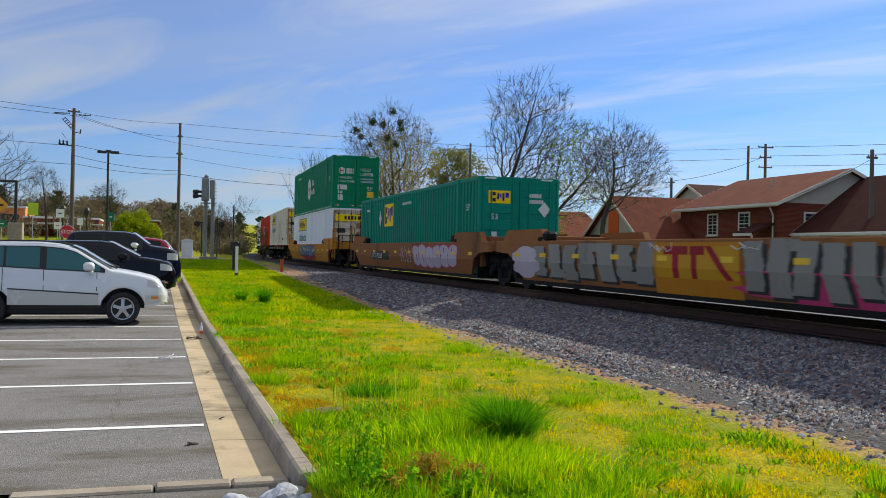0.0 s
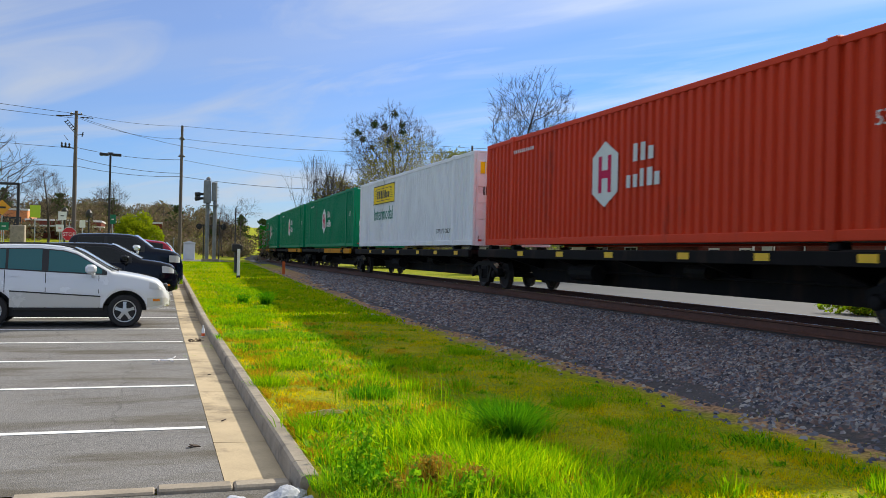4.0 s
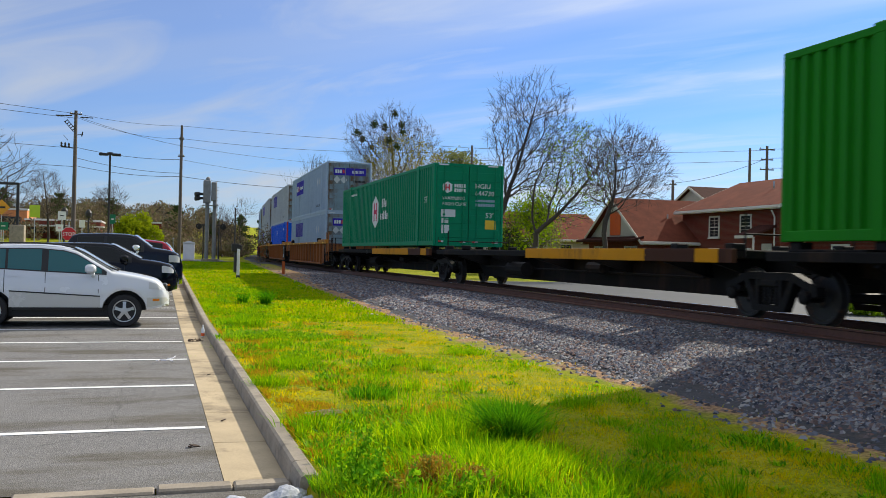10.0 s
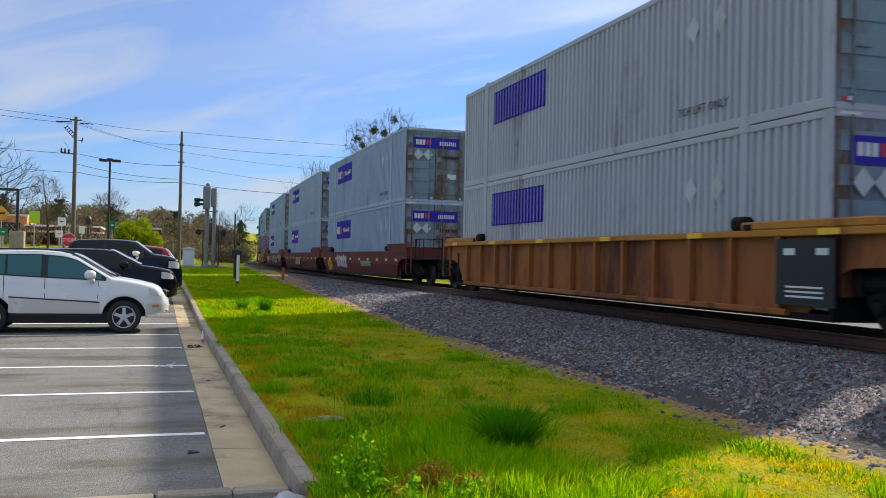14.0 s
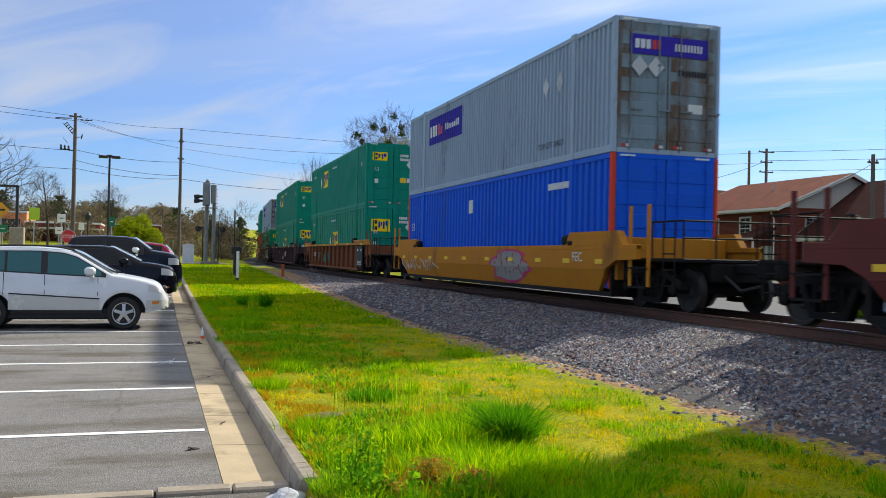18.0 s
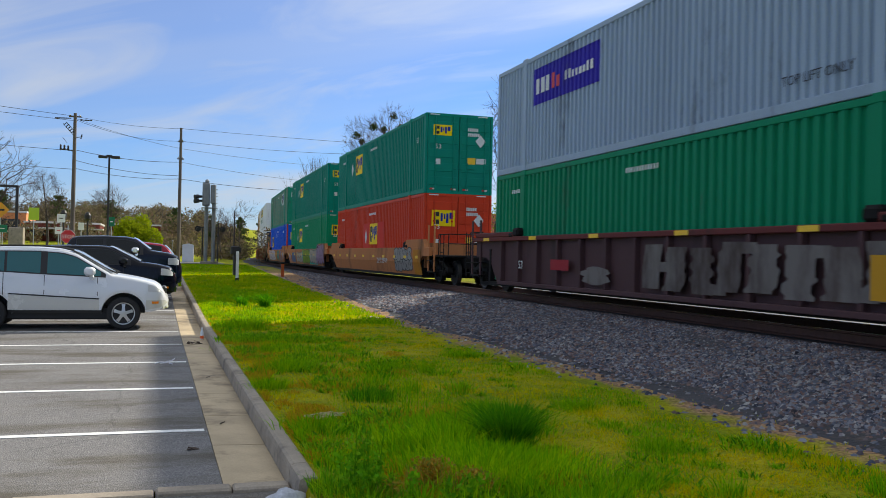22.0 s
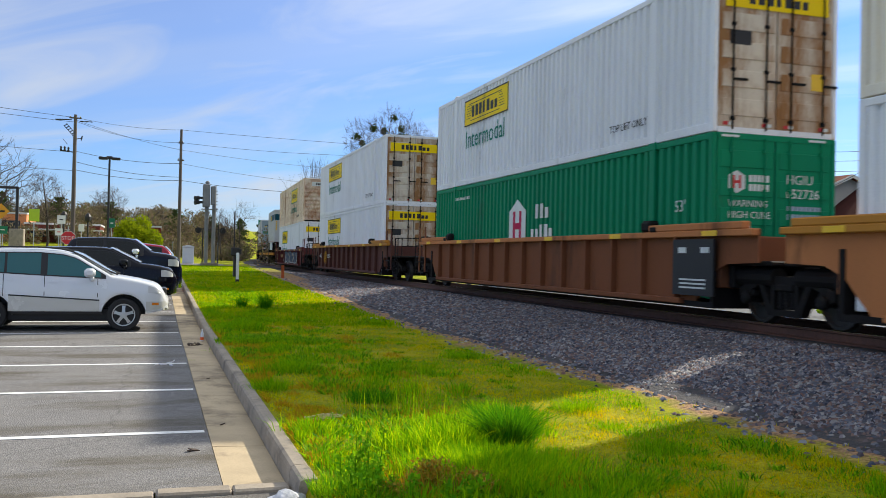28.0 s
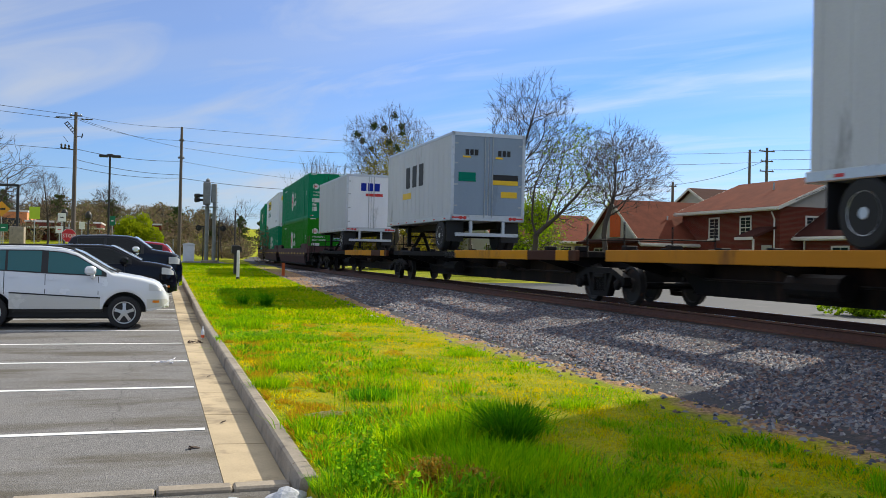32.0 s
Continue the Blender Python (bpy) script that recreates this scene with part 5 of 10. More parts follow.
def well_car(s, mat, label, ribbed=True, chord=None, front=True, rear=True, trucks=(True, True), number="", tag="", size=0.30, ink=None, plates=True, art=None, top=None):
    """A well unit between two trucks. front/rear: ends with a coupler, else jointed to the next unit."""
    chord = chord or mat
    w = thing("well_car", label, "freight wagon", group="wagons of the train")
    top = top or (1.52 if ribbed else 1.27)
    X = 1.475
    def side_plate(k):
        q = Shape()
        e = SIDE_END
        arch = [(7.45, 0.25), (7.72, 0.30), (7.95, 0.52), (8.22, 0.80), (8.62, 0.96), (e, 0.99)]
        poly = [(-e, top)] + [(-y, z) for y, z in arch[::-1]] + arch + [(e, top)]
        x0, x1 = sorted((k * (X - 0.165 if ribbed else X - 0.10), k * (X - 0.12 if ribbed else X)))
        q.prism(poly, x0, x1, "x")
        if not ribbed:
            up, low = Shape(), Shape()
            up.prism([(-e, top), (-e, 0.99), (-8.62, 0.96), (-8.22, 0.80), (-8.17, 0.76), (8.17, 0.76), (8.22, 0.80), (8.62, 0.96), (e, 0.99), (e, top)], x0, x1, "x")
            low.prism([(-8.17, 0.757), (-7.95, 0.52), (-7.72, 0.30), (-7.45, 0.25), (7.45, 0.25), (7.72, 0.30), (7.95, 0.52), (8.17, 0.757)], x0, x1, "x")
            low.v = [(x - k * 0.22 * (0.757 - z), y, z) for x, y, z in low.v]
            q = Shape().add(up.v, up.f).add(low.v, low.f)
        return q
    for k in (-1, 1):
        sd = part("well_side", shared(("well_side", ribbed, top, k), lambda: side_plate(k), mat), mat, w)
        def chords():
            q = Shape()
            x0, x1 = sorted((k * (X - 0.16), k * (X + (0.012 if ribbed else 0.003))))
            q.box(x0, x1, -SIDE_END, SIDE_END, top - 0.10, top + 0.012, c=0.015)
            if not ribbed:
                for e in (-1, 1):
                    ys = sorted((e * 6.2, e * 8.9))
                    q.prism([(ys[0], top), (ys[0] + 0.25, top + 0.30), (ys[1] - 0.25, top + 0.30), (ys[1], top)], x0, x1, "x")
            else:
                for e in (-1, 1):
                    ys = sorted((e * 6.3, e * 9.2))
                    q.box(x0, x1, ys[0], ys[1], top + 0.012, top + 0.14, c=0.02)
            return q
        part("top_chord", shared(("top_chord", ribbed, top, k), chords, chord), chord, w)
        x0, x1 = sorted((k * (X - 0.12), k * (X + 0.008)))
        part("bottom_chord", shared(("bottom_chord", ribbed, k), lambda: Shape().box(*(sorted((k * (X - 0.24), k * (X - 0.112))) if not ribbed else (x0, x1)), -7.4, 7.4, 0.24, 0.34, c=0.012), mat), mat, w)
        if ribbed:
            x0, x1 = sorted((k * (X - 0.125), k * X))
            rib = shared(("rib", top, k), lambda: Shape().box(x0, x1, -0.05, 0.05, 0.34, top - 0.10, c=0.008), mat)
            for i in range(13):
                part("rib", rib, mat, sd, at=(0, -7.2 + 1.2 * i, 0))
            for y in (-8.3, -5.0, -1.7, 1.7, 5.0, 8.3):
                part("reflector", shared(("chord_reflector", k), lambda: Shape().box(*sorted((k * (X + 0.010), k * (X + 0.015))), -0.22, 0.22, -0.09, 0.0), M_YEL), M_YEL, sd, at=(0, y, top - 0.0))
        else:
            x0, x1 = sorted((k * X, k * (X + 0.004)))
            for i, y in enumerate((-7.9, -6.3, -4.7, -2.9, -1.1, 0.9, 2.7, 4.5, 6.3, 7.9)):
                part("reflector", shared(("side_reflector", k), lambda: Shape().box(*sorted((k * (X + 0.001), k * (X + 0.018))), -0.17, 0.17, 0, 0.10), M_YEL), M_YEL, sd, at=(0, y, 0.88))
    part("well_floor", shared("well_floor", lambda: Shape().box(-1.38, 1.38, -8.3, 8.3, 0.20, 0.30).box(-1.38, 1.38, -8.3, -8.2, 0.3, 1.2).box(-1.38, 1.38, 8.2, 8.3, 0.3, 1.2), M_STEEL), M_STEEL, w)
    for e, coupled, has in ((-1, front, trucks[0]), (1, rear, trucks[1])):
        wagon_gear(w, 0, mat, e, coupled)
        if has:
            truck(w, e * (9.35 if coupled else 9.75))
        q = shared(("lock_bracket", e, ribbed, top), lambda: Shape().box(-1.50, -1.22, *sorted((e * 6.0, e * 6.35)), top, top + 0.24, c=0.06).box(-1.5, -1.3, *sorted((e * 6.35, e * 6.6)), top, top + 0.12, c=0.03), M_STEEL)
        part("lock_bracket", q, M_STEEL, w)
    if plates and ribbed:
        for y in (-7.8,):
            part("number_plate", Shape().box(-X - 0.006, -X + 0.04, y - 0.62, y + 0.62, 0.40, top - 0.14), M_BLACK, w, "black lettering panel")
        bars_on(w, [(-7.35, -7.6, 1.14, 1.24), (-8.05, -8.3, 1.14, 1.24)] + [(-7.4, -8.2, 0.52 + 0.07 * i, 0.55 + 0.07 * i) for i in range(3)], C_MARK, X + 0.004)
    if number:
        flank_text(w, number, size, ink or C_MARK, *(tag or (3.9, 0.72)), x=X + 0.006)
    if art:
        art(w, X + 0.003)
    return riding(w, s, 0.0)


def bars_on(w, rects, mat, x, label="", name="marking"):
    q = Shape()
    for a0, a1, c0, c1 in rects:
        q.box(-x - 0.004, -x, min(a0, a1), max(a0, a1), c0, c1)
    return part(name, q, mat, w, label)


# stretches of a spine car's edge sill: from, to, and yellow, rusty or black
SILLS = ((-8.2, -7.8, "r"), (-7.8, -7.1, "y"), (-7.1, -5.4, "r"), (-5.4, 0.5, "y"), (0.5, 8.2, "k"))
SILLS_B = ((-8.0, -6.4, "y"), (-6.4, -5.6, "k"), (-5.6, -0.5, "y"), (-0.5, 8.2, "k"))
SILLS_C = ((-8.2, -6.9, "r"), (-6.9, -6.3, "y"), (-6.3, -0.1, "k"), (-0.1, 1.5, "y"), (1.5, 2.5, "r"), (2.5, 5.7, "y"), (5.7, 7.1, "r"), (7.1, 7.6, "y"), (7.6, 8.2, "k"))
SILLS_E = ((-8.2, -2.0, "g"), (-2.0, -1.0, "r"), (-1.0, 8.2, "g"))
SILLS_D = ((-8.2, -3.6, "r"), (-3.6, -3.0, "y"), (-3.0, -0.4, "r"), (-0.4, 1.2, "y"), (1.2, 4.0, "r"), (4.0, 4.5, "y"), (4.5, 8.2, "r"))


def spine_car(s, label, yellow=SILLS, front=False, rear=False, trucks=(True, False), length=17.3, number=""):
    """A spine unit: one deep centre beam, short arms, edge sills."""
    w = thing("spine_car", label, "freight wagon", group="wagons of the train")
    h = length / 2
    part("centre_beam", shared(("centre_beam", length), lambda: Shape().prism([(-h, 0.95), (-h, 0.78), (-h + 1.6, 0.72), (-h + 2.2, 0.30), (h - 2.2, 0.30), (h - 1.6, 0.72), (h, 0.78), (h, 0.95)], -0.36, 0.36, "x"), W_BLACK), W_BLACK, w)
    part("deck", shared(("deck", length), lambda: Shape().box(-1.30, 1.30, -7.9, -6.3, 0.98, 1.14, c=0.02).box(-1.30, 1.30, 6.3, 7.9, 0.98, 1.14, c=0.02).box(-0.62, 0.62, -6.3, 6.3, 0.95, 1.05, c=0.02), W_BLACK), W_BLACK, w)
    arm = shared("arm", lambda: Shape().prism([(-1.40, 0.90), (-1.40, 1.10), (1.40, 1.10), (1.40, 0.90), (0.4, 0.62), (-0.4, 0.62)], -0.06, 0.06, "y"), W_BLACK)
    for y in (-7.6, -6.0, -3.0, 0.0, 3.0, 6.0, 7.6):
        part("arm", arm, W_BLACK, w, at=(0, y, 0))
    ped = shared("pedestal", lambda: Shape().box(-1.25, -1.0, -0.12, 0.12, 1.12, 1.25, c=0.02).box(1.0, 1.25, -0.12, 0.12, 1.12, 1.25, c=0.02), M_STEEL)
    for y in (-7.8, -6.1, 6.1, 7.8):
        part("pedestal", ped, M_STEEL, w, at=(0, y, 0))
    for k in (-1, 1):
        x0, x1 = sorted((k * 1.36, k * 1.46))
        if yellow:
            for a, b, tone in yellow:
                mat = {"y": W_YELLOW, "g": W_GOLD, "r": W_SILL, "k": W_BLACK}[tone]
                low = 0.91 if tone != "k" else 0.95
                part("side_sill", shared(("side_sill", a, b, low, k), lambda: Shape().box(x0, x1, a + 0.004, b - 0.004, low, 1.15 if tone != "k" else 1.10, c=0.012), mat), mat, w, "faded yellow stretch of sill" if tone == "y" else "")
        else:
            part("side_sill", shared(("side_sill", "black", k), lambda: Shape().box(x0, x1, -8.2, 8.2, 0.90, 1.12, c=0.012), W_BLACK), W_BLACK, w)
            for y in (-7.0, -4.8, -2.6, 0.2, 2.6, 5.0):
                part("reflector", shared(("sill_reflector", k), lambda: Shape().box(*sorted((k * 1.461, k * 1.466)), -0.18, 0.18, 0.96, 1.08), M_YEL), M_YEL, w, at=(0, y, 0))
    part("brake_gear", shared("brake_gear", lambda: Shape().tube((-0.75, 2.0, 0.6), (-0.75, 3.2, 0.6), 0.2, n=12).tube((-0.62, -2.2, 0.72), (-0.62, -1.5, 0.72), 0.14, n=10).tube((-0.5, -6, 0.62), (-0.5, 6, 0.62), 0.025, n=6), M_STEEL), M_STEEL, w)
    if number:
        flank_text(w, number, 0.24, M_BLACK, 1.6, 0.91, x=1.466)
    for e, coupled, has in ((-1, front, trucks[0]), (1, rear, trucks[1])):
        if coupled:
            part("coupler", shared(("spine_coupler", e, length), lambda: Shape().box(-0.13, 0.13, *sorted((e * (h - 0.4), e * (h + 0.55))), 0.74, 0.94, c=0.03).box(-1.2, 1.2, *sorted((e * (h - 0.5), e * (h - 0.35))), 0.8, 1.0, c=0.02), M_STEEL), M_STEEL, w)
        if has:
            truck(w, e * (h - 0.95 if coupled else h))
        part("end_post", shared(("end_post", e, length), lambda: Shape().tube((-1.1, e * (h - 0.6), 1.0), (-1.1, e * (h - 0.6), 1.75), 0.02, n=6).tube((1.1, e * (h - 0.6), 1.0), (1.1, e * (h - 0.6), 1.75), 0.02, n=6).tube((-1.1, e * (h - 0.6), 1.4), (1.1, e * (h - 0.6), 1.4), 0.015, n=6), M_STEEL), M_STEEL, w)
    return riding(w, s, 0.0)

# ---- the train's load, from the leading end back; p is the leading end of each box at the start ----
LOW, HIGH, DECK = 0.35, 3.25, 1.25


def mid(p):
    return p + HALF


def flank_strip(rows, x, d, lean=True):
    """A coat of paint on a wagon's flank, from rows of (z, y0, y1); below the fold it follows the leaning plate."""
    q = Shape()
    v = [(-x - d + (0.22 * (0.757 - z) if lean and z < 0.757 else 0.0), y, z) for z, y0, y1 in rows for y in (y0, y1)]
    return q.add(v, [(2 * i, 2 * i + 1, 2 * i + 3, 2 * i + 2) for i in range(len(rows) - 1)])


def levels_between(z0, z1, n=12):
    zs = [z0 + (z1 - z0) * i / n for i in range(n + 1)]
    if z0 < 0.757 < z1:
        zs = sorted(zs + [0.757])
    return zs


def bubble(y, w, z0, z1, pinch, shear, grow=0.0):
    """Outline of one swollen stroke: rounded ends, a waist and a slant."""
    z0, z1 = z0 - grow, z1 + grow
    rows = []
    for z in levels_between(z0, z1, 14):
        t = (z - z0) / (z1 - z0)
        e = abs(2 * t - 1)
        r = max(0.0, 1 - e ** 4) ** 0.5 * (1 - pinch * math.exp(-((t - 0.5) / 0.18) ** 2))
        c = y + shear * (t - 0.5)
        h = (w / 2 + grow) * max(0.03, r)
        rows.append((z, c + h, c - h))
    return rows


def block(y, w, z0, z1, rng, grow=0.0):
    """Outline of one slanting, notched stroke of block lettering."""
    rows, n = [], 7
    lean, kick = rng.uniform(-0.15, 0.15), rng.uniform(-0.25, 0.25)
    steps = [rng.uniform(-0.10, 0.10) for _ in range(n)]
    for z in levels_between(z0, z1, n * 2):
        t = (z - z0) / (z1 - z0)
        k = min(n - 1, int(t * n))
        c = y + lean * (t - 0.5) + (kick * (0.3 - t) if t < 0.3 else 0) + steps[k] * w
        rows.append((z, c + w * 0.45 + grow, c - w * 0.45 - grow))
    return rows


def graffiti(items, lean=True):
    """Painted tags on a wagon's flank: swollen or notched strokes, patches, bars and scrawls in their colours."""
    def draw(w, x):
        depth = [0.0035]
        def coat(rows, mat, label=""):
            depth[0] += 0.0002
            part("graffiti", flank_strip(rows, x, depth[0], lean), mat, w, label)
        for kind, *a in items:
            if kind in ("bubbles", "blocks"):
                y0, y1, z0, z1, n, fill, line, seed = a
                r = random.Random(seed)
                step = (y0 - y1) / n
                for i in range(n):
                    y, dz, sh = y0 - step * (i + 0.5), r.uniform(-0.05, 0.05), r.uniform(-0.22, 0.22)
                    pin, wide = r.uniform(0.05, 0.42), step * r.uniform(1.05, 1.30)
                    top, low = z1 + dz, z0 + r.uniform(0, 0.10)
                    if kind == "bubbles":
                        if line:
                            coat(bubble(y, wide, low, top, pin, sh, 0.035), line)
                        coat(bubble(y, wide, low, top, pin, sh), fill, "swollen spray-painted stroke")
                        if line and step > 0.35:
                            m = (low + top) / 2 + r.uniform(-0.1, 0.2)
                            coat(bubble(y + r.uniform(-0.1, 0.1), 0.08, m - 0.12, m + 0.12, 0.0, 0.1), line)
                    else:
                        st = r.randrange(9999)
                        if line:
                            coat([(z - 0.05, p - 0.06, q - 0.10) for z, p, q in block(y, wide * 0.74, low, top, random.Random(st), 0.02)], line)
                        coat(block(y, wide * 0.74, low, top, random.Random(st)), fill, "notched spray-painted stroke")
                        if r.random() < 0.75:
                            zc = r.choice((low + 0.10, (low + top) / 2, top - 0.10))
                            coat([(zc - 0.09, y - step * 0.1, y - step * 0.85), (zc + 0.09, y - step * 0.15, y - step * 0.80)], fill)
            elif kind == "cross":
                y0, y1, z0, z1, mat = a
                for k in (0,):
                    p, q = (y0, y1 + 0.2) if k else (y1 + 0.2, y0)
                    coat([(z, p + (q - p) * (z - z0) / (z1 - z0), p + (q - p) * (z - z0) / (z1 - z0) - 0.2) for z in levels_between(z0, z1, 4)], mat)
            elif kind == "blob":
                y, z, ry, rz, mat, seed = a
                r = random.Random(seed)
                ph = [r.uniform(0, 6.28) for _ in range(4)]
                rows = []
                for zz in levels_between(max(0.30, z - rz), min(1.2, z + rz), 16):
                    t = (zz - z) / rz
                    h = ry * max(0.05, 1 - abs(t) ** 2.5) ** 0.5
                    rows.append((zz, y + h * (0.9 + 0.14 * math.sin(7 * t + ph[0]) + 0.07 * math.sin(17 * t + ph[1])), y - h * (0.9 + 0.14 * math.sin(6 * t + ph[2]) + 0.07 * math.sin(15 * t + ph[3]))))
                coat(rows, mat, "spray-painted patch")
            elif kind == "bar":
                y0, y1, z0, z1, mat = a
                coat([(z, y0, y1) for z in levels_between(z0, z1, 2)], mat)
            elif kind == "scrawl":
                y0, y1, z0, z1, n, mat, seed = a
                r = random.Random(seed)
                q = Shape()
                py, pz = y0, (z0 + z1) / 2
                fold = lambda z: -x - 0.002 - depth[0] + (0.22 * (0.757 - z) if lean and z < 0.757 else 0.0)
                for i in range(n):
                    ny, nz = y0 + (y1 - y0) * (i + 1) / n + r.uniform(-0.15, 0.15), r.uniform(z0, z1)
                    q.tube((fold(pz), py, pz), (fold(nz), ny, nz), 0.009, n=4)
                    py, pz = ny, nz
                part("graffiti", q, mat, w, "thin spray-painted scrawl")["kind"] = "stuff"
    return draw


C_SCORCH = material("rust_scorched_cream_paint", (0.74, 0.64, 0.50), rough=0.6, spread=0.15, scale=0.75, grain=30, bump=0.1, dirt=(0.30, 0.115, 0.035), dirt_amount=0.52, streak=False)
S_SILVER = paint("silver_spray_paint", (0.27, 0.255, 0.24), amount=0.1)
S_LILAC = paint("lilac_spray_paint", (0.50, 0.43, 0.50), amount=0.1)
S_PINK = paint("pink_spray_paint", (0.50, 0.05, 0.15), amount=0.1)
S_TEAL = paint("teal_spray_paint", (0.03, 0.22, 0.20), amount=0.1)
S_LIME = paint("lime_spray_paint", (0.22, 0.32, 0.03), amount=0.1)
S_SKY = paint("grey_blue_spray_paint", (0.09, 0.13, 0.26), amount=0.1)
S_VIOLET = paint("violet_spray_paint", (0.24, 0.13, 0.24), amount=0.1)
S_BLACK = M_BLACK
S_WHITE = paint("white_spray_paint", (0.62, 0.60, 0.58), amount=0.1)
S_GOLD = paint("gold_spray_paint", (0.55, 0.28, 0.02), amount=0.1)
S_BEIGE = paint("beige_spray_paint", (0.40, 0.33, 0.27), amount=0.15)
S_MAUVE = paint("mauve_spray_paint", (0.30, 0.18, 0.28), amount=0.15)
S_AQUA = paint("turquoise_spray_paint", (0.04, 0.42, 0.32), amount=0.15)
S_BROWN = paint("umber_spray_paint", (0.09, 0.05, 0.03), amount=0.15)
S_OCHRE = paint("ochre_stencil_paint", (0.42, 0.26, 0.10), amount=0.2)
S_FADED = paint("faded_grey_spray_paint", (0.17, 0.15, 0.14), dirt=(0.07, 0.05, 0.045), amount=0.6)
S_RED = paint("crimson_spray_paint", (0.30, 0.02, 0.03), amount=0.1)

# three short well cars at the head
well_car(mid(5.7), W_TTX, "empty brown well car with large graffiti letters", ribbed=False, rear=False, trucks=(True, False), art=graffiti([
    ("blocks", 6.9, 1.1, 0.36, 1.20, 7, S_SILVER, S_BLACK, 201), ("bar", 1.2, -1.45, 0.28, 1.22, W_GOLD), ("bar", 1.1, -1.40, 0.58, 1.15, S_GOLD), ("bar", 0.85, 0.05, 1.0, 1.15, S_RED), ("bar", 0.55, 0.35, 0.58, 1.0, S_RED), ("bar", 0.0, -0.45, 1.0, 1.15, S_RED), ("bar", -0.05, -0.22, 0.58, 1.0, S_RED), ("cross", -0.45, -1.25, 0.58, 1.15, S_RED),
    ("blob", -4.4, 0.55, 3.2, 0.32, S_PINK, 5), ("blob", 7.4, 0.75, 0.9, 0.4, S_LILAC, 6), ("blocks", -1.5, -5.6, 0.36, 1.24, 7, S_SILVER, S_BLACK, 205), ("scrawl", 1.3, 0.5, 1.02, 1.22, 8, S_WHITE, 2), ("scrawl", -1.2, -1.9, 1.08, 1.25, 8, S_WHITE, 4)]))
well_car(mid(25.2), W_TTX, "weathered brown well car with a pink and lilac tag", ribbed=False, front=False, number="DTTX 723265", tag=(4.85, 0.66), art=graffiti([
    ("bar", 5.0, 2.0, 0.60, 0.94, M_BLACK), ("bubbles", -1.6, -6.6, 0.40, 1.18, 6, S_LILAC, S_PINK, 212), ("scrawl", 0.2, -1.4, 0.5, 1.2, 24, S_LILAC, 9)]))
container(mid(25.2), LOW, C_GREEN2, "square", "bluish-green corrugated container with a yellow square sign, in a well car", pitch=0.30)
well_car(mid(48.7), W_GOLD, "golden-brown well car with blue and red graffiti", ribbed=False, number="53", tag=(-6.7, 0.60), art=graffiti([
    ("blob", -0.6, 0.60, 3.1, 0.34, S_RED, 12), ("blocks", 3.3, 0.9, 0.55, 1.16, 3, S_SKY, S_BLACK, 214), ("bubbles", 1.1, -2.9, 0.52, 1.20, 5, S_SKY, S_BLACK, 215), ("blob", 1.2, 1.06, 0.7, 0.14, S_TEAL, 16), ("blob", -3.3, 0.86, 0.5, 0.12, S_TEAL, 17), ("scrawl", 2.8, -2.6, 0.42, 1.12, 26, S_WHITE, 18), ("bar", 5.0, 3.9, 1.0, 1.12, S_GOLD)]))
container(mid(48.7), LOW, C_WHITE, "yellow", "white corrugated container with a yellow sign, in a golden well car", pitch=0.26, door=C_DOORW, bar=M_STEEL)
container(mid(48.7), HIGH, C_GREEN, "hub", "deep green container with a hexagon emblem, stacked on a white one", dashes=True, number=("HGIU", "508428"))

# spine cars with single boxes
BOX = "dirty black spine car carrying one container"
EMPTY = "empty spine car with faded yellow edge sills"
spine_car(mid(69.75), BOX, False, True, True, (True, True))
container(mid(69.75), DECK, C_CREAM, "yellow", "off-white rust-streaked container with a yellow sign, on a spine car", pitch=0.26, door=C_DOORW, bar=M_STEEL, door_label="rust-stained white door")
spine_car(mid(88.2), BOX, False, True, False)
container(mid(88.2), DECK, C_RED, "hub", "orange-red container with a white hexagon emblem, on a spine car", number=None)
spine_car(mid(105.5), BOX, False)
container(mid(105.5), DECK, C_WHITE, "yellow", "clean white container with a small yellow sign, on a spine car", pitch=0.26)
spine_car(mid(122.9), BOX, SILLS_B, number="TTX 35")
container(mid(122.9), DECK, C_GREEN, "hub", "deep green container with a hexagon emblem, on a spine car", number=("HGIU", "558038"))
spine_car(mid(140.2), BOX, SILLS_B, False, True, (True, True), number="553743 53")
container(mid(140.2), DECK, C_GREEN, "hub", "deep green container with a hexagon emblem, on a spine car", number=("HGIU", "566493"))
spine_car(mid(158.9), BOX, SILLS_C, True, False, number="53   TTX")
container(mid(158.9), DECK, C_GREEN, "hub", "deep green container with a hexagon emblem, on a spine car", dashes=True, number=("HGIU", "513159"))
spine_car(mid(176.5), EMPTY, SILLS_D)
spine_car(mid(194.5), BOX, SILLS)
container(mid(194.5), DECK, C_LIME, "hub", "bright grass-green container with a hexagon emblem, on a spine car", number=("HGIU", "639140"))
spine_car(mid(211.75), EMPTY, SILLS)
spine_car(mid(229.0), BOX, SILLS, False, True, (True, True), number="53")
container(mid(229.0), DECK, C_GREEN, "hub", "deep green container with a hexagon emblem, on a spine car", number=("HGIU", "644730"))

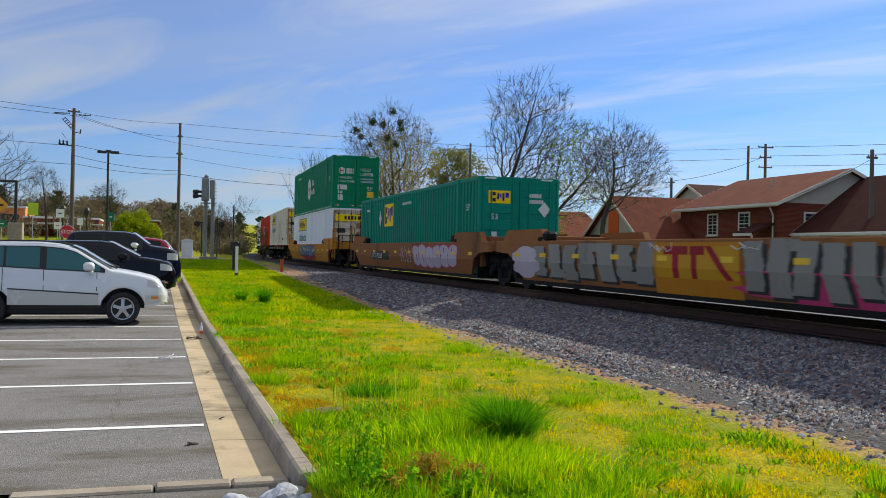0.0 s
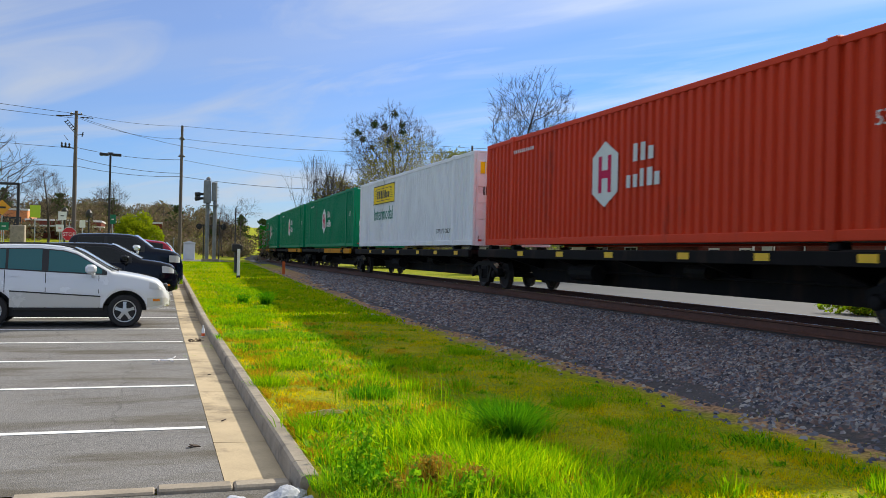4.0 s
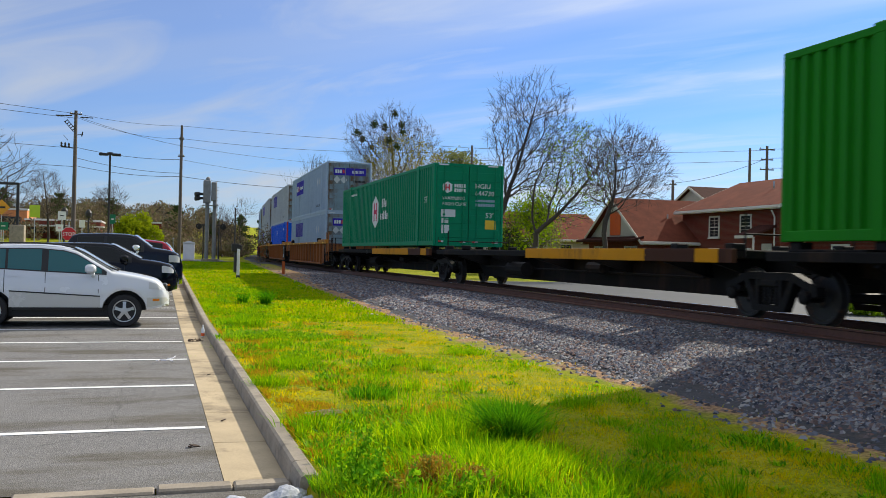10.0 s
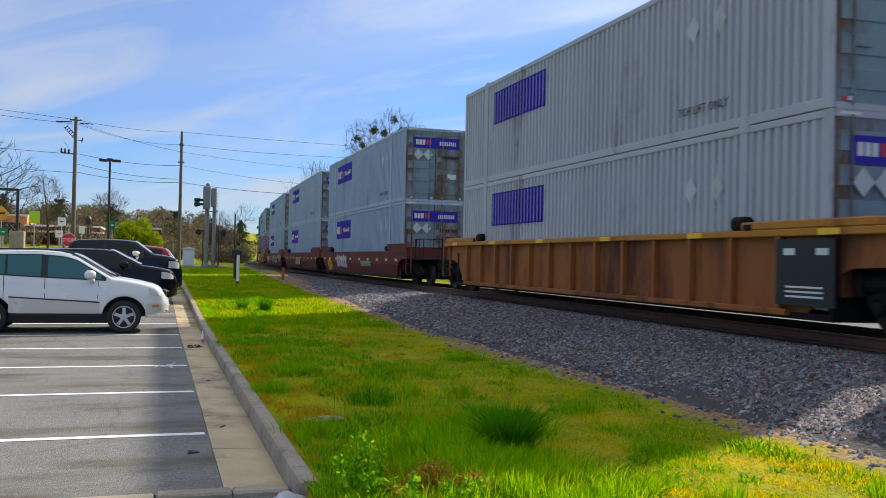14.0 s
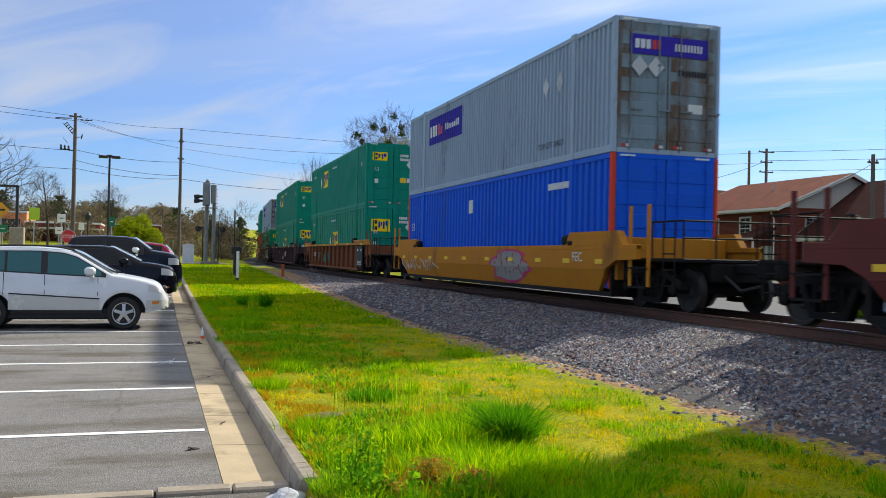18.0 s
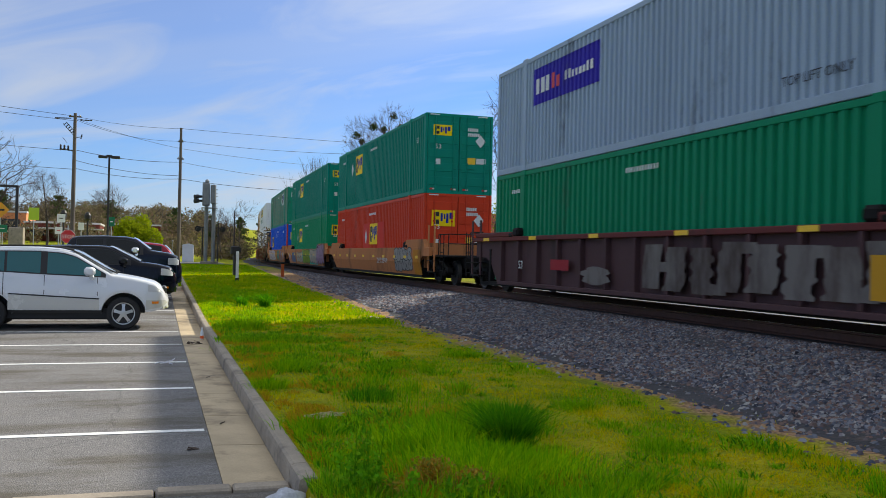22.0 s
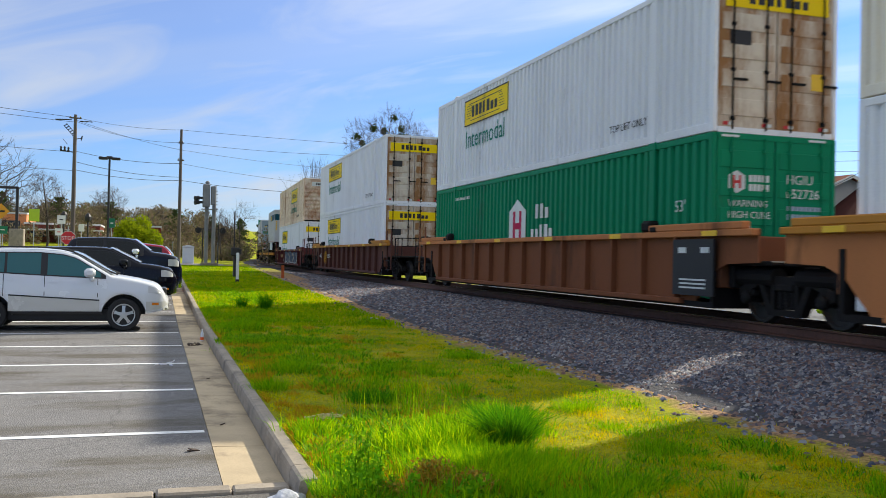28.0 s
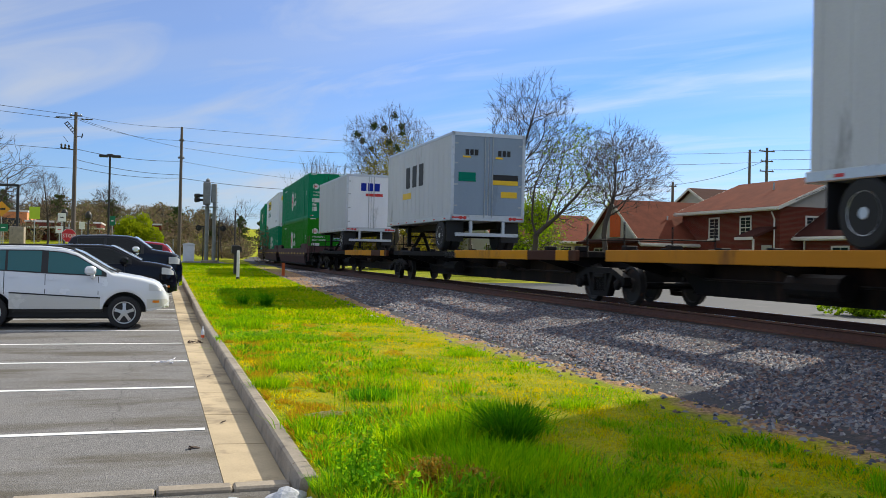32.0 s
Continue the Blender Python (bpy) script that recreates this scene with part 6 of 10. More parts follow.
# orange three-unit well car with pale grey boxes
ORANGE = "rusty orange well car unit with upright ribs"
GREYBOX = "pale grey container with a violet sign panel, stacked two high"
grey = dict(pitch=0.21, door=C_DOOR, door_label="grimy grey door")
well_car(mid(250.1), W_RUST, ORANGE, chord=W_ORANGE2, plates=False, rear=False, trucks=(True, False))
container(mid(250.1), LOW, C_GREY, "parcel", GREYBOX, faded=True, **grey)
container(mid(250.1), HIGH, C_GREY, "parcel", GREYBOX, **grey)
well_car(mid(269.6), W_RUST, ORANGE, chord=W_ORANGE2, front=False, rear=False, trucks=(True, False))
container(mid(269.6), LOW, C_BLUE, "blue", "royal blue container with red corner posts, in an orange well car", post=C_RED, pitch=0.30)
container(mid(269.6), HIGH, C_GREY2, "parcel", GREYBOX, faded=True, **grey)
well_car(mid(289.2), W_RUST, ORANGE, chord=W_ORANGE2, front=False)
container(mid(289.2), LOW, C_GREY2, "parcel", GREYBOX, faded=True, **grey)
container(mid(289.2), HIGH, C_GREY2, "parcel", GREYBOX, faded=True, **grey)

# brown three-unit well car
BROWNW = "maroon-brown smooth-sided well car unit with scrawled graffiti"
well_car(mid(312.7), W_MAROON, BROWNW, ribbed=False, rear=False, trucks=(True, False), art=graffiti([("bubbles", 4.4, 1.8, 0.45, 1.1, 5, S_LILAC, None, 216), ("bar", -1.4, -3.4, 0.62, 0.86, S_SILVER), ("blob", 6.4, 0.6, 0.7, 0.3, S_GOLD, 4)]))
container(mid(312.7), LOW, C_GREY, "parcel", GREYBOX, **grey)
container(mid(312.7), HIGH, C_GREY, "parcel", GREYBOX, **grey)
def dark_plate(w, x):
    bars_on(w, [(1.65, -1.05, 0.42, 1.05)], M_BLACK, x, "dark plate", "plate")
    bars_on(w, [(1.5, 0.8, 0.5, 0.96), (0.66, -0.05, 0.5, 0.96), (-0.2, -0.9, 0.5, 0.96)], S_SILVER, x + 0.005, "plain silver bars", "plate_bars")
well_car(mid(331.9), W_MAROON, "maroon smooth-sided well car unit with a dark plate", ribbed=False, front=False, rear=False, trucks=(True, False), art=dark_plate)
container(mid(331.9), LOW, C_GREY, "parcel", GREYBOX, **grey)
container(mid(331.9), HIGH, C_GREY, "parcel", GREYBOX, **grey)
well_car(mid(351.6), W_MAROON, BROWNW, ribbed=False, front=False, number="DTTX 723166", tag=(5.12, 0.60), art=graffiti([
    ("scrawl", 7.6, 5.4, 0.40, 1.15, 26, S_WHITE, 21), ("scrawl", 1.5, -2.2, 0.40, 1.15, 40, S_WHITE, 22), ("scrawl", -2.6, -4.2, 0.40, 1.1, 22, S_WHITE, 23), ("scrawl", -5.0, -7.2, 0.5, 1.15, 30, S_WHITE, 24)]))
container(mid(351.6), LOW, C_GREY, "parcel", GREYBOX, **grey)
container(mid(351.6), HIGH, C_GREY, "parcel", GREYBOX, **grey)

# single well cars
well_car(mid(375.25), W_GOLD, "dirty golden well car with a pink tag and scrawls", ribbed=False, number="FEC", tag=(-6.6, 0.92), art=graffiti([
    ("blob", -2.75, 0.76, 1.45, 0.45, S_PINK, 31), ("blob", -2.75, 0.76, 1.3, 0.38, S_SILVER, 32), ("scrawl", -1.7, -3.8, 0.5, 1.1, 26, S_RED, 33), ("scrawl", 8.2, 3.6, 0.42, 0.9, 60, S_WHITE, 34)]))
container(mid(375.25), LOW, C_BLUE, "blue", "royal blue container with red corner posts, in a golden well car", post=C_RED, pitch=0.30)
container(mid(375.25), HIGH, C_GREY, "parcel", GREYBOX, **grey)
SQ = "bluish-green container with a yellow square sign, stacked two high"
well_car(mid(398.8), W_BROWN, "dark brown ribbed well car with teal tags", chord=W_ORANGE2, number="638757", tag=(5.4, 0.85), art=graffiti([("scrawl", 3.8, 3.2, 0.5, 1.2, 16, S_SILVER, 41), ("scrawl", 1.9, 1.0, 0.5, 1.2, 26, S_TEAL, 42), ("scrawl", 0.6, -0.2, 0.5, 1.2, 18, S_TEAL, 43)], lean=False))
container(mid(398.8), LOW, C_GREEN2, "square", "bluish-green panelled container with upright seams, in a well car", rib=C_GREEN, sq=(0.16, 0.92), low=True)
container(mid(398.8), HIGH, C_GREEN2, "square", SQ, pitch=0.24, sq=(3.55, 1.55))
well_car(mid(422.2), W_GREY, "grimy grey-brown ribbed well car marked 53", plates=False, number="53", tag=(7.5, 0.60), art=graffiti([("scrawl", -0.43, -1.2, 0.55, 0.85, 12, S_WHITE, 44), ("scrawl", -1.9, -3.1, 0.7, 1.2, 26, S_WHITE, 45), ("bar", 2.8, 2.0, 1.0, 1.1, S_SKY)], lean=False))
container(mid(422.2), LOW, C_GREEN2, "square", "bluish-green panelled container with upright seams, in a well car", rib=C_GREEN, sq=(0.14, 0.90), low=True)
container(mid(422.2), HIGH, C_GREEN2, "square", SQ, pitch=0.24, sq=(3.53, 1.55))
well_car(mid(445.5), W_GREY, "grey-brown ribbed well car covered in faded graffiti", chord=W_MAROON, number="53", tag=(5.9, 0.70), art=graffiti([
    ("bar", 3.9, 2.9, 0.7, 0.95, S_RED), ("blob", 1.6, 0.62, 0.7, 0.2, S_FADED, 52), ("blocks", -0.3, -7.7, 0.40, 1.25, 9, S_FADED, None, 220), ("bar", -6.2, -6.8, 0.5, 1.1, S_GOLD)], lean=False))
container(mid(445.5), LOW, C_GREEN, "square", "deep green corrugated container with white placards, in a well car", pitch=0.26, sq=(6.2, 0.2))
container(mid(445.5), HIGH, C_GREY, "parcel", GREYBOX, **grey)

# brown three-unit well car with big tags
TAGGED = "orange-brown smooth-sided well car unit covered in graffiti"
well_car(mid(468.9), W_ORANGE, TAGGED, ribbed=False, rear=False, trucks=(True, False), number="DTTX 727419", tag=(-1.8, 0.66), art=graffiti([
    ("bubbles", -4.75, -7.3, 0.36, 0.86, 5, S_SILVER, S_BLACK, 224), ("bubbles", -4.7, -7.2, 0.74, 1.24, 5, S_SILVER, S_BLACK, 225), ("bar", -7.45, -8.4, 0.3, 1.2, W_GOLD)]))
container(mid(468.9), LOW, C_RED, "square", "orange-red container with a yellow square sign, in a graffitied well car", pitch=0.26, sq=(0.54, 1.10), low=True, flash=True)
container(mid(468.9), HIGH, C_GREEN2, "square", "bluish-green container with a yellow square sign, stacked on a red one", pitch=0.24, sq=(3.83, 1.55))
well_car(mid(488.4), W_ORANGE, TAGGED, ribbed=False, front=False, rear=False, trucks=(True, False), art=graffiti([
    ("bar", 6.05, 4.05, 0.40, 1.05, S_SKY), ("bar", 0.5, -0.3, 0.36, 1.20, S_AQUA), ("bar", -2.6, -5.9, 0.34, 1.24, S_AQUA), ("bubbles", 3.4, 0.45, 0.36, 1.10, 6, S_BEIGE, S_BLACK, 230), ("bubbles", 0.3, -2.9, 0.74, 1.22, 4, S_LIME, S_BLACK, 231), ("bubbles", 0.2, -2.9, 0.34, 0.86, 5, S_LIME, S_BLACK, 232),
    ("bubbles", -3.0, -5.65, 0.36, 1.24, 3, S_BEIGE, S_BLACK, 236), ("bubbles", -5.7, -8.45, 0.36, 1.50, 4, S_MAUVE, S_BLACK, 238), ("scrawl", 7.6, 6.6, 0.4, 1.0, 16, S_LILAC, 77)]))
container(mid(488.4), LOW, C_GREEN3, "square", "green container with a yellow square sign, in a graffitied well car", pitch=0.26, sq=(3.6, 1.40), low=True)
container(mid(488.4), HIGH, C_GREEN2, "square", SQ, pitch=0.24, sq=(3.55, 1.55))
well_car(mid(507.85), W_ORANGE, TAGGED, ribbed=False, front=False, number="DTTX 727419", tag=(5.6, 0.72), art=graffiti([
    ("bar", 1.0, -0.6, 0.36, 1.0, S_GOLD), ("blocks", 6.4, 0.0, 0.36, 1.20, 6, S_LILAC, S_BROWN, 240), ("bubbles", -1.9, -2.65, 0.36, 1.20, 1, S_TEAL, None, 241), ("bubbles", -2.95, -3.75, 0.30, 1.22, 1, S_TEAL, None, 243), ("bubbles", -4.75, -5.75, 0.32, 1.20, 1, S_MAUVE, S_BLACK, 242), ("scrawl", -6.4, -8.1, 0.45, 1.15, 30, S_LILAC, 83), ("scrawl", -4.2, -4.7, 0.6, 1.1, 10, S_VIOLET, 84)]))
container(mid(507.85), LOW, C_BLUE, "blue", "royal blue container with yellow square sign and red corner posts", post=C_RED, pitch=0.30, square=True)
container(mid(507.85), HIGH, C_RIBG, "square", "faded green container with pale upright ribs, stacked on a blue one", rib=C_RIBTAN, pale=True, sq=(-3.46, 1.65))

# brown ribbed three-unit car with white boxes
RIBW = "rust-brown ribbed well car unit"
well_car(mid(531.5), W_BROWN, RIBW, rear=False, trucks=(True, False), plates=False)
container(mid(531.5), LOW, C_WHITE, "sail", "white container with dark blue panels and a navy door end", pitch=0.40, door=C_NAVY, door_label="navy blue door")
container(mid(531.5), HIGH, C_WHITE, "yellow", "white container with a ribbed nose wall, stacked two high", pitch=0.26, nose=True)
well_car(mid(551.1), W_ORANGE, RIBW, chord=W_ORANGE2, front=False, rear=False, trucks=(True, False), number="125", tag=(-7.2, 0.6))
container(mid(551.1), LOW, C_WHITE, "yellow", "white container with a yellow sign, in a rust-brown well car", pitch=0.26, shift=-6.95)
container(mid(551.1), HIGH, C_CREAM, "yellow", "rust-stained off-white container, stacked on a white one", pitch=0.26, rust=True, door=C_DOORW, bar=M_STEEL)
well_car(mid(570.65), W_BROWN, RIBW, chord=W_ORANGE, front=False)
container(mid(570.65), LOW, C_GREEN, "hub", "deep green container with a hexagon emblem, under a white one", number=("HGIU", "652726"))
container(mid(570.65), HIGH, C_WHITE, "yellow", "white container with rusty doors and a yellow sign", pitch=0.26, door=C_DOORW, bar=M_STEEL, door_label="rust-stained white door")
well_car(mid(594.2), W_DARKRUST, "dark brown ribbed well car with orange chord", chord=W_ORANGE2, number="659971", tag=(4.2, 0.85), plates=False, art=graffiti([("scrawl", 6.65, 5.9, 0.85, 1.1, 12, S_WHITE, 90), ("scrawl", 5.2, 4.5, 0.5, 1.25, 22, S_GOLD, 91)], lean=False))
container(mid(594.2), LOW, C_WHITE, "yellow", "white container with a yellow sign, in a brown well car", pitch=0.26, bar=M_STEEL, door=C_DOORW)
container(mid(594.2), HIGH, C_WHITE, "yellow", "white container with rusty doors, stacked two high", pitch=0.26, door=C_DOORW, bar=M_STEEL, door_label="rust-stained white door")
well_car(mid(617.6), W_MAROON, "maroon ribbed well car with tall white graffiti", chord=W_MAROON, number="53", tag=(7.55, 0.58), size=0.62, ink=S_OCHRE, plates=False, top=1.36, art=graffiti([
    ("bar", 4.35, 4.18, 0.76, 1.0, S_OCHRE), ("bar", 4.08, 3.95, 0.76, 1.0, S_OCHRE), ("bar", 3.86, 3.70, 0.76, 1.0, S_OCHRE), ("bar", 3.62, 3.52, 0.76, 1.0, S_OCHRE), ("bar", 3.44, 3.28, 0.76, 1.0, S_OCHRE), ("bar", 3.20, 3.04, 0.76, 1.0, S_OCHRE), ("bar", 2.6, 1.75, 0.60, 0.66, S_SILVER), ("bar", 2.6, 1.85, 0.48, 0.54, S_SILVER), ("blob", -0.6, 0.78, 1.9, 0.34, S_GOLD, 95), ("blob", -4.6, 0.78, 1.9, 0.34, S_GOLD, 96), ("blocks", 1.5, -6.6, 0.38, 1.18, 9, C_NAVY, S_WHITE, 246)], lean=False))
container(mid(617.6), LOW, C_WHITE, "yellow", "white container with a large yellow sign, in a maroon well car", pitch=0.40, bar=M_STEEL, big=True)
container(mid(617.6), HIGH, C_TAN, "yellow", "rust-streaked cream container with a scorched nose wall", pitch=0.30, nose=True, tan=True, rust=True, big=True, shift=-6.0, door=C_SCORCH, door_label="rust-scorched cream nose wall")


def trailer(s, style, label):
    """A short highway trailer riding on a spine car: box, landing gear, axle, guard."""
    t = thing("highway_trailer", label, "trailer", group="trailers on the train")
    L, z0, z1, X = 8.5, 2.15, 5.05, 1.295
    h = L / 2
    grey = style != "nose"
    box = paint("trailer_white_paint", (0.52, 0.53, 0.55), amount=0.10)
    silver = paint("trailer_silver_paint", (0.27, 0.34, 0.43), amount=0.08)
    body = box
    part("box", Shape().box(-X, X, -h, h, z0, z1, c=0.10 if style == "nose" else 0.04), body, t)
    part("roof_rail", Shape().box(-X - 0.012, X + 0.012, -h - 0.01, h + 0.01, z1 - 0.12, z1 - 0.01, c=0.02), M_ALU, t)
    part("bottom_rail", Shape().box(-X - 0.012, X + 0.012, -h - 0.01, h + 0.01, z0 - 0.02, z0 + 0.16, c=0.02), M_ALU, t)
    rivet = Shape()
    for i in range(15):
        y = -h + 0.3 + i * (L - 0.6) / 14
        rivet.box(-X - 0.006, -X, y - 0.02, y + 0.02, z0 + 0.16, z1 - 0.12)
    part("panel_seams", rivet, body, t)
    refl = Shape()
    for i in range(7):
        y = -h + 0.5 + i * 1.2
        refl.box(-X - 0.017, -X - 0.012, y, y + 0.18, z0 + 0.03, z0 + 0.08)
    part("reflector", refl, M_RED, t)
    pale = Shape()
    for i in range(7):
        y = -h + 0.5 + i * 1.2
        pale.box(-X - 0.017, -X - 0.012, y + 0.18, y + 0.36, z0 + 0.03, z0 + 0.08)
    part("reflector", pale, C_MARK, t)
    front = -1 if style == "nose" else 1
    part("chassis", Shape().box(-0.55, -0.42, -h + 0.2, h - 0.2, z0 - 0.25, z0 - 0.02).box(0.42, 0.55, -h + 0.2, h - 0.2, z0 - 0.25, z0 - 0.02).box(-1.2, 1.2, *sorted((front * (h - 0.3), front * (h - 1.6))), z0 - 0.10, z0 - 0.02), M_STEEL, t)
    yl = front * (h - 1.9)
    lg = Shape()
    for x in (-0.85, 0.85):
        lg.box(x - 0.07, x + 0.07, yl - 0.07, yl + 0.07, 1.35, z0, c=0.01).box(x - 0.14, x + 0.14, yl - 0.14, yl + 0.14, 1.30, 1.35)
    lg.tube((-0.85, yl, 1.7), (0.85, yl, 1.7), 0.03, n=6)
    part("landing_gear", lg, M_STEEL, t)
    part("hitch", Shape().box(-0.5, 0.5, *sorted((front * (h - 0.5), front * (h - 1.3))), 1.9, z0 - 0.1, c=0.03).tube((-0.4, front * (h - 0.6), 1.1), (0, front * (h - 0.9), 1.9), 0.07, n=8).tube((0.4, front * (h - 0.6), 1.1), (0, front * (h - 0.9), 1.9), 0.07, n=8), M_STEEL, t)
    ya = -front * (h - 1.15)
    tyre = Shape().lathe([(-0.14, 0.30), (-0.14, 0.46), (-0.10, 0.505), (0.10, 0.505), (0.14, 0.46), (0.14, 0.30)], "x", 26)
    hub = Shape().lathe([(-0.15, 0.08), (-0.10, 0.12), (-0.05, 0.20), (-0.12, 0.27), (-0.145, 0.31), (-0.10, 0.31)], "x", 22)
    for x in (-1.15, -0.82, 0.82, 1.15):
        wv = part("wheel", tyre, M_RUBBER, t, at=pose(x, ya, 1.655, 0, 0, 0 if x < 0 else 180), smooth=True)
        part("hub", hub, M_ALU, wv, smooth=True)
    part("axle", Shape().tube((-1.1, ya, 1.655), (1.1, ya, 1.655), 0.07), M_STEEL, t)
    part("mud_flap", Shape().box(-1.28, -0.68, *sorted((-front * (h - 0.42), -front * (h - 0.44))), 1.45, z0), M_BLACK, t)
    part("mud_flap", Shape().box(0.68, 1.28, *sorted((-front * (h - 0.42), -front * (h - 0.44))), 1.45, z0), M_BLACK, t)
    def panel(name, mat, x0, x1, c0, c1, y=None, label="", d=0.012):
        y = -h if y is None else y
        return part(name, Shape().box(x0, x1, y - d, y - d + 0.006, c0, c1), mat, t, label)
    def side(name, mat, y0, y1, c0, c1, label="", d=0.010):
        return part(name, Shape().box(-X - d, -X - d + 0.006, min(y0, y1), max(y0, y1), c0, c1), mat, t, label)
    if style == "nose":
        teal = paint("dark_teal_stripe_paint", (0.008, 0.075, 0.115), amount=0.08)
        panel("stripe", teal, -X + 0.05, X - 0.05, z1 - 0.95, z1 - 0.42, label="dark teal stripe")
        side("stripe", teal, -h + 0.05, h - 3.6, z1 - 0.95, z1 - 0.42, "dark teal stripe")
        q, r = Shape(), Shape()
        for k in range(3):
            for a0, a1, c0, c1 in ((0.0, 0.22, 0.0, 1.0 if k != 1 else 0.85),):
                zs = [z1 - 0.89 + 0.40 * c for c in (c0, c1)]
                xs = [-0.42 + 0.32 * k + a for a in (a0, a1)]
                q.prism([(xs[0] + 0.12 * c0, zs[0]), (xs[1] + 0.12 * c0, zs[0]), (xs[1] + 0.12 * c1, zs[1]), (xs[0] + 0.12 * c1, zs[1])], -h - 0.024, -h - 0.016, "y")
                ys = [-h + 4.5 - 0.36 * k - a * 1.15 for a in (a0, a1)]
                r.prism([(ys[0] - 0.12 * c0, zs[0]), (ys[1] - 0.12 * c0, zs[0]), (ys[1] - 0.12 * c1, zs[1]), (ys[0] - 0.12 * c1, zs[1])], -X - 0.018, -X - 0.012, "x")
        part("stripe_sign", q, M_YEL, t, "slanted plain yellow figures")["kind"] = "stuff"
        part("stripe_sign", r, M_YEL, t, "slanted plain yellow figures")["kind"] = "stuff"
        for i in range(5):
            panel("number_bar", M_YEL, -X + 0.12, -X + 0.24, z1 - 1.16 - 0.17 * i, z1 - 1.04 - 0.17 * i)
        for k, (x, z) in enumerate(((-0.45, z0 + 0.65), (-0.10, z0 + 0.80), (0.05, z0 + 0.55))):
            part("placard", Shape().prism([(x - 0.22, z), (x, z + 0.22), (x + 0.22, z), (x, z - 0.22)], -h - 0.02 - 0.004 * k, -h - 0.014 - 0.004 * k, "y"), C_PLACARD, t, "pale diamond placard")
        for x, m in ((0.62, C_SIGNB), (0.80, M_RED)):
            part("air_coupling", Shape().lathe([(-h - 0.10, 0.05), (-h - 0.08, 0.09), (-h - 0.01, 0.09)], "y", 12, (x, 0, z0 + 0.45)), m, t)
        panel("placard", M_YEL, 0.95, 1.12, z0 + 0.2, z0 + 0.55)
        for y in (-2.6, -1.9, -1.2):
            d = Shape().prism([(y - 0.16, z0 + 0.62), (y, z0 + 0.86), (y + 0.16, z0 + 0.62), (y, z0 + 0.38)], -X - 0.012, -X - 0.007, "x")
            part("placard", d, C_MARK, t)
        part("side_skirt", Shape().box(-X + 0.01, -X + 0.03, -h + 2.4, h - 2.6, 1.40, z0), C_MARK, t, "white side skirt")
    else:
        for k, (xa, xb) in enumerate(((-X + 0.10, -0.015), (0.015, X - 0.10))):
            d = part("door", Shape().box(xa, xb, -h - 0.03, -h, z0 + 0.18, z1 - 0.12, c=0.01), silver if style == "doors" else C_WHITE, t, "grey rear door" if style == "doors" else "white rear door")
            q = Shape()
            for x in ((xb - 0.12,) if k == 0 else (xa + 0.12,)):
                q.tube((x, -h - 0.05, z0 + 0.1), (x, -h - 0.05, z1 - 0.1), 0.016, n=6)
            for z in (z0 + 0.45, z0 + 1.15, z0 + 1.85, z0 + 2.5):
                q.box(xa if k == 0 else xb - 0.12, xa + 0.12 if k == 0 else xb, -h - 0.042, -h - 0.03, z, z + 0.05)
            part("locking_bar", q, M_GALV, d)
        part("door_frame", Shape().box(-X, -X + 0.10, -h - 0.035, -h + 0.02, z0, z1).box(X - 0.10, X, -h - 0.035, -h + 0.02, z0, z1).box(-X, X, -h - 0.035, -h + 0.02, z0, z0 + 0.18).box(-X, X, -h - 0.035, -h + 0.02, z1 - 0.12, z1), M_ALU, t)
        panel("placard", M_RED, -X + 0.05, -X + 0.5, z0 + 0.06, z0 + 0.11, d=0.045)
        panel("placard", M_RED, X - 0.5, X - 0.05, z0 + 0.06, z0 + 0.11, d=0.045)
        part("bumper_guard", Shape().box(-1.1, 1.1, -h - 0.02, -h + 0.08, 1.62, 1.74, c=0.01).box(-0.62, -0.52, -h, -h + 0.08, 1.7, z0).box(0.52, 0.62, -h, -h + 0.08, 1.7, z0), M_ALU, t)
        for x in (-0.95, -0.8, 0.8, 0.95):
            part("tail_light", Shape().lathe([(-h - 0.055, 0.055), (-h - 0.03, 0.06)], "y", 10, (x, 0, z0 + 0.08)), M_RED, t)
        if style == "doors":
            for x in (-0.82, 0.32):
                for i in range(3):
                    panel("sign_bars", M_BLACK, x + 0.16 * i, x + 0.16 * i + 0.12, z1 - 0.75, z1 - 0.56, d=0.042)
                panel("sign_bars", M_YEL, x - 0.08, x + 0.18, z1 - 0.84, z1 - 0.78, d=0.042)
            panel("sign_panel", C_GSIGN, -1.05, -0.45, z1 - 1.62, z1 - 1.32, d=0.042)
            panel("sign_panel", M_BLACK, 0.12, 1.05, z1 - 1.55, z1 - 1.36, d=0.042)
            panel("sign_panel", M_YEL, 0.12, 1.05, z1 - 1.70, z1 - 1.55, d=0.042)
            panel("number_bar", M_YEL, 0.45, 1.02, z1 - 2.12, z1 - 1.92, d=0.042)
            for a in (0, 0.9, 1.8):
                side("sign_bars", M_BLACK if a != 9 else M_YEL, -1.0 + a, -0.45 + a, z1 - 1.55, z1 - 0.75)
            side("sign_bars", M_YEL, 0.6, 1.8, z1 - 1.95, z1 - 1.72)
        else:
            for x, m in ((-0.55, C_SIGNB), (-0.2, C_SIGNB), (0.15, C_SIGNB)):
                panel("sign_bars", m, x, x + 0.28, z1 - 0.85, z1 - 0.45, d=0.042)
            panel("sign_bars", M_RED, -0.3, 0.6, z1 - 1.12, z1 - 0.98, d=0.042)
    return riding(t, s, 0.0)


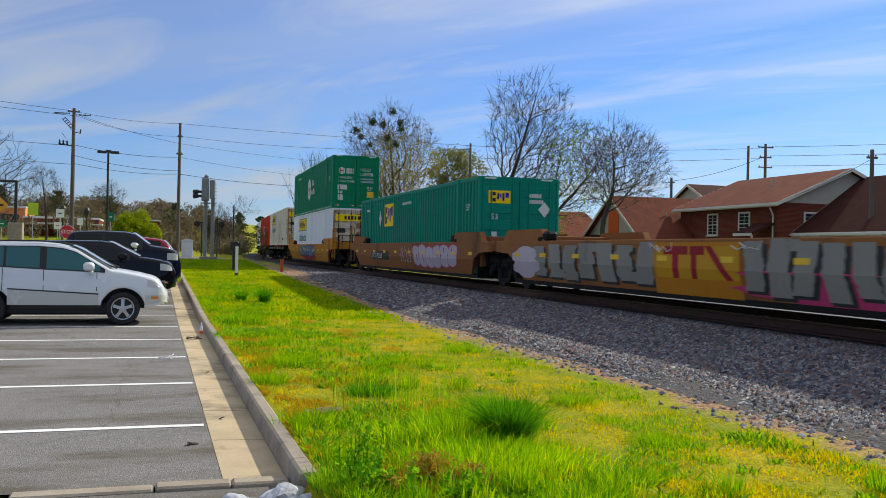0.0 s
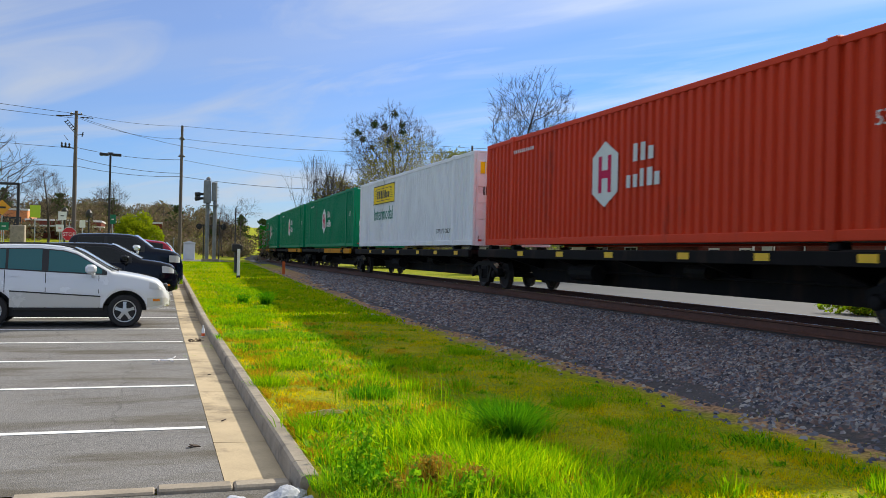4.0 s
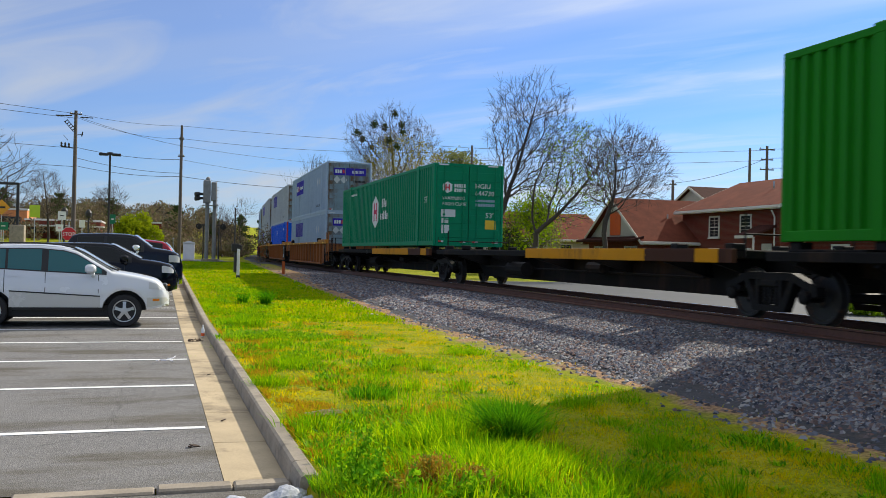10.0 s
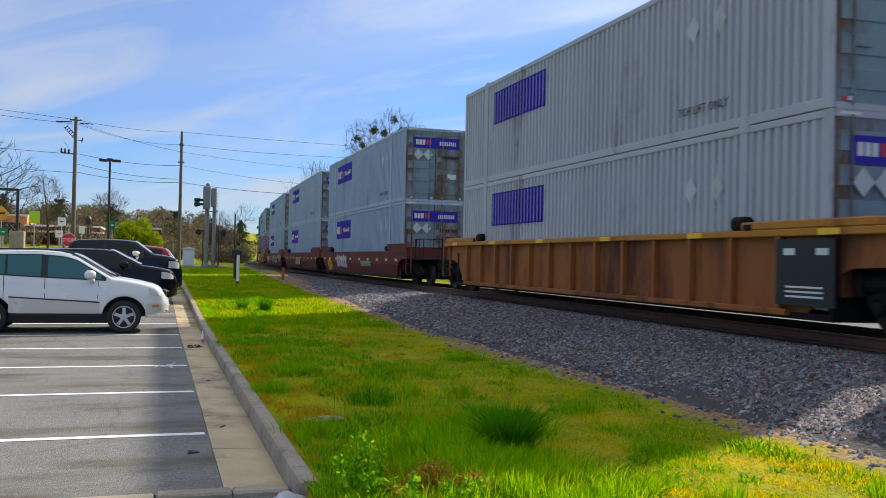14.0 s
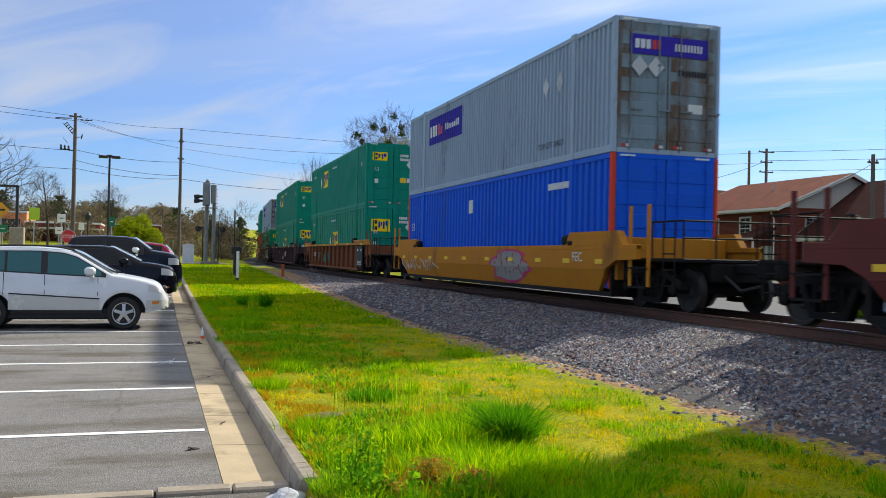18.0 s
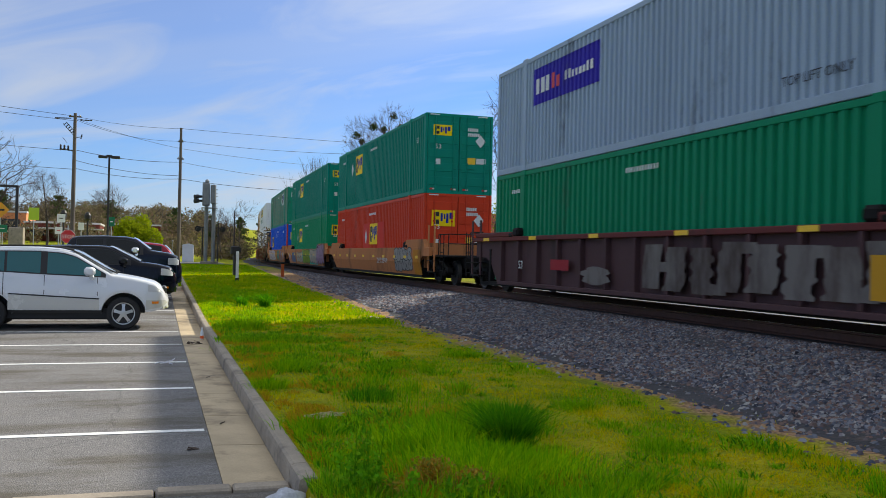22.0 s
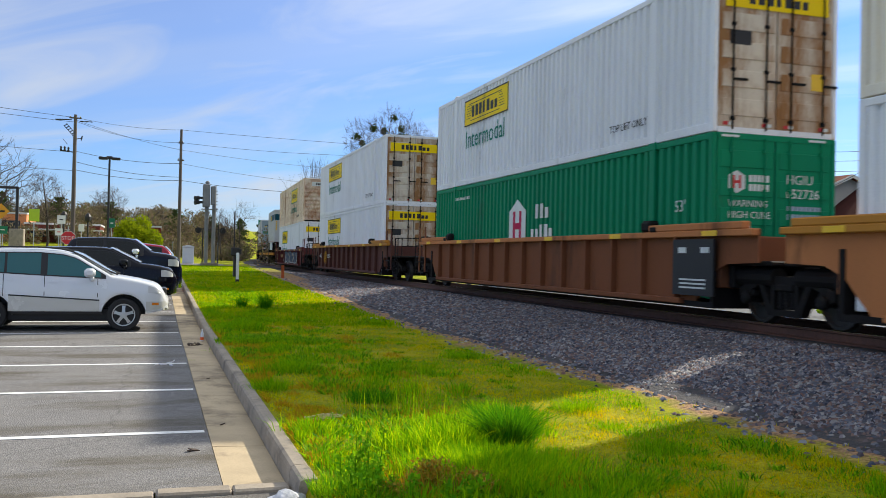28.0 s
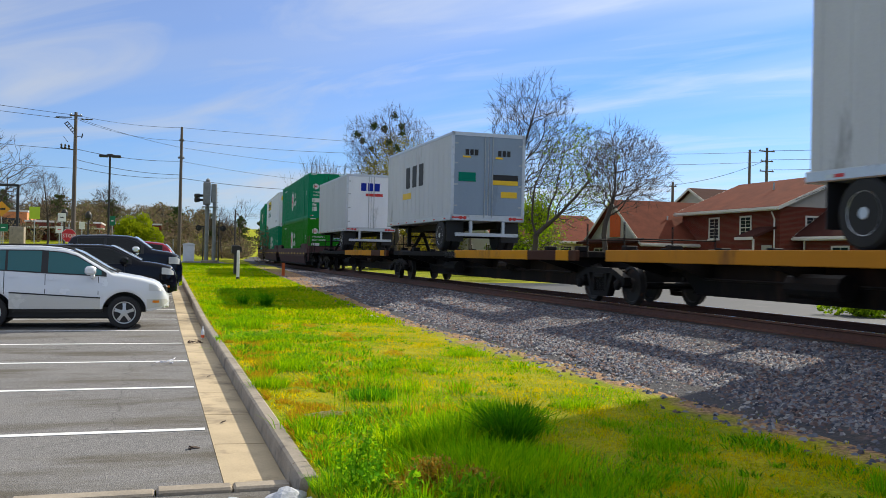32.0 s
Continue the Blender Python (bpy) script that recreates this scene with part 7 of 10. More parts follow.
spine_car(645.6, "dirty spine car with golden-brown sills carrying a trailer", SILLS_E, True, False)
trailer(639.4 + 4.25, "nose", "white highway trailer with a dark teal stripe, nose first")
spine_car(663.4, "dirty spine car with yellow sills carrying a trailer", SILLS, number="TTX 353668")
trailer(664.9 + 4.25, "doors", "silver-grey highway trailer with closed rear doors")
spine_car(680.9, "dirty spine car with yellow sills carrying a trailer", SILLS, False, True, (True, True))
trailer(682.1 + 4.25, "plain", "white highway trailer with closed rear doors")
well_car(mid(695.2), W_GREY, "grimy grey-brown well car", ribbed=False, rear=False, trucks=(True, False))
container(mid(695.2), LOW, C_LIME, "hub", "bright green container in a grey well car")
container(mid(695.2), HIGH, C_GREEN, "hub", "deep green container stacked on a bright green one")
well_car(mid(714.8), W_GREY, "grimy grey-brown well car", ribbed=False, front=False, rear=False, trucks=(True, False))
container(mid(714.8), LOW, C_GREEN, "hub", "deep green container under a white one")
container(mid(714.8), HIGH, C_WHITE, "yellow", "white container stacked on a green one", pitch=0.26)
well_car(mid(734.4), W_GREY, "grimy grey-brown well car", ribbed=False, front=False)
container(mid(734.4), LOW, C_GREEN, "hub", "deep green container, stacked two high")
container(mid(734.4), HIGH, C_GREEN, "hub", "deep green container, stacked two high")

# ---- across the track: lot, houses ----
M_PALE = material("pale_concrete_pavement", (0.038, 0.043, 0.052), rough=0.85, spread=0.12, scale=0.8, grain=60, dirt=(0.08, 0.08, 0.08), dirt_amount=0.15)
single("far_pavement", sheet(lines((14.2, 27, 2.0)), lines((-20, 44, 4)), lambda x, y: 0.375 + 0.02 * min(1, max(0, (x - 20) / 7))), M_PALE, "pale concrete lot across the track", "pavement", kind="structure")
single("far_road", sheet(lines((27.2, 30.0, 1.4)), lines((-40, 70, 5)), lambda x, y: ground_z(x, y) + 0.03), M_ASPHALT, "grey asphalt lane in front of the houses", "road", kind="structure")


def brick_material():
    m = bpy.data.materials.new("red_brick_wall")
    m.use_nodes = True
    n, l = m.node_tree.nodes, m.node_tree.links
    b = n["Principled BSDF"]
    co, mp = n.new("ShaderNodeTexCoord"), n.new("ShaderNodeCombineXYZ")
    sep, add = n.new("ShaderNodeSeparateXYZ"), n.new("ShaderNodeMath")
    l.new(co.outputs["Object"], sep.inputs[0])
    l.new(sep.outputs[0], add.inputs[0]); l.new(sep.outputs[1], add.inputs[1])
    l.new(add.outputs[0], mp.inputs[0]); l.new(sep.outputs[2], mp.inputs[1])
    br = n.new("ShaderNodeTexBrick")
    br.inputs["Color1"].default_value, br.inputs["Color2"].default_value, br.inputs["Mortar"].default_value = (0.18, 0.032, 0.018, 1), (0.125, 0.025, 0.016, 1), (0.17, 0.095, 0.07, 1)
    br.inputs["Scale"].default_value, br.inputs["Brick Width"].default_value, br.inputs["Row Height"].default_value, br.inputs["Mortar Size"].default_value = 1.0, 0.21, 0.075, 0.008
    l.new(mp.outputs[0], br.inputs["Vector"])
    l.new(br.outputs[0], b.inputs["Base Color"])
    b.inputs["Roughness"].default_value, b.inputs["Specular IOR Level"].default_value = 0.9, 0.1
    return m


M_BRICK = brick_material()
M_SHINGLE = material("brown_roof_shingles", (0.150, 0.043, 0.025), rough=0.95, spread=0.3, scale=1.2, grain=22, bump=0.5, depth=0.02, vary=0.12, spec=0.08)
M_SHINGLE2 = material("dark_brown_roof_shingles", (0.055, 0.020, 0.016), rough=0.95, spread=0.3, scale=1.2, grain=22, bump=0.5, depth=0.02, vary=0.12, spec=0.08)
M_TRIM = material("cream_painted_trim", (0.66, 0.62, 0.54), rough=0.6, spread=0.06)
M_SIDING = material("cream_siding", (0.46, 0.43, 0.37), rough=0.7, spread=0.08)
M_PANE = glass("dark_window_glass", (0.02, 0.025, 0.03))
M_GABLE_SIGN = material("orange_gable_sign_paint", (0.72, 0.12, 0.02), rough=0.55, spread=0.1)


def window(parent, x, y, z, w, h, face="-x", rows=3, cols=2, pane=None):
    """A sash window with frame, muntins, sill and panes, on a wall that faces -x or -y."""
    def box(a0, a1, z0, z1, d0, d1):
        if face == "-x":
            return (x - d1, x - d0, y + a0, y + a1, z + z0, z + z1)
        return (x + a0, x + a1, y - d1, y - d0, z + z0, z + z1)
    g = part("window", Shape().box(*box(-w / 2, w / 2, 0, h, 0.004, 0.02)), pane or M_PANE, parent, "dark window pane")
    f = Shape()
    for a0, a1, z0, z1 in ((-w / 2 - 0.07, -w / 2 + 0.03, -0.03, h + 0.08), (w / 2 - 0.03, w / 2 + 0.07, -0.03, h + 0.08), (-w / 2, w / 2, h - 0.03, h + 0.08), (-w / 2, w / 2, -0.03, 0.05), (-w / 2, w / 2, h * 0.5 - 0.03, h * 0.5 + 0.03)):
        f.box(*box(a0, a1, z0, z1, 0.0, 0.06))
    for i in range(1, cols):
        a = -w / 2 + w * i / cols
        f.box(*box(a - 0.012, a + 0.012, 0, h, 0.0, 0.035))
    for j in range(1, rows * 2):
        f.box(*box(-w / 2, w / 2, h * j / (rows * 2) - 0.010, h * j / (rows * 2) + 0.010, 0.0, 0.032))
    part("window_frame", f, M_TRIM, g)
    part("window_sill", Shape().box(*box(-w / 2 - 0.12, w / 2 + 0.12, -0.10, -0.03, 0.0, 0.12)), M_TRIM, g)


def gable_house(name, label, x0, x1, y0, y1, z0, eave, ridge, axis, wall, roof, gable, over=0.4):
    """A house with a gable roof; axis: the way the ridge runs."""
    h = thing(name, label, "house")
    part("wall", Shape().box(x0, x0 + 0.25, y0, y1, z0 - 0.5, eave), wall, h)
    part("wall", Shape().box(x1 - 0.25, x1, y0, y1, z0 - 0.5, eave), wall, h)
    part("wall", Shape().box(x0 + 0.25, x1 - 0.25, y0, y0 + 0.25, z0 - 0.5, eave), wall, h)
    part("wall", Shape().box(x0 + 0.25, x1 - 0.25, y1 - 0.25, y1, z0 - 0.5, eave), wall, h)
    t = 0.16
    if axis == "y":
        c = (x0 + x1) / 2
        sl = (ridge - eave) / (c - x0)
        for side, a in ((-1, x0 - over), (1, x1 + over)):
            za = eave - over * sl
            part("roof", Shape().prism([(a, za), (a, za + t), (c, ridge + t), (c, ridge)], y0 - over, y1 + over, "y"), roof, h)
            part("fascia", Shape().box(*sorted((a, a + side * 0.03)), y0 - over, y1 + over, za - 0.10, za + t - 0.02), M_TRIM, h)
            part("gutter", Shape().box(*sorted((a + side * 0.03, a + side * 0.14)), y0 - over, y1 + over, za - 0.04, za + 0.07), M_TRIM, h, "cream gutter")
        for y in (y0, y1 - 0.2):
            part("gable", Shape().prism([(x0, eave), (c, ridge - 0.02), (x1, eave)], y, y + 0.2, "y"), gable, h, "gable wall")
        for y in (y0 - over - 0.03, y1 + over):
            for a in (x0 - over, x1 + over):
                za = eave - over * sl
                part("rake_board", Shape().prism([(a, za - 0.06), (a, za + t), (c, ridge + t), (c, ridge - 0.06)], y, y + 0.03, "y"), M_TRIM, h)
    else:
        c = (y0 + y1) / 2
        sl = (ridge - eave) / (c - y0)
        for side, a in ((-1, y0 - over), (1, y1 + over)):
            za = eave - over * sl
            part("roof", Shape().prism([(a, za), (a, za + t), (c, ridge + t), (c, ridge)], x0 - over, x1 + over, "x"), roof, h)
            part("fascia", Shape().box(x0 - over, x1 + over, *sorted((a, a + side * 0.03)), za - 0.10, za + t - 0.02), M_TRIM, h)
            part("gutter", Shape().box(x0 - over, x1 + over, *sorted((a + side * 0.03, a + side * 0.14)), za - 0.04, za + 0.07), M_TRIM, h, "cream gutter")
        for x in (x0, x1 - 0.2):
            part("gable", Shape().prism([(y0, eave), (c, ridge - 0.02), (y1, eave)], x, x + 0.2, "x"), gable, h, "gable wall")
        for x in (x0 - over - 0.03, x1 + over):
            for a in (y0 - over, y1 + over):
                za = eave - over * sl
                part("rake_board", Shape().prism([(a, za - 0.06), (a, za + t), (c, ridge + t), (c, ridge - 0.06)], x, x + 0.03, "x"), M_TRIM, h)
    return h


house = gable_house("brick_house", "two-storey red brick house with brown shingle roof and cream trim", 35.6, 45.6, 45.6, 56.2, 0.6, 5.15, 7.25, "y", M_BRICK, M_SHINGLE, M_SIDING)
for y in (52.3, 48.9):
    window(house, 35.6, y, 3.25, 1.05, 1.35)
for y in (52.3, 48.9):
    window(house, 35.6, y, 1.1, 1.05, 1.35)
for x in (38.0, 43.0):
    window(house, x, 45.6, 3.2, 1.05, 1.35, "-y")
part("downpipe", Shape().tube((35.2, 45.9, 4.8), (35.5, 46.0, 4.4), 0.05, n=8).tube((35.5, 46.0, 4.4), (35.5, 46.0, 0.8), 0.05, n=8), M_TRIM, house)
part("porch_roof", Shape().prism([(33.9, 3.15), (33.9, 3.30), (35.58, 3.95), (35.58, 3.80)], 45.9, 47.6, "y"), M_SHINGLE2, house, "small porch roof over the door")
part("porch_trim", Shape().box(33.86, 33.9, 45.85, 47.65, 3.08, 3.26), M_TRIM, house)
part("porch_post", Shape().box(34.0, 34.1, 46.0, 46.1, 0.6, 3.15), M_TRIM, house)
part("door", Shape().box(35.54, 35.598, 46.3, 47.25, 0.7, 2.8), M_TRIM, house, "pale front door")
part("roof_vent", Shape().tube((38.5, 50, 6.5), (38.5, 50, 7.0), 0.06, n=8), M_GALV, house)
wing = gable_house("brick_house_wing", "low brick wing with a dark brown shingle roof", 36.9, 46.5, 26.0, 45.15, 0.6, 3.45, 6.75, "y", M_BRICK, M_SHINGLE2, M_SIDING)
for y in (34.0, 38.0, 42.0):
    window(wing, 36.9, y, 1.5, 1.3, 1.2)
part("downpipe", Shape().tube((36.8, 44.9, 3.2), (36.8, 44.9, 0.7), 0.05, n=8), M_TRIM, wing)
cottage = gable_house("cottage", "single-storey cottage with brown roof and cream gable with an orange sign", 31.4, 41.5, 54.4, 62.4, 0.6, 3.05, 5.9, "x", M_BRICK, M_SHINGLE, M_SIDING)
# The gable's orange board stands for a sign; its slats are added.
part("shutter", Shape().box(31.33, 31.395, 57.5, 59.0, 3.35, 5.05, c=0.01), M_GABLE_SIGN, cottage, "orange slatted sign board in the gable")
for i in range(9):
    part("louvre", Shape().box(31.31, 31.335, 57.6, 58.9, 3.45 + 0.175 * i, 3.55 + 0.175 * i), M_GABLE_SIGN, cottage)
part("shed_roof", Shape().prism([(30.4, 2.85), (30.4, 3.0), (31.38, 3.25), (31.38, 3.10)], 54.2, 62.6, "y"), M_SHINGLE2, cottage)
for y in (56.0, 60.6):
    window(cottage, 31.4, y, 1.2, 1.6, 1.3)
part("vent_pipe", Shape().tube((34.5, 56.4, 4.3), (34.5, 56.4, 4.9), 0.06, n=8), M_GALV, cottage, "rusty vent pipe")
back = gable_house("rear_house", "brick house with dark brown hipped roofline behind the cottage", 44.0, 56.0, 63.0, 73.0, 0.8, 5.4, 7.9, "x", M_BRICK, M_SHINGLE2, M_SIDING)
pale = gable_house("white_house", "small pale-walled house with brown roof among bare trees", 27.5, 38.0, 72.0, 82.0, 0.9, 3.3, 5.6, "x", M_SIDING, M_SHINGLE, M_SIDING)
for y in (74.0, 78.5):
    window(pale, 27.5, y, 1.6, 1.1, 1.2)
for x in (30.0, 34.0):
    window(pale, x, 72.0, 1.6, 1.1, 1.2, "-y")

# ---- poles, wires, signals, signs ----
M_POLE = material("grey_brown_pole_timber", (0.13, 0.105, 0.085), rough=0.9, spread=0.25, scale=2, grain=50, streak=True)
M_DARK = material("dark_bronze_metal", (0.02, 0.018, 0.017), rough=0.5, spread=0.2)
M_SIGNAL = material("aluminium_signal_paint", (0.22, 0.225, 0.235), rough=0.55, metal=0.3, spread=0.2)


def utility_pole(x, y, top, label, arms=(), gear=False, r=0.16):
    z0 = ground_z(x, y)
    p = thing("utility_pole", label, "pole", pose(x, y, z0), group="utility poles")
    h = top - z0
    part("shaft", Shape().tube((0, 0, -0.3), (0, 0, h), r, r * 0.62, n=10), M_POLE, p)
    for z, half in arms:
        part("crossarm", Shape().box(-half, half, -0.06, 0.06, h - z, h - z + 0.11, c=0.01), M_POLE, p)
        for a in (-half + 0.1, half - 0.1):
            part("insulator", Shape().lathe([(h - z + 0.11, 0.03), (h - z + 0.18, 0.055), (h - z + 0.24, 0.03)], "z", 8, (a, 0, 0)), M_GALV, p)
    if gear:
        rack = Shape().tube((-0.95, 0, h - 0.95), (-0.15, 0, h - 1.85), 0.03, n=6).tube((-0.70, 0, h - 0.80), (-0.05, 0, h - 1.55), 0.03, n=6)
        for k in range(5):
            x, z = -0.86 + 0.15 * k, h - 1.03 - 0.17 * k
            rack.tube((x, -0.05, z), (x + 0.24, -0.12, z + 0.19), 0.045, 0.03, n=7)
        part("fuse_rack", rack, M_DARK, p, "dark slanting rack of fuse cutouts")
        gear = Shape().tube((-1.15, 0, h - 3.15), (-0.1, 0, h - 3.25), 0.05, n=6).tube((-0.95, 0, h - 2.15), (-0.6, 0, h - 2.6), 0.02, n=6)
        for x, z in ((-1.10, h - 3.18), (-0.80, h - 3.20), (-0.50, h - 3.24)):
            gear.lathe([(z, 0.06), (z + 0.10, 0.11), (z + 0.20, 0.06), (z + 0.30, 0.10), (z + 0.42, 0.04)], "z", 9, (x, 0, 0))
        part("arresters", gear, M_DARK, p, "cluster of dark ribbed arresters")
        part("bracket", Shape().tube((0.1, 0, h - 2.1), (0.62, 0, h - 2.0), 0.03, n=6).tube((0.5, 0, h - 2.2), (0.58, 0, h - 1.8), 0.05, n=7), M_DARK, p)
        for k in (-1, 1):
            part("insulator", Shape().lathe([(0.35, 0.03), (0.5, 0.07), (0.7, 0.03), (0.9, 0.07), (1.1, 0.03), (1.35, 0.05), (1.4, 0.0)], "x", 8, (0, 0, h - 0.55)) if k > 0 else Shape().tube((-0.3, 0, h - 0.45), (-1.6, 0, h - 0.5), 0.04, 0.06, n=7), M_DARK, p)
        part("sign_plate", Shape().box(-0.25, 0.25, -0.25, -0.22, 1.3, 2.1), M_SIGNAL, p)
    return p


P1, P2 = (-7.0, 84.0), (1.94, 89.5)
utility_pole(*P1, 13.45, "tall leaning timber utility pole with fuse gear", arms=((0.35, 0.5),), gear=True, r=0.21)
utility_pole(*P2, 13.45, "tall slim timber utility pole with insulators", arms=((1.35, 0.25), (3.0, 0.3)), r=0.19)
utility_pole(24.7, 70.8, 10.8, "slim dark timber utility pole among trees", r=0.14)
utility_pole(23.0, 69.0, 7.4, "short pale service pole", r=0.09)
utility_pole(37.7, 40.5, 7.9, "timber utility pole with a street light arm by the houses", arms=((0.5, 0.35),), r=0.17)
for x, y, top, arm in ((59.2, 80.9, 13.6, ()), (57.7, 76.1, 13.2, ((0.4, 0.9), (1.4, 0.7), (2.4, 0.8))), (48.8, 78.9, 9.6, ((0.5, 0.4),))):
    utility_pole(x, y, top, "distant timber utility pole above the roofs", arms=arm, r=0.2)


def wire(a, b, sag, r=0.014):
    cu = bpy.data.curves.new("wire", "CURVE")
    cu.dimensions, cu.bevel_depth, cu.bevel_resolution = "3D", r, 0
    sp = cu.splines.new("POLY")
    n = 16
    sp.points.add(n)
    for i in range(n + 1):
        t = i / n
        p = Vector(a).lerp(Vector(b), t)
        sp.points[i].co = (p.x, p.y, p.z - 4 * sag * t * (1 - t), 1)
    ob = bpy.data.objects.new("wire", cu)
    me = bpy.data.meshes.new_from_object(ob)
    bpy.data.objects.remove(ob)
    me.materials.clear()
    me.materials.append(M_DARK)
    w = new("overhead_wire", me)
    return tagged(w, "thin dark overhead wire strung between poles", "wire", "overhead wires")


a, b = (P1[0], P1[1], 13.2), (P2[0], P2[1], 13.4)
wire(a, b, 0.25); wire((P1[0], P1[1], 12.9), (P2[0], P2[1], 12.2), 0.5); wire((P1[0], P1[1], 13.0), (P2[0], P2[1], 11.5), 0.2)
for z1, z2 in ((10.3, 10.2), (8.7, 8.6), (9.4, 8.9)):
    wire((P1[0], P1[1], z1), (P2[0], P2[1], z2), 0.3, 0.02)
far = (24.7, 70.8)
for z1, z2, sag in ((13.4, 10.6, 0.1), (12.2, 10.3, 0.5)):
    wire((*P2, z1), (*far, z2), sag)
wire((*P2, 11.5), (28.0, 110.0, 12.5), 0.4)
wire((*P2, 8.6), (19.0, 82.0, 7.6), 0.4, 0.02); wire((*P2, 10.2), (26.0, 104.0, 10.0), 0.5)
for z1, z2 in ((13.2, 13.9), (12.8, 13.2), (10.2, 10.3), (8.6, 8.9)):
    wire((P1[0], P1[1], z1), (-34.0, 66.0, z2), 0.3, 0.018)
for z in (10.6, 9.6):
    wire((*far, z), (57.7, 76.1, z + 2.2), 0.3, 0.018)
for z in (12.9, 12.0, 11.0):
    wire((57.7, 76.1, z), (90.0, 50.0, z + 1.5), 0.5, 0.02)
wire((57.7, 76.1, 12.0), (48.8, 78.9, 9.3), 0.4, 0.02)
wire((37.7, 40.5, 7.6), (60.0, 20.0, 9.0), 0.3); wire((37.7, 40.5, 7.4), (36.0, 46.5, 5.2), 0.2)

# parking lot lamp with two shoebox heads
lamp = thing("parking_lamp", "tall dark parking lot lamp with two flat heads", "street lamp", pose(-3.47, 70.3, ground_z(-3.47, 70.3)))
lh = 8.55 - ground_z(-3.47, 70.3)
part("shaft", Shape().box(-0.07, 0.07, -0.07, 0.07, 0, lh, c=0.015), M_DARK, lamp)
for k in (-1, 1):
    part("lamp_head", Shape().box(*sorted((k * 0.12, k * 0.75)), -0.2, 0.2, lh - 0.16, lh + 0.02, c=0.03), M_DARK, lamp)
part("bracket", Shape().box(-0.2, 0.2, -0.06, 0.06, lh - 0.1, lh + 0.1, c=0.02), M_DARK, lamp)

# railway signal with cabinets on a double mast, gates beside it
sg = thing("railway_signal", "grey railway signal on a double mast with cabinets and hoods", "railway signal", pose(4.15, 76.3, 0.72))
for x, h in ((-0.36, 6.2), (0.23, 6.5)):
    part("mast", Shape().tube((x, 0, 0), (x, 0, h), 0.16, n=10), M_SIGNAL, sg)
part("cabinet", Shape().box(-0.70, -0.12, -0.34, 0.34, 4.75, 6.62, c=0.05), M_SIGNAL, sg, "grey equipment cabinet")
part("cabinet", Shape().box(-0.06, 0.34, -0.30, 0.30, 4.95, 6.50, c=0.05), M_SIGNAL, sg)
part("cabinet_door", Shape().box(-0.64, -0.18, -0.36, -0.34, 4.85, 5.6, c=0.01), M_SIGNAL, sg)
part("bell", Shape().lathe([(6.62, 0.05), (6.66, 0.16), (6.80, 0.18), (6.92, 0.08)], "z", 12, (-0.34, 0, 0)), M_SIGNAL, sg)
for i in range(7):
    part("step", Shape().box(0.34, 0.50, -0.05, 0.05, 4.4 + 0.28 * i, 4.45 + 0.28 * i), M_SIGNAL, sg)
part("platform", Shape().box(-0.75, 0.5, -0.4, 0.4, 4.55, 4.62), M_SIGNAL, sg)
for z in (5.50, 5.15):
    part("signal_head", Shape().tube((-1.0, -0.05, z), (-1.32, -0.22, z - 0.06), 0.17, 0.19, n=12).box(-1.02, -0.70, -0.10, 0.06, z - 0.10, z + 0.10, c=0.03), M_BLACK, sg, "black hooded signal lamp")
part("base", Shape().box(-0.75, 0.65, -0.5, 0.5, -0.3, 0.22, c=0.03), M_KERB, sg)
for x in (-0.62, 0.62):
    part("gate_mast", Shape().tube((x, 0.1, 0), (x, 0.1, 3.4 if x > 0 else 2.9), 0.05, n=8), M_DARK, sg)
for x in (-1.0, 0.95):
    part("flasher", Shape().tube((x, 0.05, 2.86), (x + 0.05, -0.26, 2.83), 0.13, 0.16, n=12).lathe([(0.02, 0.24), (0.05, 0.24)], "y", 16, (x, 0, 2.86)), M_BLACK, sg, "black hooded crossing flasher")
part("cross_brace", Shape().box(-1.0, 0.95, 0.08, 0.14, 2.92, 3.02), M_DARK, sg)

g2 = thing("crossing_gate_motor", "dark crossing gate machine on a short post", "crossing gate", pose(3.55, 44.0, ground_z(3.55, 44.0)))
part("post", Shape().tube((0, 0, 0), (0, 0, 1.0), 0.08, n=8), M_DARK, g2)
part("motor_box", Shape().box(-0.20, 0.20, -0.18, 0.18, 1.0, 1.40, c=0.04), M_DARK, g2)
part("upright", Shape().tube((-0.05, 0.1, 0), (-0.05, 0.1, 3.1), 0.035, n=6), M_DARK, g2)
part("counterweight", Shape().box(0.18, 0.28, -0.2, 0.2, 1.08, 1.34, c=0.03), M_DARK, g2)
wp = thing("marker_post", "short white marker post with a dark foot on the lawn", "post", pose(3.28, 39.3, ground_z(3.28, 39.3)))
part("shaft", Shape().box(-0.06, 0.06, -0.04, 0.04, 0.0, 1.25, c=0.012), M_WHITE, wp)
part("foot", Shape().box(-0.075, 0.075, -0.055, 0.055, -0.05, 0.12, c=0.01), M_BLACK, wp)
op = thing("marker_stake", "small rusty orange marker stake by the ballast", "post", pose(5.75, 43.5, ground_z(5.75, 43.5)))
part("shaft", Shape().box(-0.07, 0.07, -0.04, 0.04, 0.0, 0.62, c=0.012), paint("rust_orange_stake_paint", (0.42, 0.10, 0.03)), op)
part("cap", Shape().box(-0.075, 0.075, -0.045, 0.045, 0.62, 0.68, c=0.01), M_STEEL, op)
cab = thing("signal_cabinet", "silver signal equipment cabinet with a pitched lid", "cabinet", pose(2.7, 85.6, ground_z(2.7, 85.6)))
M_CABINET = material("pale_grey_cabinet_paint", (0.66, 0.68, 0.72), rough=0.45, spread=0.06)
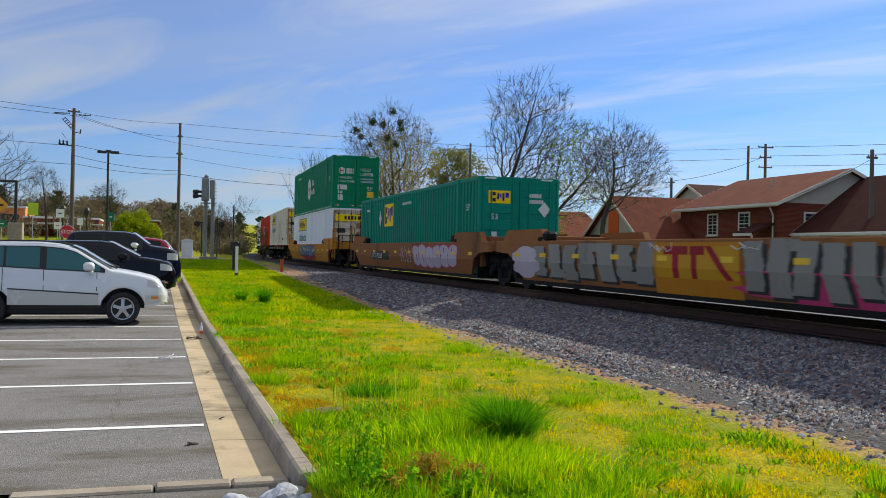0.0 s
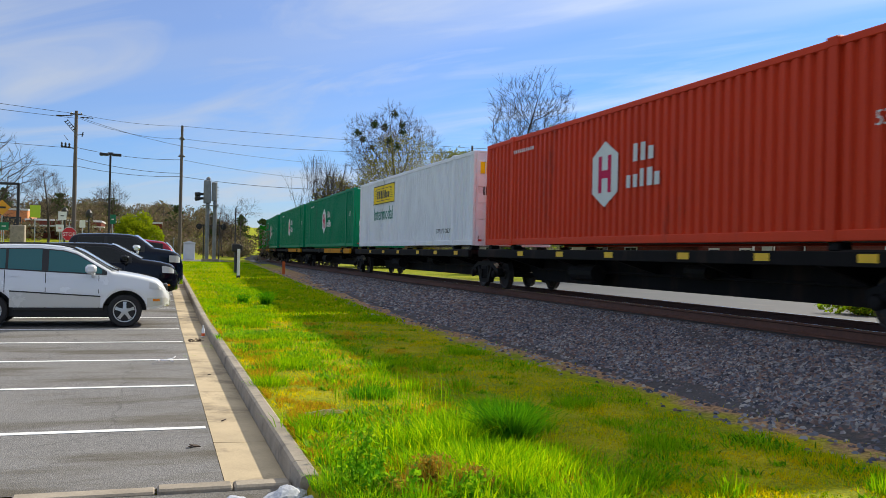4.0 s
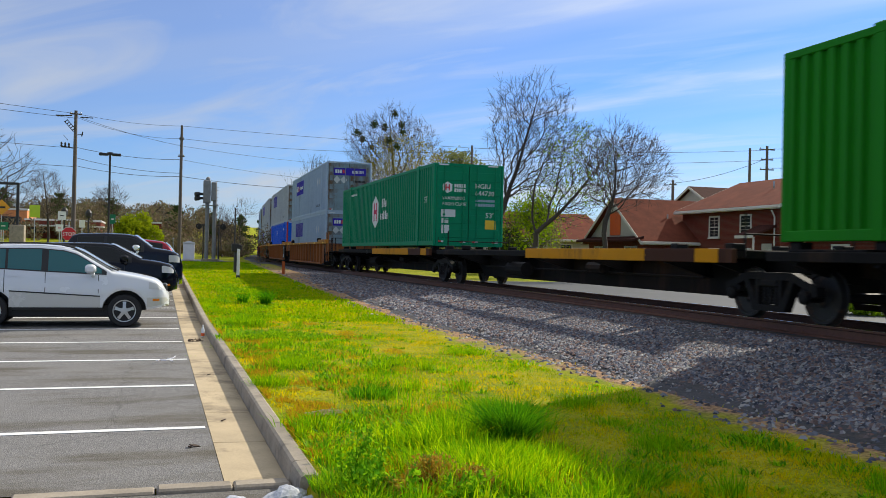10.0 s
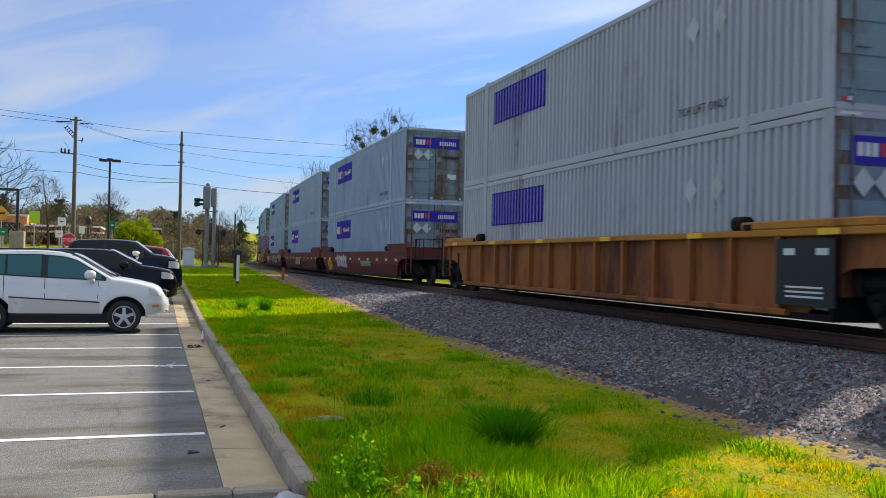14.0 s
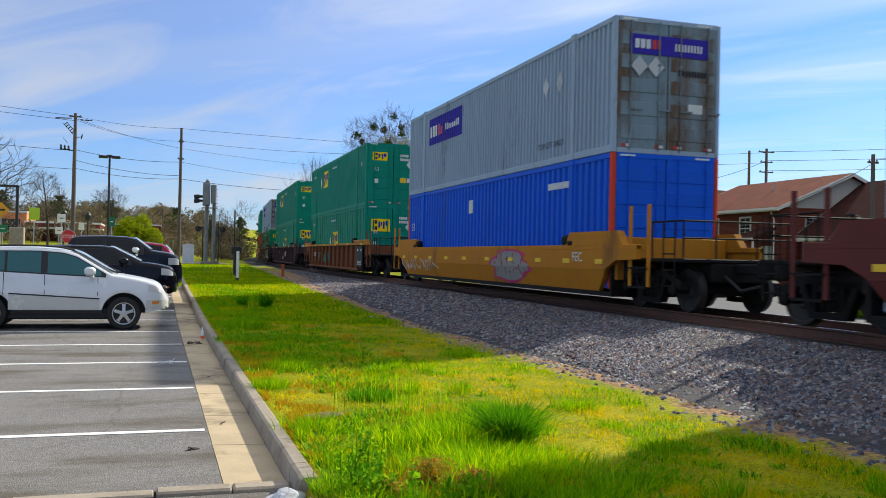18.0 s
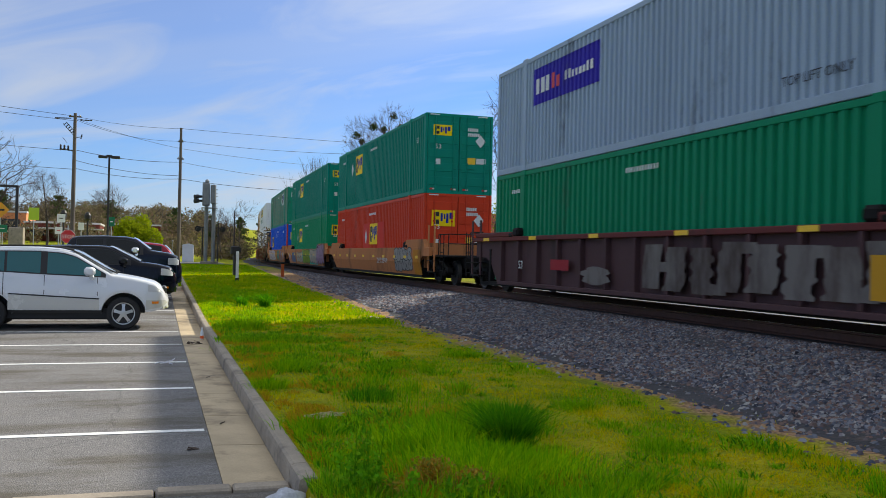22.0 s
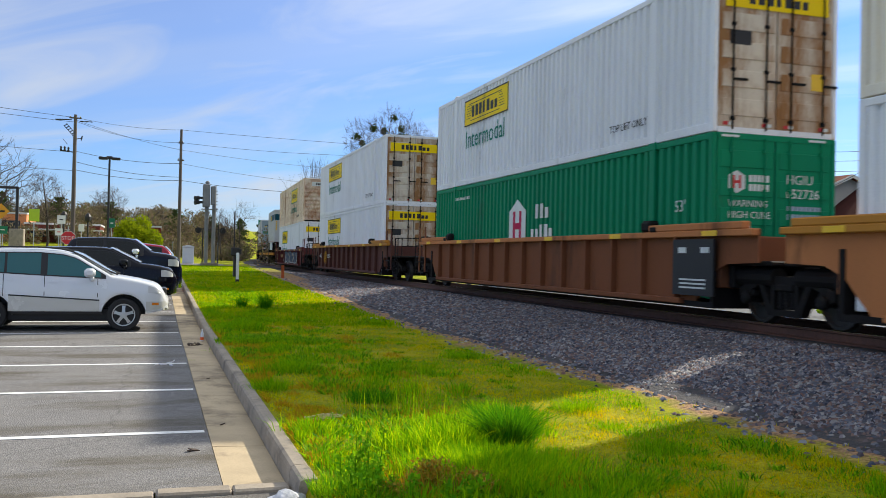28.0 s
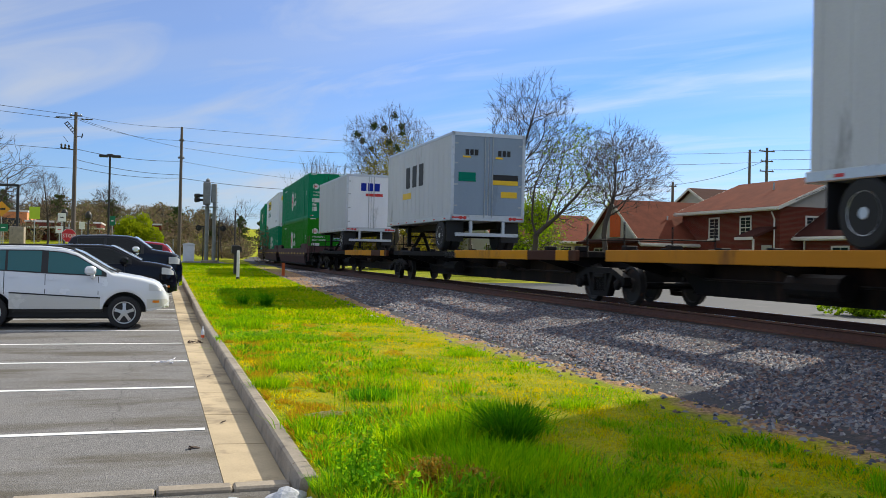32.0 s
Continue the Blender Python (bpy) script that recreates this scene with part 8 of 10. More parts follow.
part("body", Shape().box(-0.5, 0.5, -0.4, 0.4, 0, 1.5, c=0.03), M_CABINET, cab)
part("lid", Shape().prism([(-0.56, 1.5), (0.56, 1.5), (0.5, 1.6), (0, 1.72), (-0.5, 1.6)], -0.46, 0.46, "y"), M_CABINET, cab)
part("door", Shape().box(-0.42, 0.42, -0.42, -0.40, 0.1, 1.4, c=0.005), M_CABINET, cab)
for x, y, h in ((-1.2, 88.0, 2.2), (1.4, 90.5, 1.9), (5.3, 95.0, 4.4), (4.9, 79.0, 1.8)):
    q = thing("line_post", "thin grey post beside the crossing", "post", pose(x, y, ground_z(x, y)), group="posts by the crossing")
    part("shaft", Shape().tube((0, 0, -0.1), (0, 0, h), 0.05, n=8), M_SIGNAL, q)
    part("cap", Shape().tube((0, 0, h), (0, 0, h + 0.12), 0.09, 0.05, n=8), M_SIGNAL, q)

# crossing road
single("crossing_road", sheet(lines((-40, 8.5, 3)), lines((78.5, 86.0, 2.5)), lambda x, y: ground_z(x, y) + 0.03), M_ASPHALT, "grey asphalt crossing road running to the track", "road", kind="structure")
single("pavement_strip", sheet(lines((-8, 8.2, 2)), lines((75.2, 77.0, 0.9)), lambda x, y: ground_z(x, y) + 0.035), M_PALE, "pale concrete footway beside the crossing road", "pavement", kind="structure")

# signs on the left: stop sign, arrows, boards
M_STOP = material("red_sign_sheeting", (0.55, 0.015, 0.02), rough=0.4, spread=0.05)
st = thing("stop_sign", "red octagonal stop sign with white letters on a post", "traffic sign", pose(-5.65, 64.7, ground_z(-5.65, 64.7) - 0.05))
part("post", Shape().tube((0, 0, 0), (0, 0, 2.6), 0.035, n=8), M_GALV, st)
hh = 2.58 - ground_z(-5.65, 64.7)
def octagon(r):
    return [(r * math.cos(math.pi / 8 + i * math.pi / 4), hh + r * math.sin(math.pi / 8 + i * math.pi / 4)) for i in range(8)]
part("rim", Shape().prism(octagon(0.48), -0.06, -0.045, "y"), M_WHITE, st)
face = part("face", Shape().prism(octagon(0.455), -0.066, -0.061, "y"), M_STOP, st)
part("lettering", lettering("STOP", 0.36, M_WHITE, 0.76), M_WHITE, face, "white letters", at=Matrix(((1, 0, 0, -0.38), (0, 0, -1, -0.070), (0, 1, 0, hh - 0.13), (0, 0, 0, 1))))


def board(x, y, zc, w, h, mat, label, bars_mat=None, diamond=False):
    q = thing("road_sign", label, "traffic sign", pose(x, y, 0), group="road signs")
    z0 = ground_z(x, y)
    part("post", Shape().tube((0, 0.05, z0), (0, 0.05, zc), 0.04, n=6), M_GALV, q)
    if diamond:
        f = part("face", Shape().prism([(-w / 2, zc), (0, zc + h / 2), (w / 2, zc), (0, zc - h / 2)], -0.01, 0.01, "y"), mat, q)
    else:
        f = part("face", Shape().box(-w / 2, w / 2, -0.01, 0.01, zc - h / 2, zc + h / 2), mat, q)
    if bars_mat:
        part("symbol", Shape().box(-w * 0.22, w * 0.22, -0.018, -0.011, zc - h * 0.06, zc + h * 0.06), bars_mat, f)
    return q


M_SIGNG = material("green_sign_sheeting", (0.0, 0.16, 0.07), rough=0.4, spread=0.05)
M_LIMES = material("fluorescent_lime_sheeting", (0.45, 0.62, 0.02), rough=0.4, spread=0.05)
M_AMBER = material("amber_sign_sheeting", (0.75, 0.33, 0.01), rough=0.4, spread=0.05)
board(-11.9, 79.0, 4.7, 1.25, 1.25, M_AMBER, "amber diamond arrow sign", M_BLACK, True)
board(-11.6, 78.0, 3.2, 0.7, 0.6, M_SIGNG, "small green street name sign", M_WHITE)
board(-9.6, 80.0, 4.5, 0.8, 1.0, M_LIMES, "fluorescent lime warning sign")
board(-6.6, 70.0, 3.9, 0.55, 0.6, M_WHITE, "white one-way board with a dark bar", M_BLACK)
board(-6.7, 69.5, 3.0, 0.5, 0.5, M_WHITE, "white no-turn sign with red strokes", M_RED)
board(-5.4, 72.0, 3.4, 0.4, 0.55, M_WHITE, "small white notice board")
board(-4.2, 92.0, 4.4, 0.55, 0.9, M_SIGNG, "small green and blue direction board", M_WHITE)
for x, y, top in ((-6.65, 96.5, 5.2), (-9.0, 98.0, 5.4)):
    q = thing("street_lamp", "dark post-top street lamp with a round lantern", "street lamp", pose(x, y, ground_z(x, y)), group="street lamps")
    h = top - ground_z(x, y)
    part("shaft", Shape().tube((0, 0, 0), (0, 0, h - 0.6), 0.1, 0.07, n=8), M_DARK, q)
    part("lantern", Shape().lathe([(h - 0.65, 0.1), (h - 0.5, 0.3), (h - 0.1, 0.32), (h + 0.15, 0.18), (h + 0.25, 0.04)], "z", 12), M_DARK, q)
br = thing("gate_arch", "dark steel arm on a stone pillar", "gate", pose(-8.9, 65.7, ground_z(-8.9, 65.7)))
part("pillar", Shape().box(-0.45, 0.45, -0.4, 0.4, 0, 2.3, c=0.04), M_KERB, br, "stone pillar")
part("upright", Shape().box(-0.12, 0.06, -0.08, 0.08, 0.6, 5.1, c=0.02), M_DARK, br)
part("arm", Shape().box(-4.0, 0.0, -0.08, 0.08, 4.95, 5.12, c=0.02), M_DARK, br)

# low shops far behind the crossing
M_ORANGE = material("orange_stucco", (0.70, 0.25, 0.09), rough=0.8, spread=0.12)
M_CANOPY = material("pale_canopy", (0.6, 0.58, 0.55), rough=0.6, spread=0.08)


def shop(x0, x1, y0, y1, z1, mat, label, canopy=True):
    z0 = ground_z((x0 + x1) / 2, y0) - 0.5
    h = thing("shop_building", label, "building", group="far shops")
    part("wall", Shape().box(x0, x1, y0, y1, z0, z1, c=0.05), mat, h)
    part("parapet", Shape().box(x0 - 0.1, x1 + 0.1, y0 - 0.1, y1 + 0.1, z1, z1 + 0.25, c=0.03), M_CANOPY, h)
    n = max(2, int((x1 - x0) / 3))
    for i in range(n):
        xa = x0 + (x1 - x0) * (i + 0.2) / n
        part("shop_window", Shape().box(xa, xa + (x1 - x0) / n * 0.6, y0 - 0.02, y0 - 0.005, z0 + 1.2, z1 - 0.9), M_PANE, h)
    if canopy:
        part("canopy", Shape().box(x0 - 0.5, x1 + 0.5, y0 - 2.2, y0 - 0.02, z1 - 0.8, z1 - 0.6, c=0.03), M_CANOPY, h)
        for i in range(n + 1):
            xa = x0 + (x1 - x0) * i / n
            part("canopy_post", Shape().box(xa - 0.06, xa + 0.06, y0 - 2.1, y0 - 1.98, z0, z1 - 0.8), M_CANOPY, h)
    return h


shop(-26, -17.5, 138, 148, 6.6, M_ORANGE, "orange stucco shop with a flat roof", False)
shop(-17.0, -7.5, 132, 142, 5.1, M_BRICK, "low brick shop with a pale canopy on posts")
shop(-7.0, 0.5, 150, 160, 5.6, M_BRICK, "low red brick building behind trees", False)

# ---- parked cars ----
def car_paint(name, rgb, metal=0.35, rough=0.25, coat=0.35, spec=0.3):
    return material(name, rgb, rough=rough, metal=metal, spread=0.02, scale=2, grain=300, bump=0.0, coat=coat, spec=spec)


M_TINT = glass("tinted_car_glass", (0.004, 0.008, 0.010), 0.03)
M_TEAL = glass("teal_car_glass", (0.030, 0.135, 0.150), 0.04)
M_PLASTIC = material("black_car_plastic", (0.014, 0.014, 0.015), rough=0.45, spread=0.15)
M_CHROME = material("chrome_trim", (0.75, 0.76, 0.78), rough=0.12, metal=1.0, spread=0.03)
M_ALLOY = material("alloy_wheel", (0.55, 0.56, 0.57), rough=0.3, metal=0.9, spread=0.05)
M_LENS = glass("clear_lamp_lens", (0.55, 0.56, 0.56), 0.08)
M_AMBERL = material("amber_lamp_lens", (0.75, 0.22, 0.02), rough=0.2, spread=0.05)


def curve(points):
    """A softened line through (x, value) points, ordered by x."""
    xs, vs = [p[0] for p in points], [p[1] for p in points]
    def at(x, soft=0.05):
        return sum(float(np.interp(x + soft * k, xs, vs)) for k in (-1.0, -0.5, 0.0, 0.5, 1.0)) / 5
    return at


def car(m, label, paint_mat, top, belt, front, back, width=1.82, wb=(1.33, -1.29), wheel_r=0.345, arch_r=0.45, sill=0.36, glass_mat=None, lower=None, moulding=None, doors=(0.82, -0.24, -1.0), screen=(1.10, 0.30), rear_glass=None, panes=(), lamp=(0.80, 0.97), chrome=False, bed=False, rails=False, trim=None, taper=0.26):
    """A car that faces local +x. top and belt: lines along x of the outline and the window sill; front, back: the ends."""
    glass_mat = glass_mat or M_TINT
    trim = trim or M_PLASTIC
    c = thing("parked_car", label, "car", m, group="parked cars")
    W = width / 2
    zt_at, zb_at = curve(top), curve(belt)
    L, T = front, back
    round_in = curve(((T, 0.80), (T + 0.08, 0.90), (T + 0.3, 0.97), (T + 0.7, 1.0), (L - 0.75, 1.0), (L - 0.42, 0.975), (L - 0.24, 0.93), (L - 0.13, 0.86), (L - 0.05, 0.75), (L, 0.60)))
    foot = curve(((T, 0.50), (T + 0.25, sill + 0.05), (T + 0.6, sill), (L - 0.5, sill), (L - 0.13, sill + 0.07), (L, sill + 0.17)))
    def low_at(x):
        z = foot(x)
        for xw in wb:
            d = abs(x - xw)
            if d < arch_r:
                z = max(z, wheel_r - 0.01 + math.sqrt(arch_r * arch_r - d * d))
        return z
    def edge(x):
        zt = zt_at(x)
        return zt, min(zb_at(x), zt - 0.11)
    def side_y(x, z):
        """Half the width of the shell at x and height z."""
        w = W * round_in(x, 0.02)
        zt, zb = edge(x)
        if z <= zb:
            return w * float(np.interp(z, (0.2, 0.42, 0.62, 0.85, zb + 0.0001), (0.955, 0.985, 1.0, 0.992, 0.962)))
        return w * 0.962 - taper * (z - zb)
    xs = sorted({round(T + (L - T) * i / 84, 4) for i in range(85)} | {round(xw + arch_r * math.cos(math.pi * i / 18), 4) for xw in wb for i in range(19)})
    rings = []
    for x in xs:
        zt, zb = edge(x)
        zl = min(low_at(x), zb - 0.12)
        zs = [zl, zl + 0.03] + [zl + 0.03 + (zb - zl - 0.03) * k for k in (0.2, 0.4, 0.6, 0.8, 1.0)] + [zb + (zt - 0.07 - zb) * k for k in (0.25, 0.5, 0.75, 1.0)]
        half = [(side_y(x, z) * (0.985 if k == 0 else 1.0), z) for k, z in enumerate(zs)]
        y1 = half[-1][0]
        half += [(y1 - 0.022, zt - 0.035), (y1 - 0.06, zt - 0.012), (y1 - 0.14, zt), (y1 * 0.45, zt + 0.014)]
        rings.append([(x, y, z) for y, z in half] + [(x, -y, z) for y, z in half[::-1]])
    part("body", Shape().loft(rings), paint_mat, c, smooth=True)

    def patch(name, mat, xa, xb, lo, hi, side, off, label="", n=14, parent=None):
        """A thin sheet that lies on the shell between two heights, each a number or a line along x."""
        f = lambda q, x: q(x) if callable(q) else q
        v = []
        for k in range(n + 1):
            x = xa + (xb - xa) * k / n
            a, b = f(lo, x), max(f(lo, x) + 0.004, f(hi, x))
            for z in (a, (a + b) / 2, b):
                for o in (off - 0.004, off):
                    v.append((x, side * (side_y(x, z) + o), z))
        q = Shape()
        faces = []
        for k in range(n):
            o, e = 6 * k, 6 * (k + 1)
            faces += [(o + 1, e + 1, e + 3, o + 3), (o + 3, e + 3, e + 5, o + 5), (o, o + 2, e + 2, e), (o + 2, o + 4, e + 4, e + 2), (o, e, e + 1, o + 1), (o + 4, o + 5, e + 5, e + 4)]
        e = 6 * n
        faces += [(0, 1, 3, 2), (2, 3, 5, 4), (e, e + 2, e + 3, e + 1), (e + 2, e + 4, e + 5, e + 3)]
        return part(name, q.add(v, faces), mat, parent or c, label, smooth=True)

    head = lambda x: zt_at(x) - 0.095
    base = lambda x: zb_at(x) + 0.025
    for side in (-1, 1):
        if panes:
            patch("window_trim", trim, panes[-1][1] - 0.02, panes[0][0] + 0.10, lambda x: base(x) - 0.025, lambda x: head(x) + 0.022, side, 0.004, n=40)
        for k, (xa, xb) in enumerate(panes):
            patch("side_window" if k < 2 else "quarter_window", glass_mat, xa, xb, base, head, side, 0.009, n=18)
        for xd in doors:
            patch("door_seam", M_PLASTIC, xd - 0.007, xd + 0.007, lambda x: max(low_at(x) + 0.03, sill + 0.05), lambda x: zb_at(x) - 0.01, side, 0.0025, n=1)
        for xd in doors[1:]:
            patch("door_handle", paint_mat, xd + 0.06, xd + 0.26, lambda x: zb_at(x) - 0.125, lambda x: zb_at(x) - 0.095, side, 0.028, n=4)
        if moulding:
            line = curve(moulding)
            patch("side_moulding", trim, moulding[0][0], moulding[-1][0], lambda x: line(x) - 0.014, lambda x: line(x) + 0.012, side, 0.013, n=24)
            if lower:
                patch("lower_cladding", lower, moulding[0][0], moulding[-1][0], sill + 0.06, lambda x: line(x) - 0.012, side, 0.008, "champagne lower cladding", n=20)
        patch("sill", M_PLASTIC, wb[1] + arch_r - 0.02, wb[0] - arch_r + 0.02, sill - 0.002, sill + 0.055, side, 0.004)
        if lower:
            patch("bumper_cladding", lower, L - 0.46, L - 0.02, lambda x: foot(x) + 0.05, lambda x: min(0.63, zt_at(x) - 0.12), side, 0.010, "champagne bumper flank")
        patch("headlamp", M_LENS, L - 0.42, L - 0.10, lambda x: lamp[0] + 0.05 * (L - 0.10 - x), lambda x: min(lamp[1] + 0.06, zt_at(x) - 0.075), side, 0.008, "clear headlamp")
        patch("turn_lamp", M_AMBERL, L - 0.34, L - 0.20, 0.555, 0.605, side, 0.016, "amber turn lamp")
        for xw in wb:
            v = []
            for k in range(13):
                t = math.pi * (k / 12)
                for yy in (W - 0.03, W - 0.42):
                    v.append((xw + (arch_r - 0.012) * math.cos(t), side * yy, wheel_r - 0.01 + (arch_r - 0.012) * math.sin(t)))
            part("wheel_arch", Shape().add(v, [(2 * k, 2 * k + 2, 2 * k + 3, 2 * k + 1) for k in range(12)] + [tuple(range(1, 26, 2))]), M_PLASTIC, c)
            ty = part("wheel", Shape().lathe([(-0.10, wheel_r * 0.62), (-0.11, wheel_r * 0.9), (-0.08, wheel_r), (0.08, wheel_r), (0.11, wheel_r * 0.92), (0.112, wheel_r * 0.70), (0.10, wheel_r * 0.66)], "y", 32), M_RUBBER, c, at=pose(xw, side * (W - 0.11), wheel_r, 0, 0, 0 if side > 0 else 180), smooth=True)
            part("rim", Shape().lathe([(0.02, 0.0), (0.02, wheel_r * 0.52), (0.06, wheel_r * 0.60), (0.105, wheel_r * 0.67)], "y", 24, closed=False), M_PLASTIC, ty)
            part("rim_lip", Shape().lathe([(0.085, wheel_r * 0.61), (0.114, wheel_r * 0.63), (0.116, wheel_r * 0.68), (0.10, wheel_r * 0.70)], "y", 28, closed=False), M_ALLOY, ty, smooth=True)
            sp = Shape().lathe([(0.03, 0.07), (0.10, 0.07), (0.112, 0.045), (0.112, 0.0)], "y", 14)
            for i in range(5):
                t = 2 * math.pi * i / 5 + math.pi / 2
                d, e = (math.cos(t), math.sin(t)), (-math.sin(t), math.cos(t))
                v = []
                for r_, hw, yo in ((0.045, 0.036, 0.112), (wheel_r * 0.40, 0.030, 0.106), (wheel_r * 0.64, 0.040, 0.098)):
                    for yy in (yo - 0.05, yo):
                        for k in (-1, 1):
                            v.append((d[0] * r_ + e[0] * hw * k, yy, d[1] * r_ + e[1] * hw * k))
                sp.add(v, [(0, 1, 3, 2)] + [(a + q, a + q2, a + 4 + q2, a + 4 + q) for a in (0, 4) for q, q2 in ((0, 1), (1, 3), (3, 2), (2, 0))] + [(8, 10, 11, 9)])
            part("spokes", sp, M_ALLOY, ty)
        xm = screen[0] - 0.42
        ym = side_y(xm, zb_at(xm))
        mi = Shape().box(xm - 0.12, xm + 0.10, *sorted((side * (ym + 0.07), side * (ym + 0.27))), zb_at(xm) + 0.02, zb_at(xm) + 0.21, c=0.05)
        mi.box(xm - 0.02, xm + 0.07, *sorted((side * (ym - 0.04), side * (ym + 0.10))), zb_at(xm) - 0.06, zb_at(xm) + 0.04, c=0.02)
        part("mirror", mi, M_CHROME if chrome else paint_mat, c, smooth=True)
        if rails:
            y_r = side_y(-0.6, zt_at(-0.6) - 0.08) - 0.10
            rl = Shape()
            for k in range(12):
                xa, xb = back + 0.75 + k * (0.9 - back) / 14, back + 0.75 + (k + 1) * (0.9 - back) / 14
                rl.tube((xa, side * y_r, zt_at(xa) + 0.035), (xb, side * y_r, zt_at(xb) + 0.035), 0.018, n=6)
            part("roof_rail", rl, M_PLASTIC, c)

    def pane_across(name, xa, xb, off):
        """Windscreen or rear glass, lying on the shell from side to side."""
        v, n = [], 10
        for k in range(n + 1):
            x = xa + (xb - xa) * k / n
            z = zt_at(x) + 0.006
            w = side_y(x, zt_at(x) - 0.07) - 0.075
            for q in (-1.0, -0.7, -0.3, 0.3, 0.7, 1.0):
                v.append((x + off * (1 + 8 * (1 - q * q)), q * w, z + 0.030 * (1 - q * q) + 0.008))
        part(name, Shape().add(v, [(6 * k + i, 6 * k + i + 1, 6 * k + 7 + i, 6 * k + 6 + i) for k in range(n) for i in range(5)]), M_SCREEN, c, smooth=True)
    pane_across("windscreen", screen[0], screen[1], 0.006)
    if rear_glass:
        pane_across("rear_window", rear_glass[0], rear_glass[1], -0.006)
    part("wiper", Shape().tube((screen[0] + 0.03, -0.55, zt_at(screen[0]) + 0.03), (screen[0] - 0.10, 0.05, zt_at(screen[0] - 0.10) + 0.04), 0.012, n=5).tube((screen[0] + 0.03, 0.1, zt_at(screen[0]) + 0.03), (screen[0] - 0.10, 0.6, zt_at(screen[0] - 0.10) + 0.04), 0.012, n=5), M_PLASTIC, c)
    wn = W * 0.60
    part("grille", Shape().box(L - 0.14, L - 0.03, -wn * 0.62, wn * 0.62, lamp[0] - 0.06, lamp[1] - 0.06, c=0.03), M_CHROME if chrome else M_PLASTIC, c)
    part("bumper", Shape().loft([[(L - 0.30, k * W * 0.93, z) for z in (0.44, 0.50, 0.60, 0.64)] + [(L - 0.36, k * W * 0.90, 0.54)] for k in (-1,)] + [[(L + dx, y, z) for z in (0.44, 0.48, 0.58, 0.62)] + [(L + dx - 0.1, y, 0.53)] for dx, y in ((-0.10, -W * 0.82), (-0.01, -W * 0.5), (0.02, 0.0), (-0.01, W * 0.5), (-0.10, W * 0.82))] + [[(L - 0.30, W * 0.93, z) for z in (0.44, 0.50, 0.60, 0.64)] + [(L - 0.36, W * 0.90, 0.54)]]), M_CHROME if chrome else (lower or paint_mat), c, smooth=True)
    part("licence_plate", Shape().box(L + 0.021, L + 0.027, -0.15, 0.15, 0.47, 0.57), M_WHITE, c)
    part("underbody", Shape().box(T + 0.25, L - 0.85, -W + 0.24, W - 0.24, 0.20, 0.48, c=0.03), M_PLASTIC, c)
    part("exhaust", Shape().tube((T + 0.1, 0.4, 0.27), (T + 1.6, 0.4, 0.25), 0.035, n=8), M_STEEL, c)
    if bed:
        part("bed_liner", Shape().box(T + 0.15, bed - 0.1, -W * 0.78, W * 0.78, zt_at(T + 1.0) + 0.012, zt_at(T + 1.0) + 0.03), M_PLASTIC, c, "dark load bed cover")
    return c


# Pale base colour paints in the sky's reflection on windscreens and rear glass.
M_SCREEN = glass("windscreen_glass_painted_sheen", (0.30, 0.34, 0.38), 0.03)
SILVER = car_paint("pearl_silver_car_paint", (0.74, 0.76, 0.79), 0.10)
BEIGE = car_paint("champagne_car_paint", (0.60, 0.60, 0.57), 0.1)
NAVYC = car_paint("black_blue_car_paint", (0.003, 0.004, 0.009), 0.0, 0.10, 0.10, 0.22)
BLUEB = car_paint("dark_navy_car_paint", (0.003, 0.006, 0.016), 0.0, 0.10, 0.10, 0.25)
REDC = car_paint("crimson_car_paint", (0.30, 0.008, 0.03), 0.2)
car(pose(-1.98, 21.30, base_z(21.3)), "pearl silver crossover with champagne lower cladding, parked nose to kerb", SILVER,
    ((-2.32, 0.95), (-2.26, 1.15), (-2.10, 1.36), (-1.85, 1.60), (-1.55, 1.68), (-1.1, 1.71), (-0.36, 1.72), (0.11, 1.685), (0.37, 1.61), (1.10, 1.17), (1.24, 1.155), (1.62, 1.09), (1.95, 1.01), (2.10, 0.91), (2.16, 0.79), (2.24, 0.66)),
    ((-2.3, 1.24), (-1.1, 1.20), (-0.24, 1.155), (0.94, 1.105), (1.4, 1.06)), 2.24, -2.32, lower=BEIGE, glass_mat=M_TEAL, moulding=((-0.92, 0.755), (0.84, 0.655)), doors=(0.80, -0.24, -1.02), screen=(1.08, 0.24), rear_glass=(-2.20, -1.80), panes=((0.86, -0.19), (-0.32, -0.96), (-1.01, -1.75)), rails=True)
car(pose(-1.85, 26.95, base_z(26.95)), "black crossover parked nose to kerb", NAVYC,
    ((-2.42, 1.0), (-2.36, 1.22), (-2.1, 1.46), (-1.75, 1.62), (-1.12, 1.66), (-0.35, 1.69), (0.45, 1.69), (0.69, 1.65), (1.43, 1.27), (1.6, 1.255), (1.92, 1.21), (2.24, 1.13), (2.34, 1.0), (2.39, 0.80)),
    ((-2.4, 1.24), (-1.0, 1.20), (1.2, 1.17), (1.6, 1.14)), 2.39, -2.42, width=1.90, wb=(1.46, -1.36), wheel_r=0.37, arch_r=0.45, sill=0.34, doors=(1.0, -0.10, -1.0), screen=(1.42, 0.62), rear_glass=(-2.26, -1.84), panes=((1.08, -0.04), (-0.14, -0.95), (-1.0, -1.85)), lamp=(0.90, 1.04))
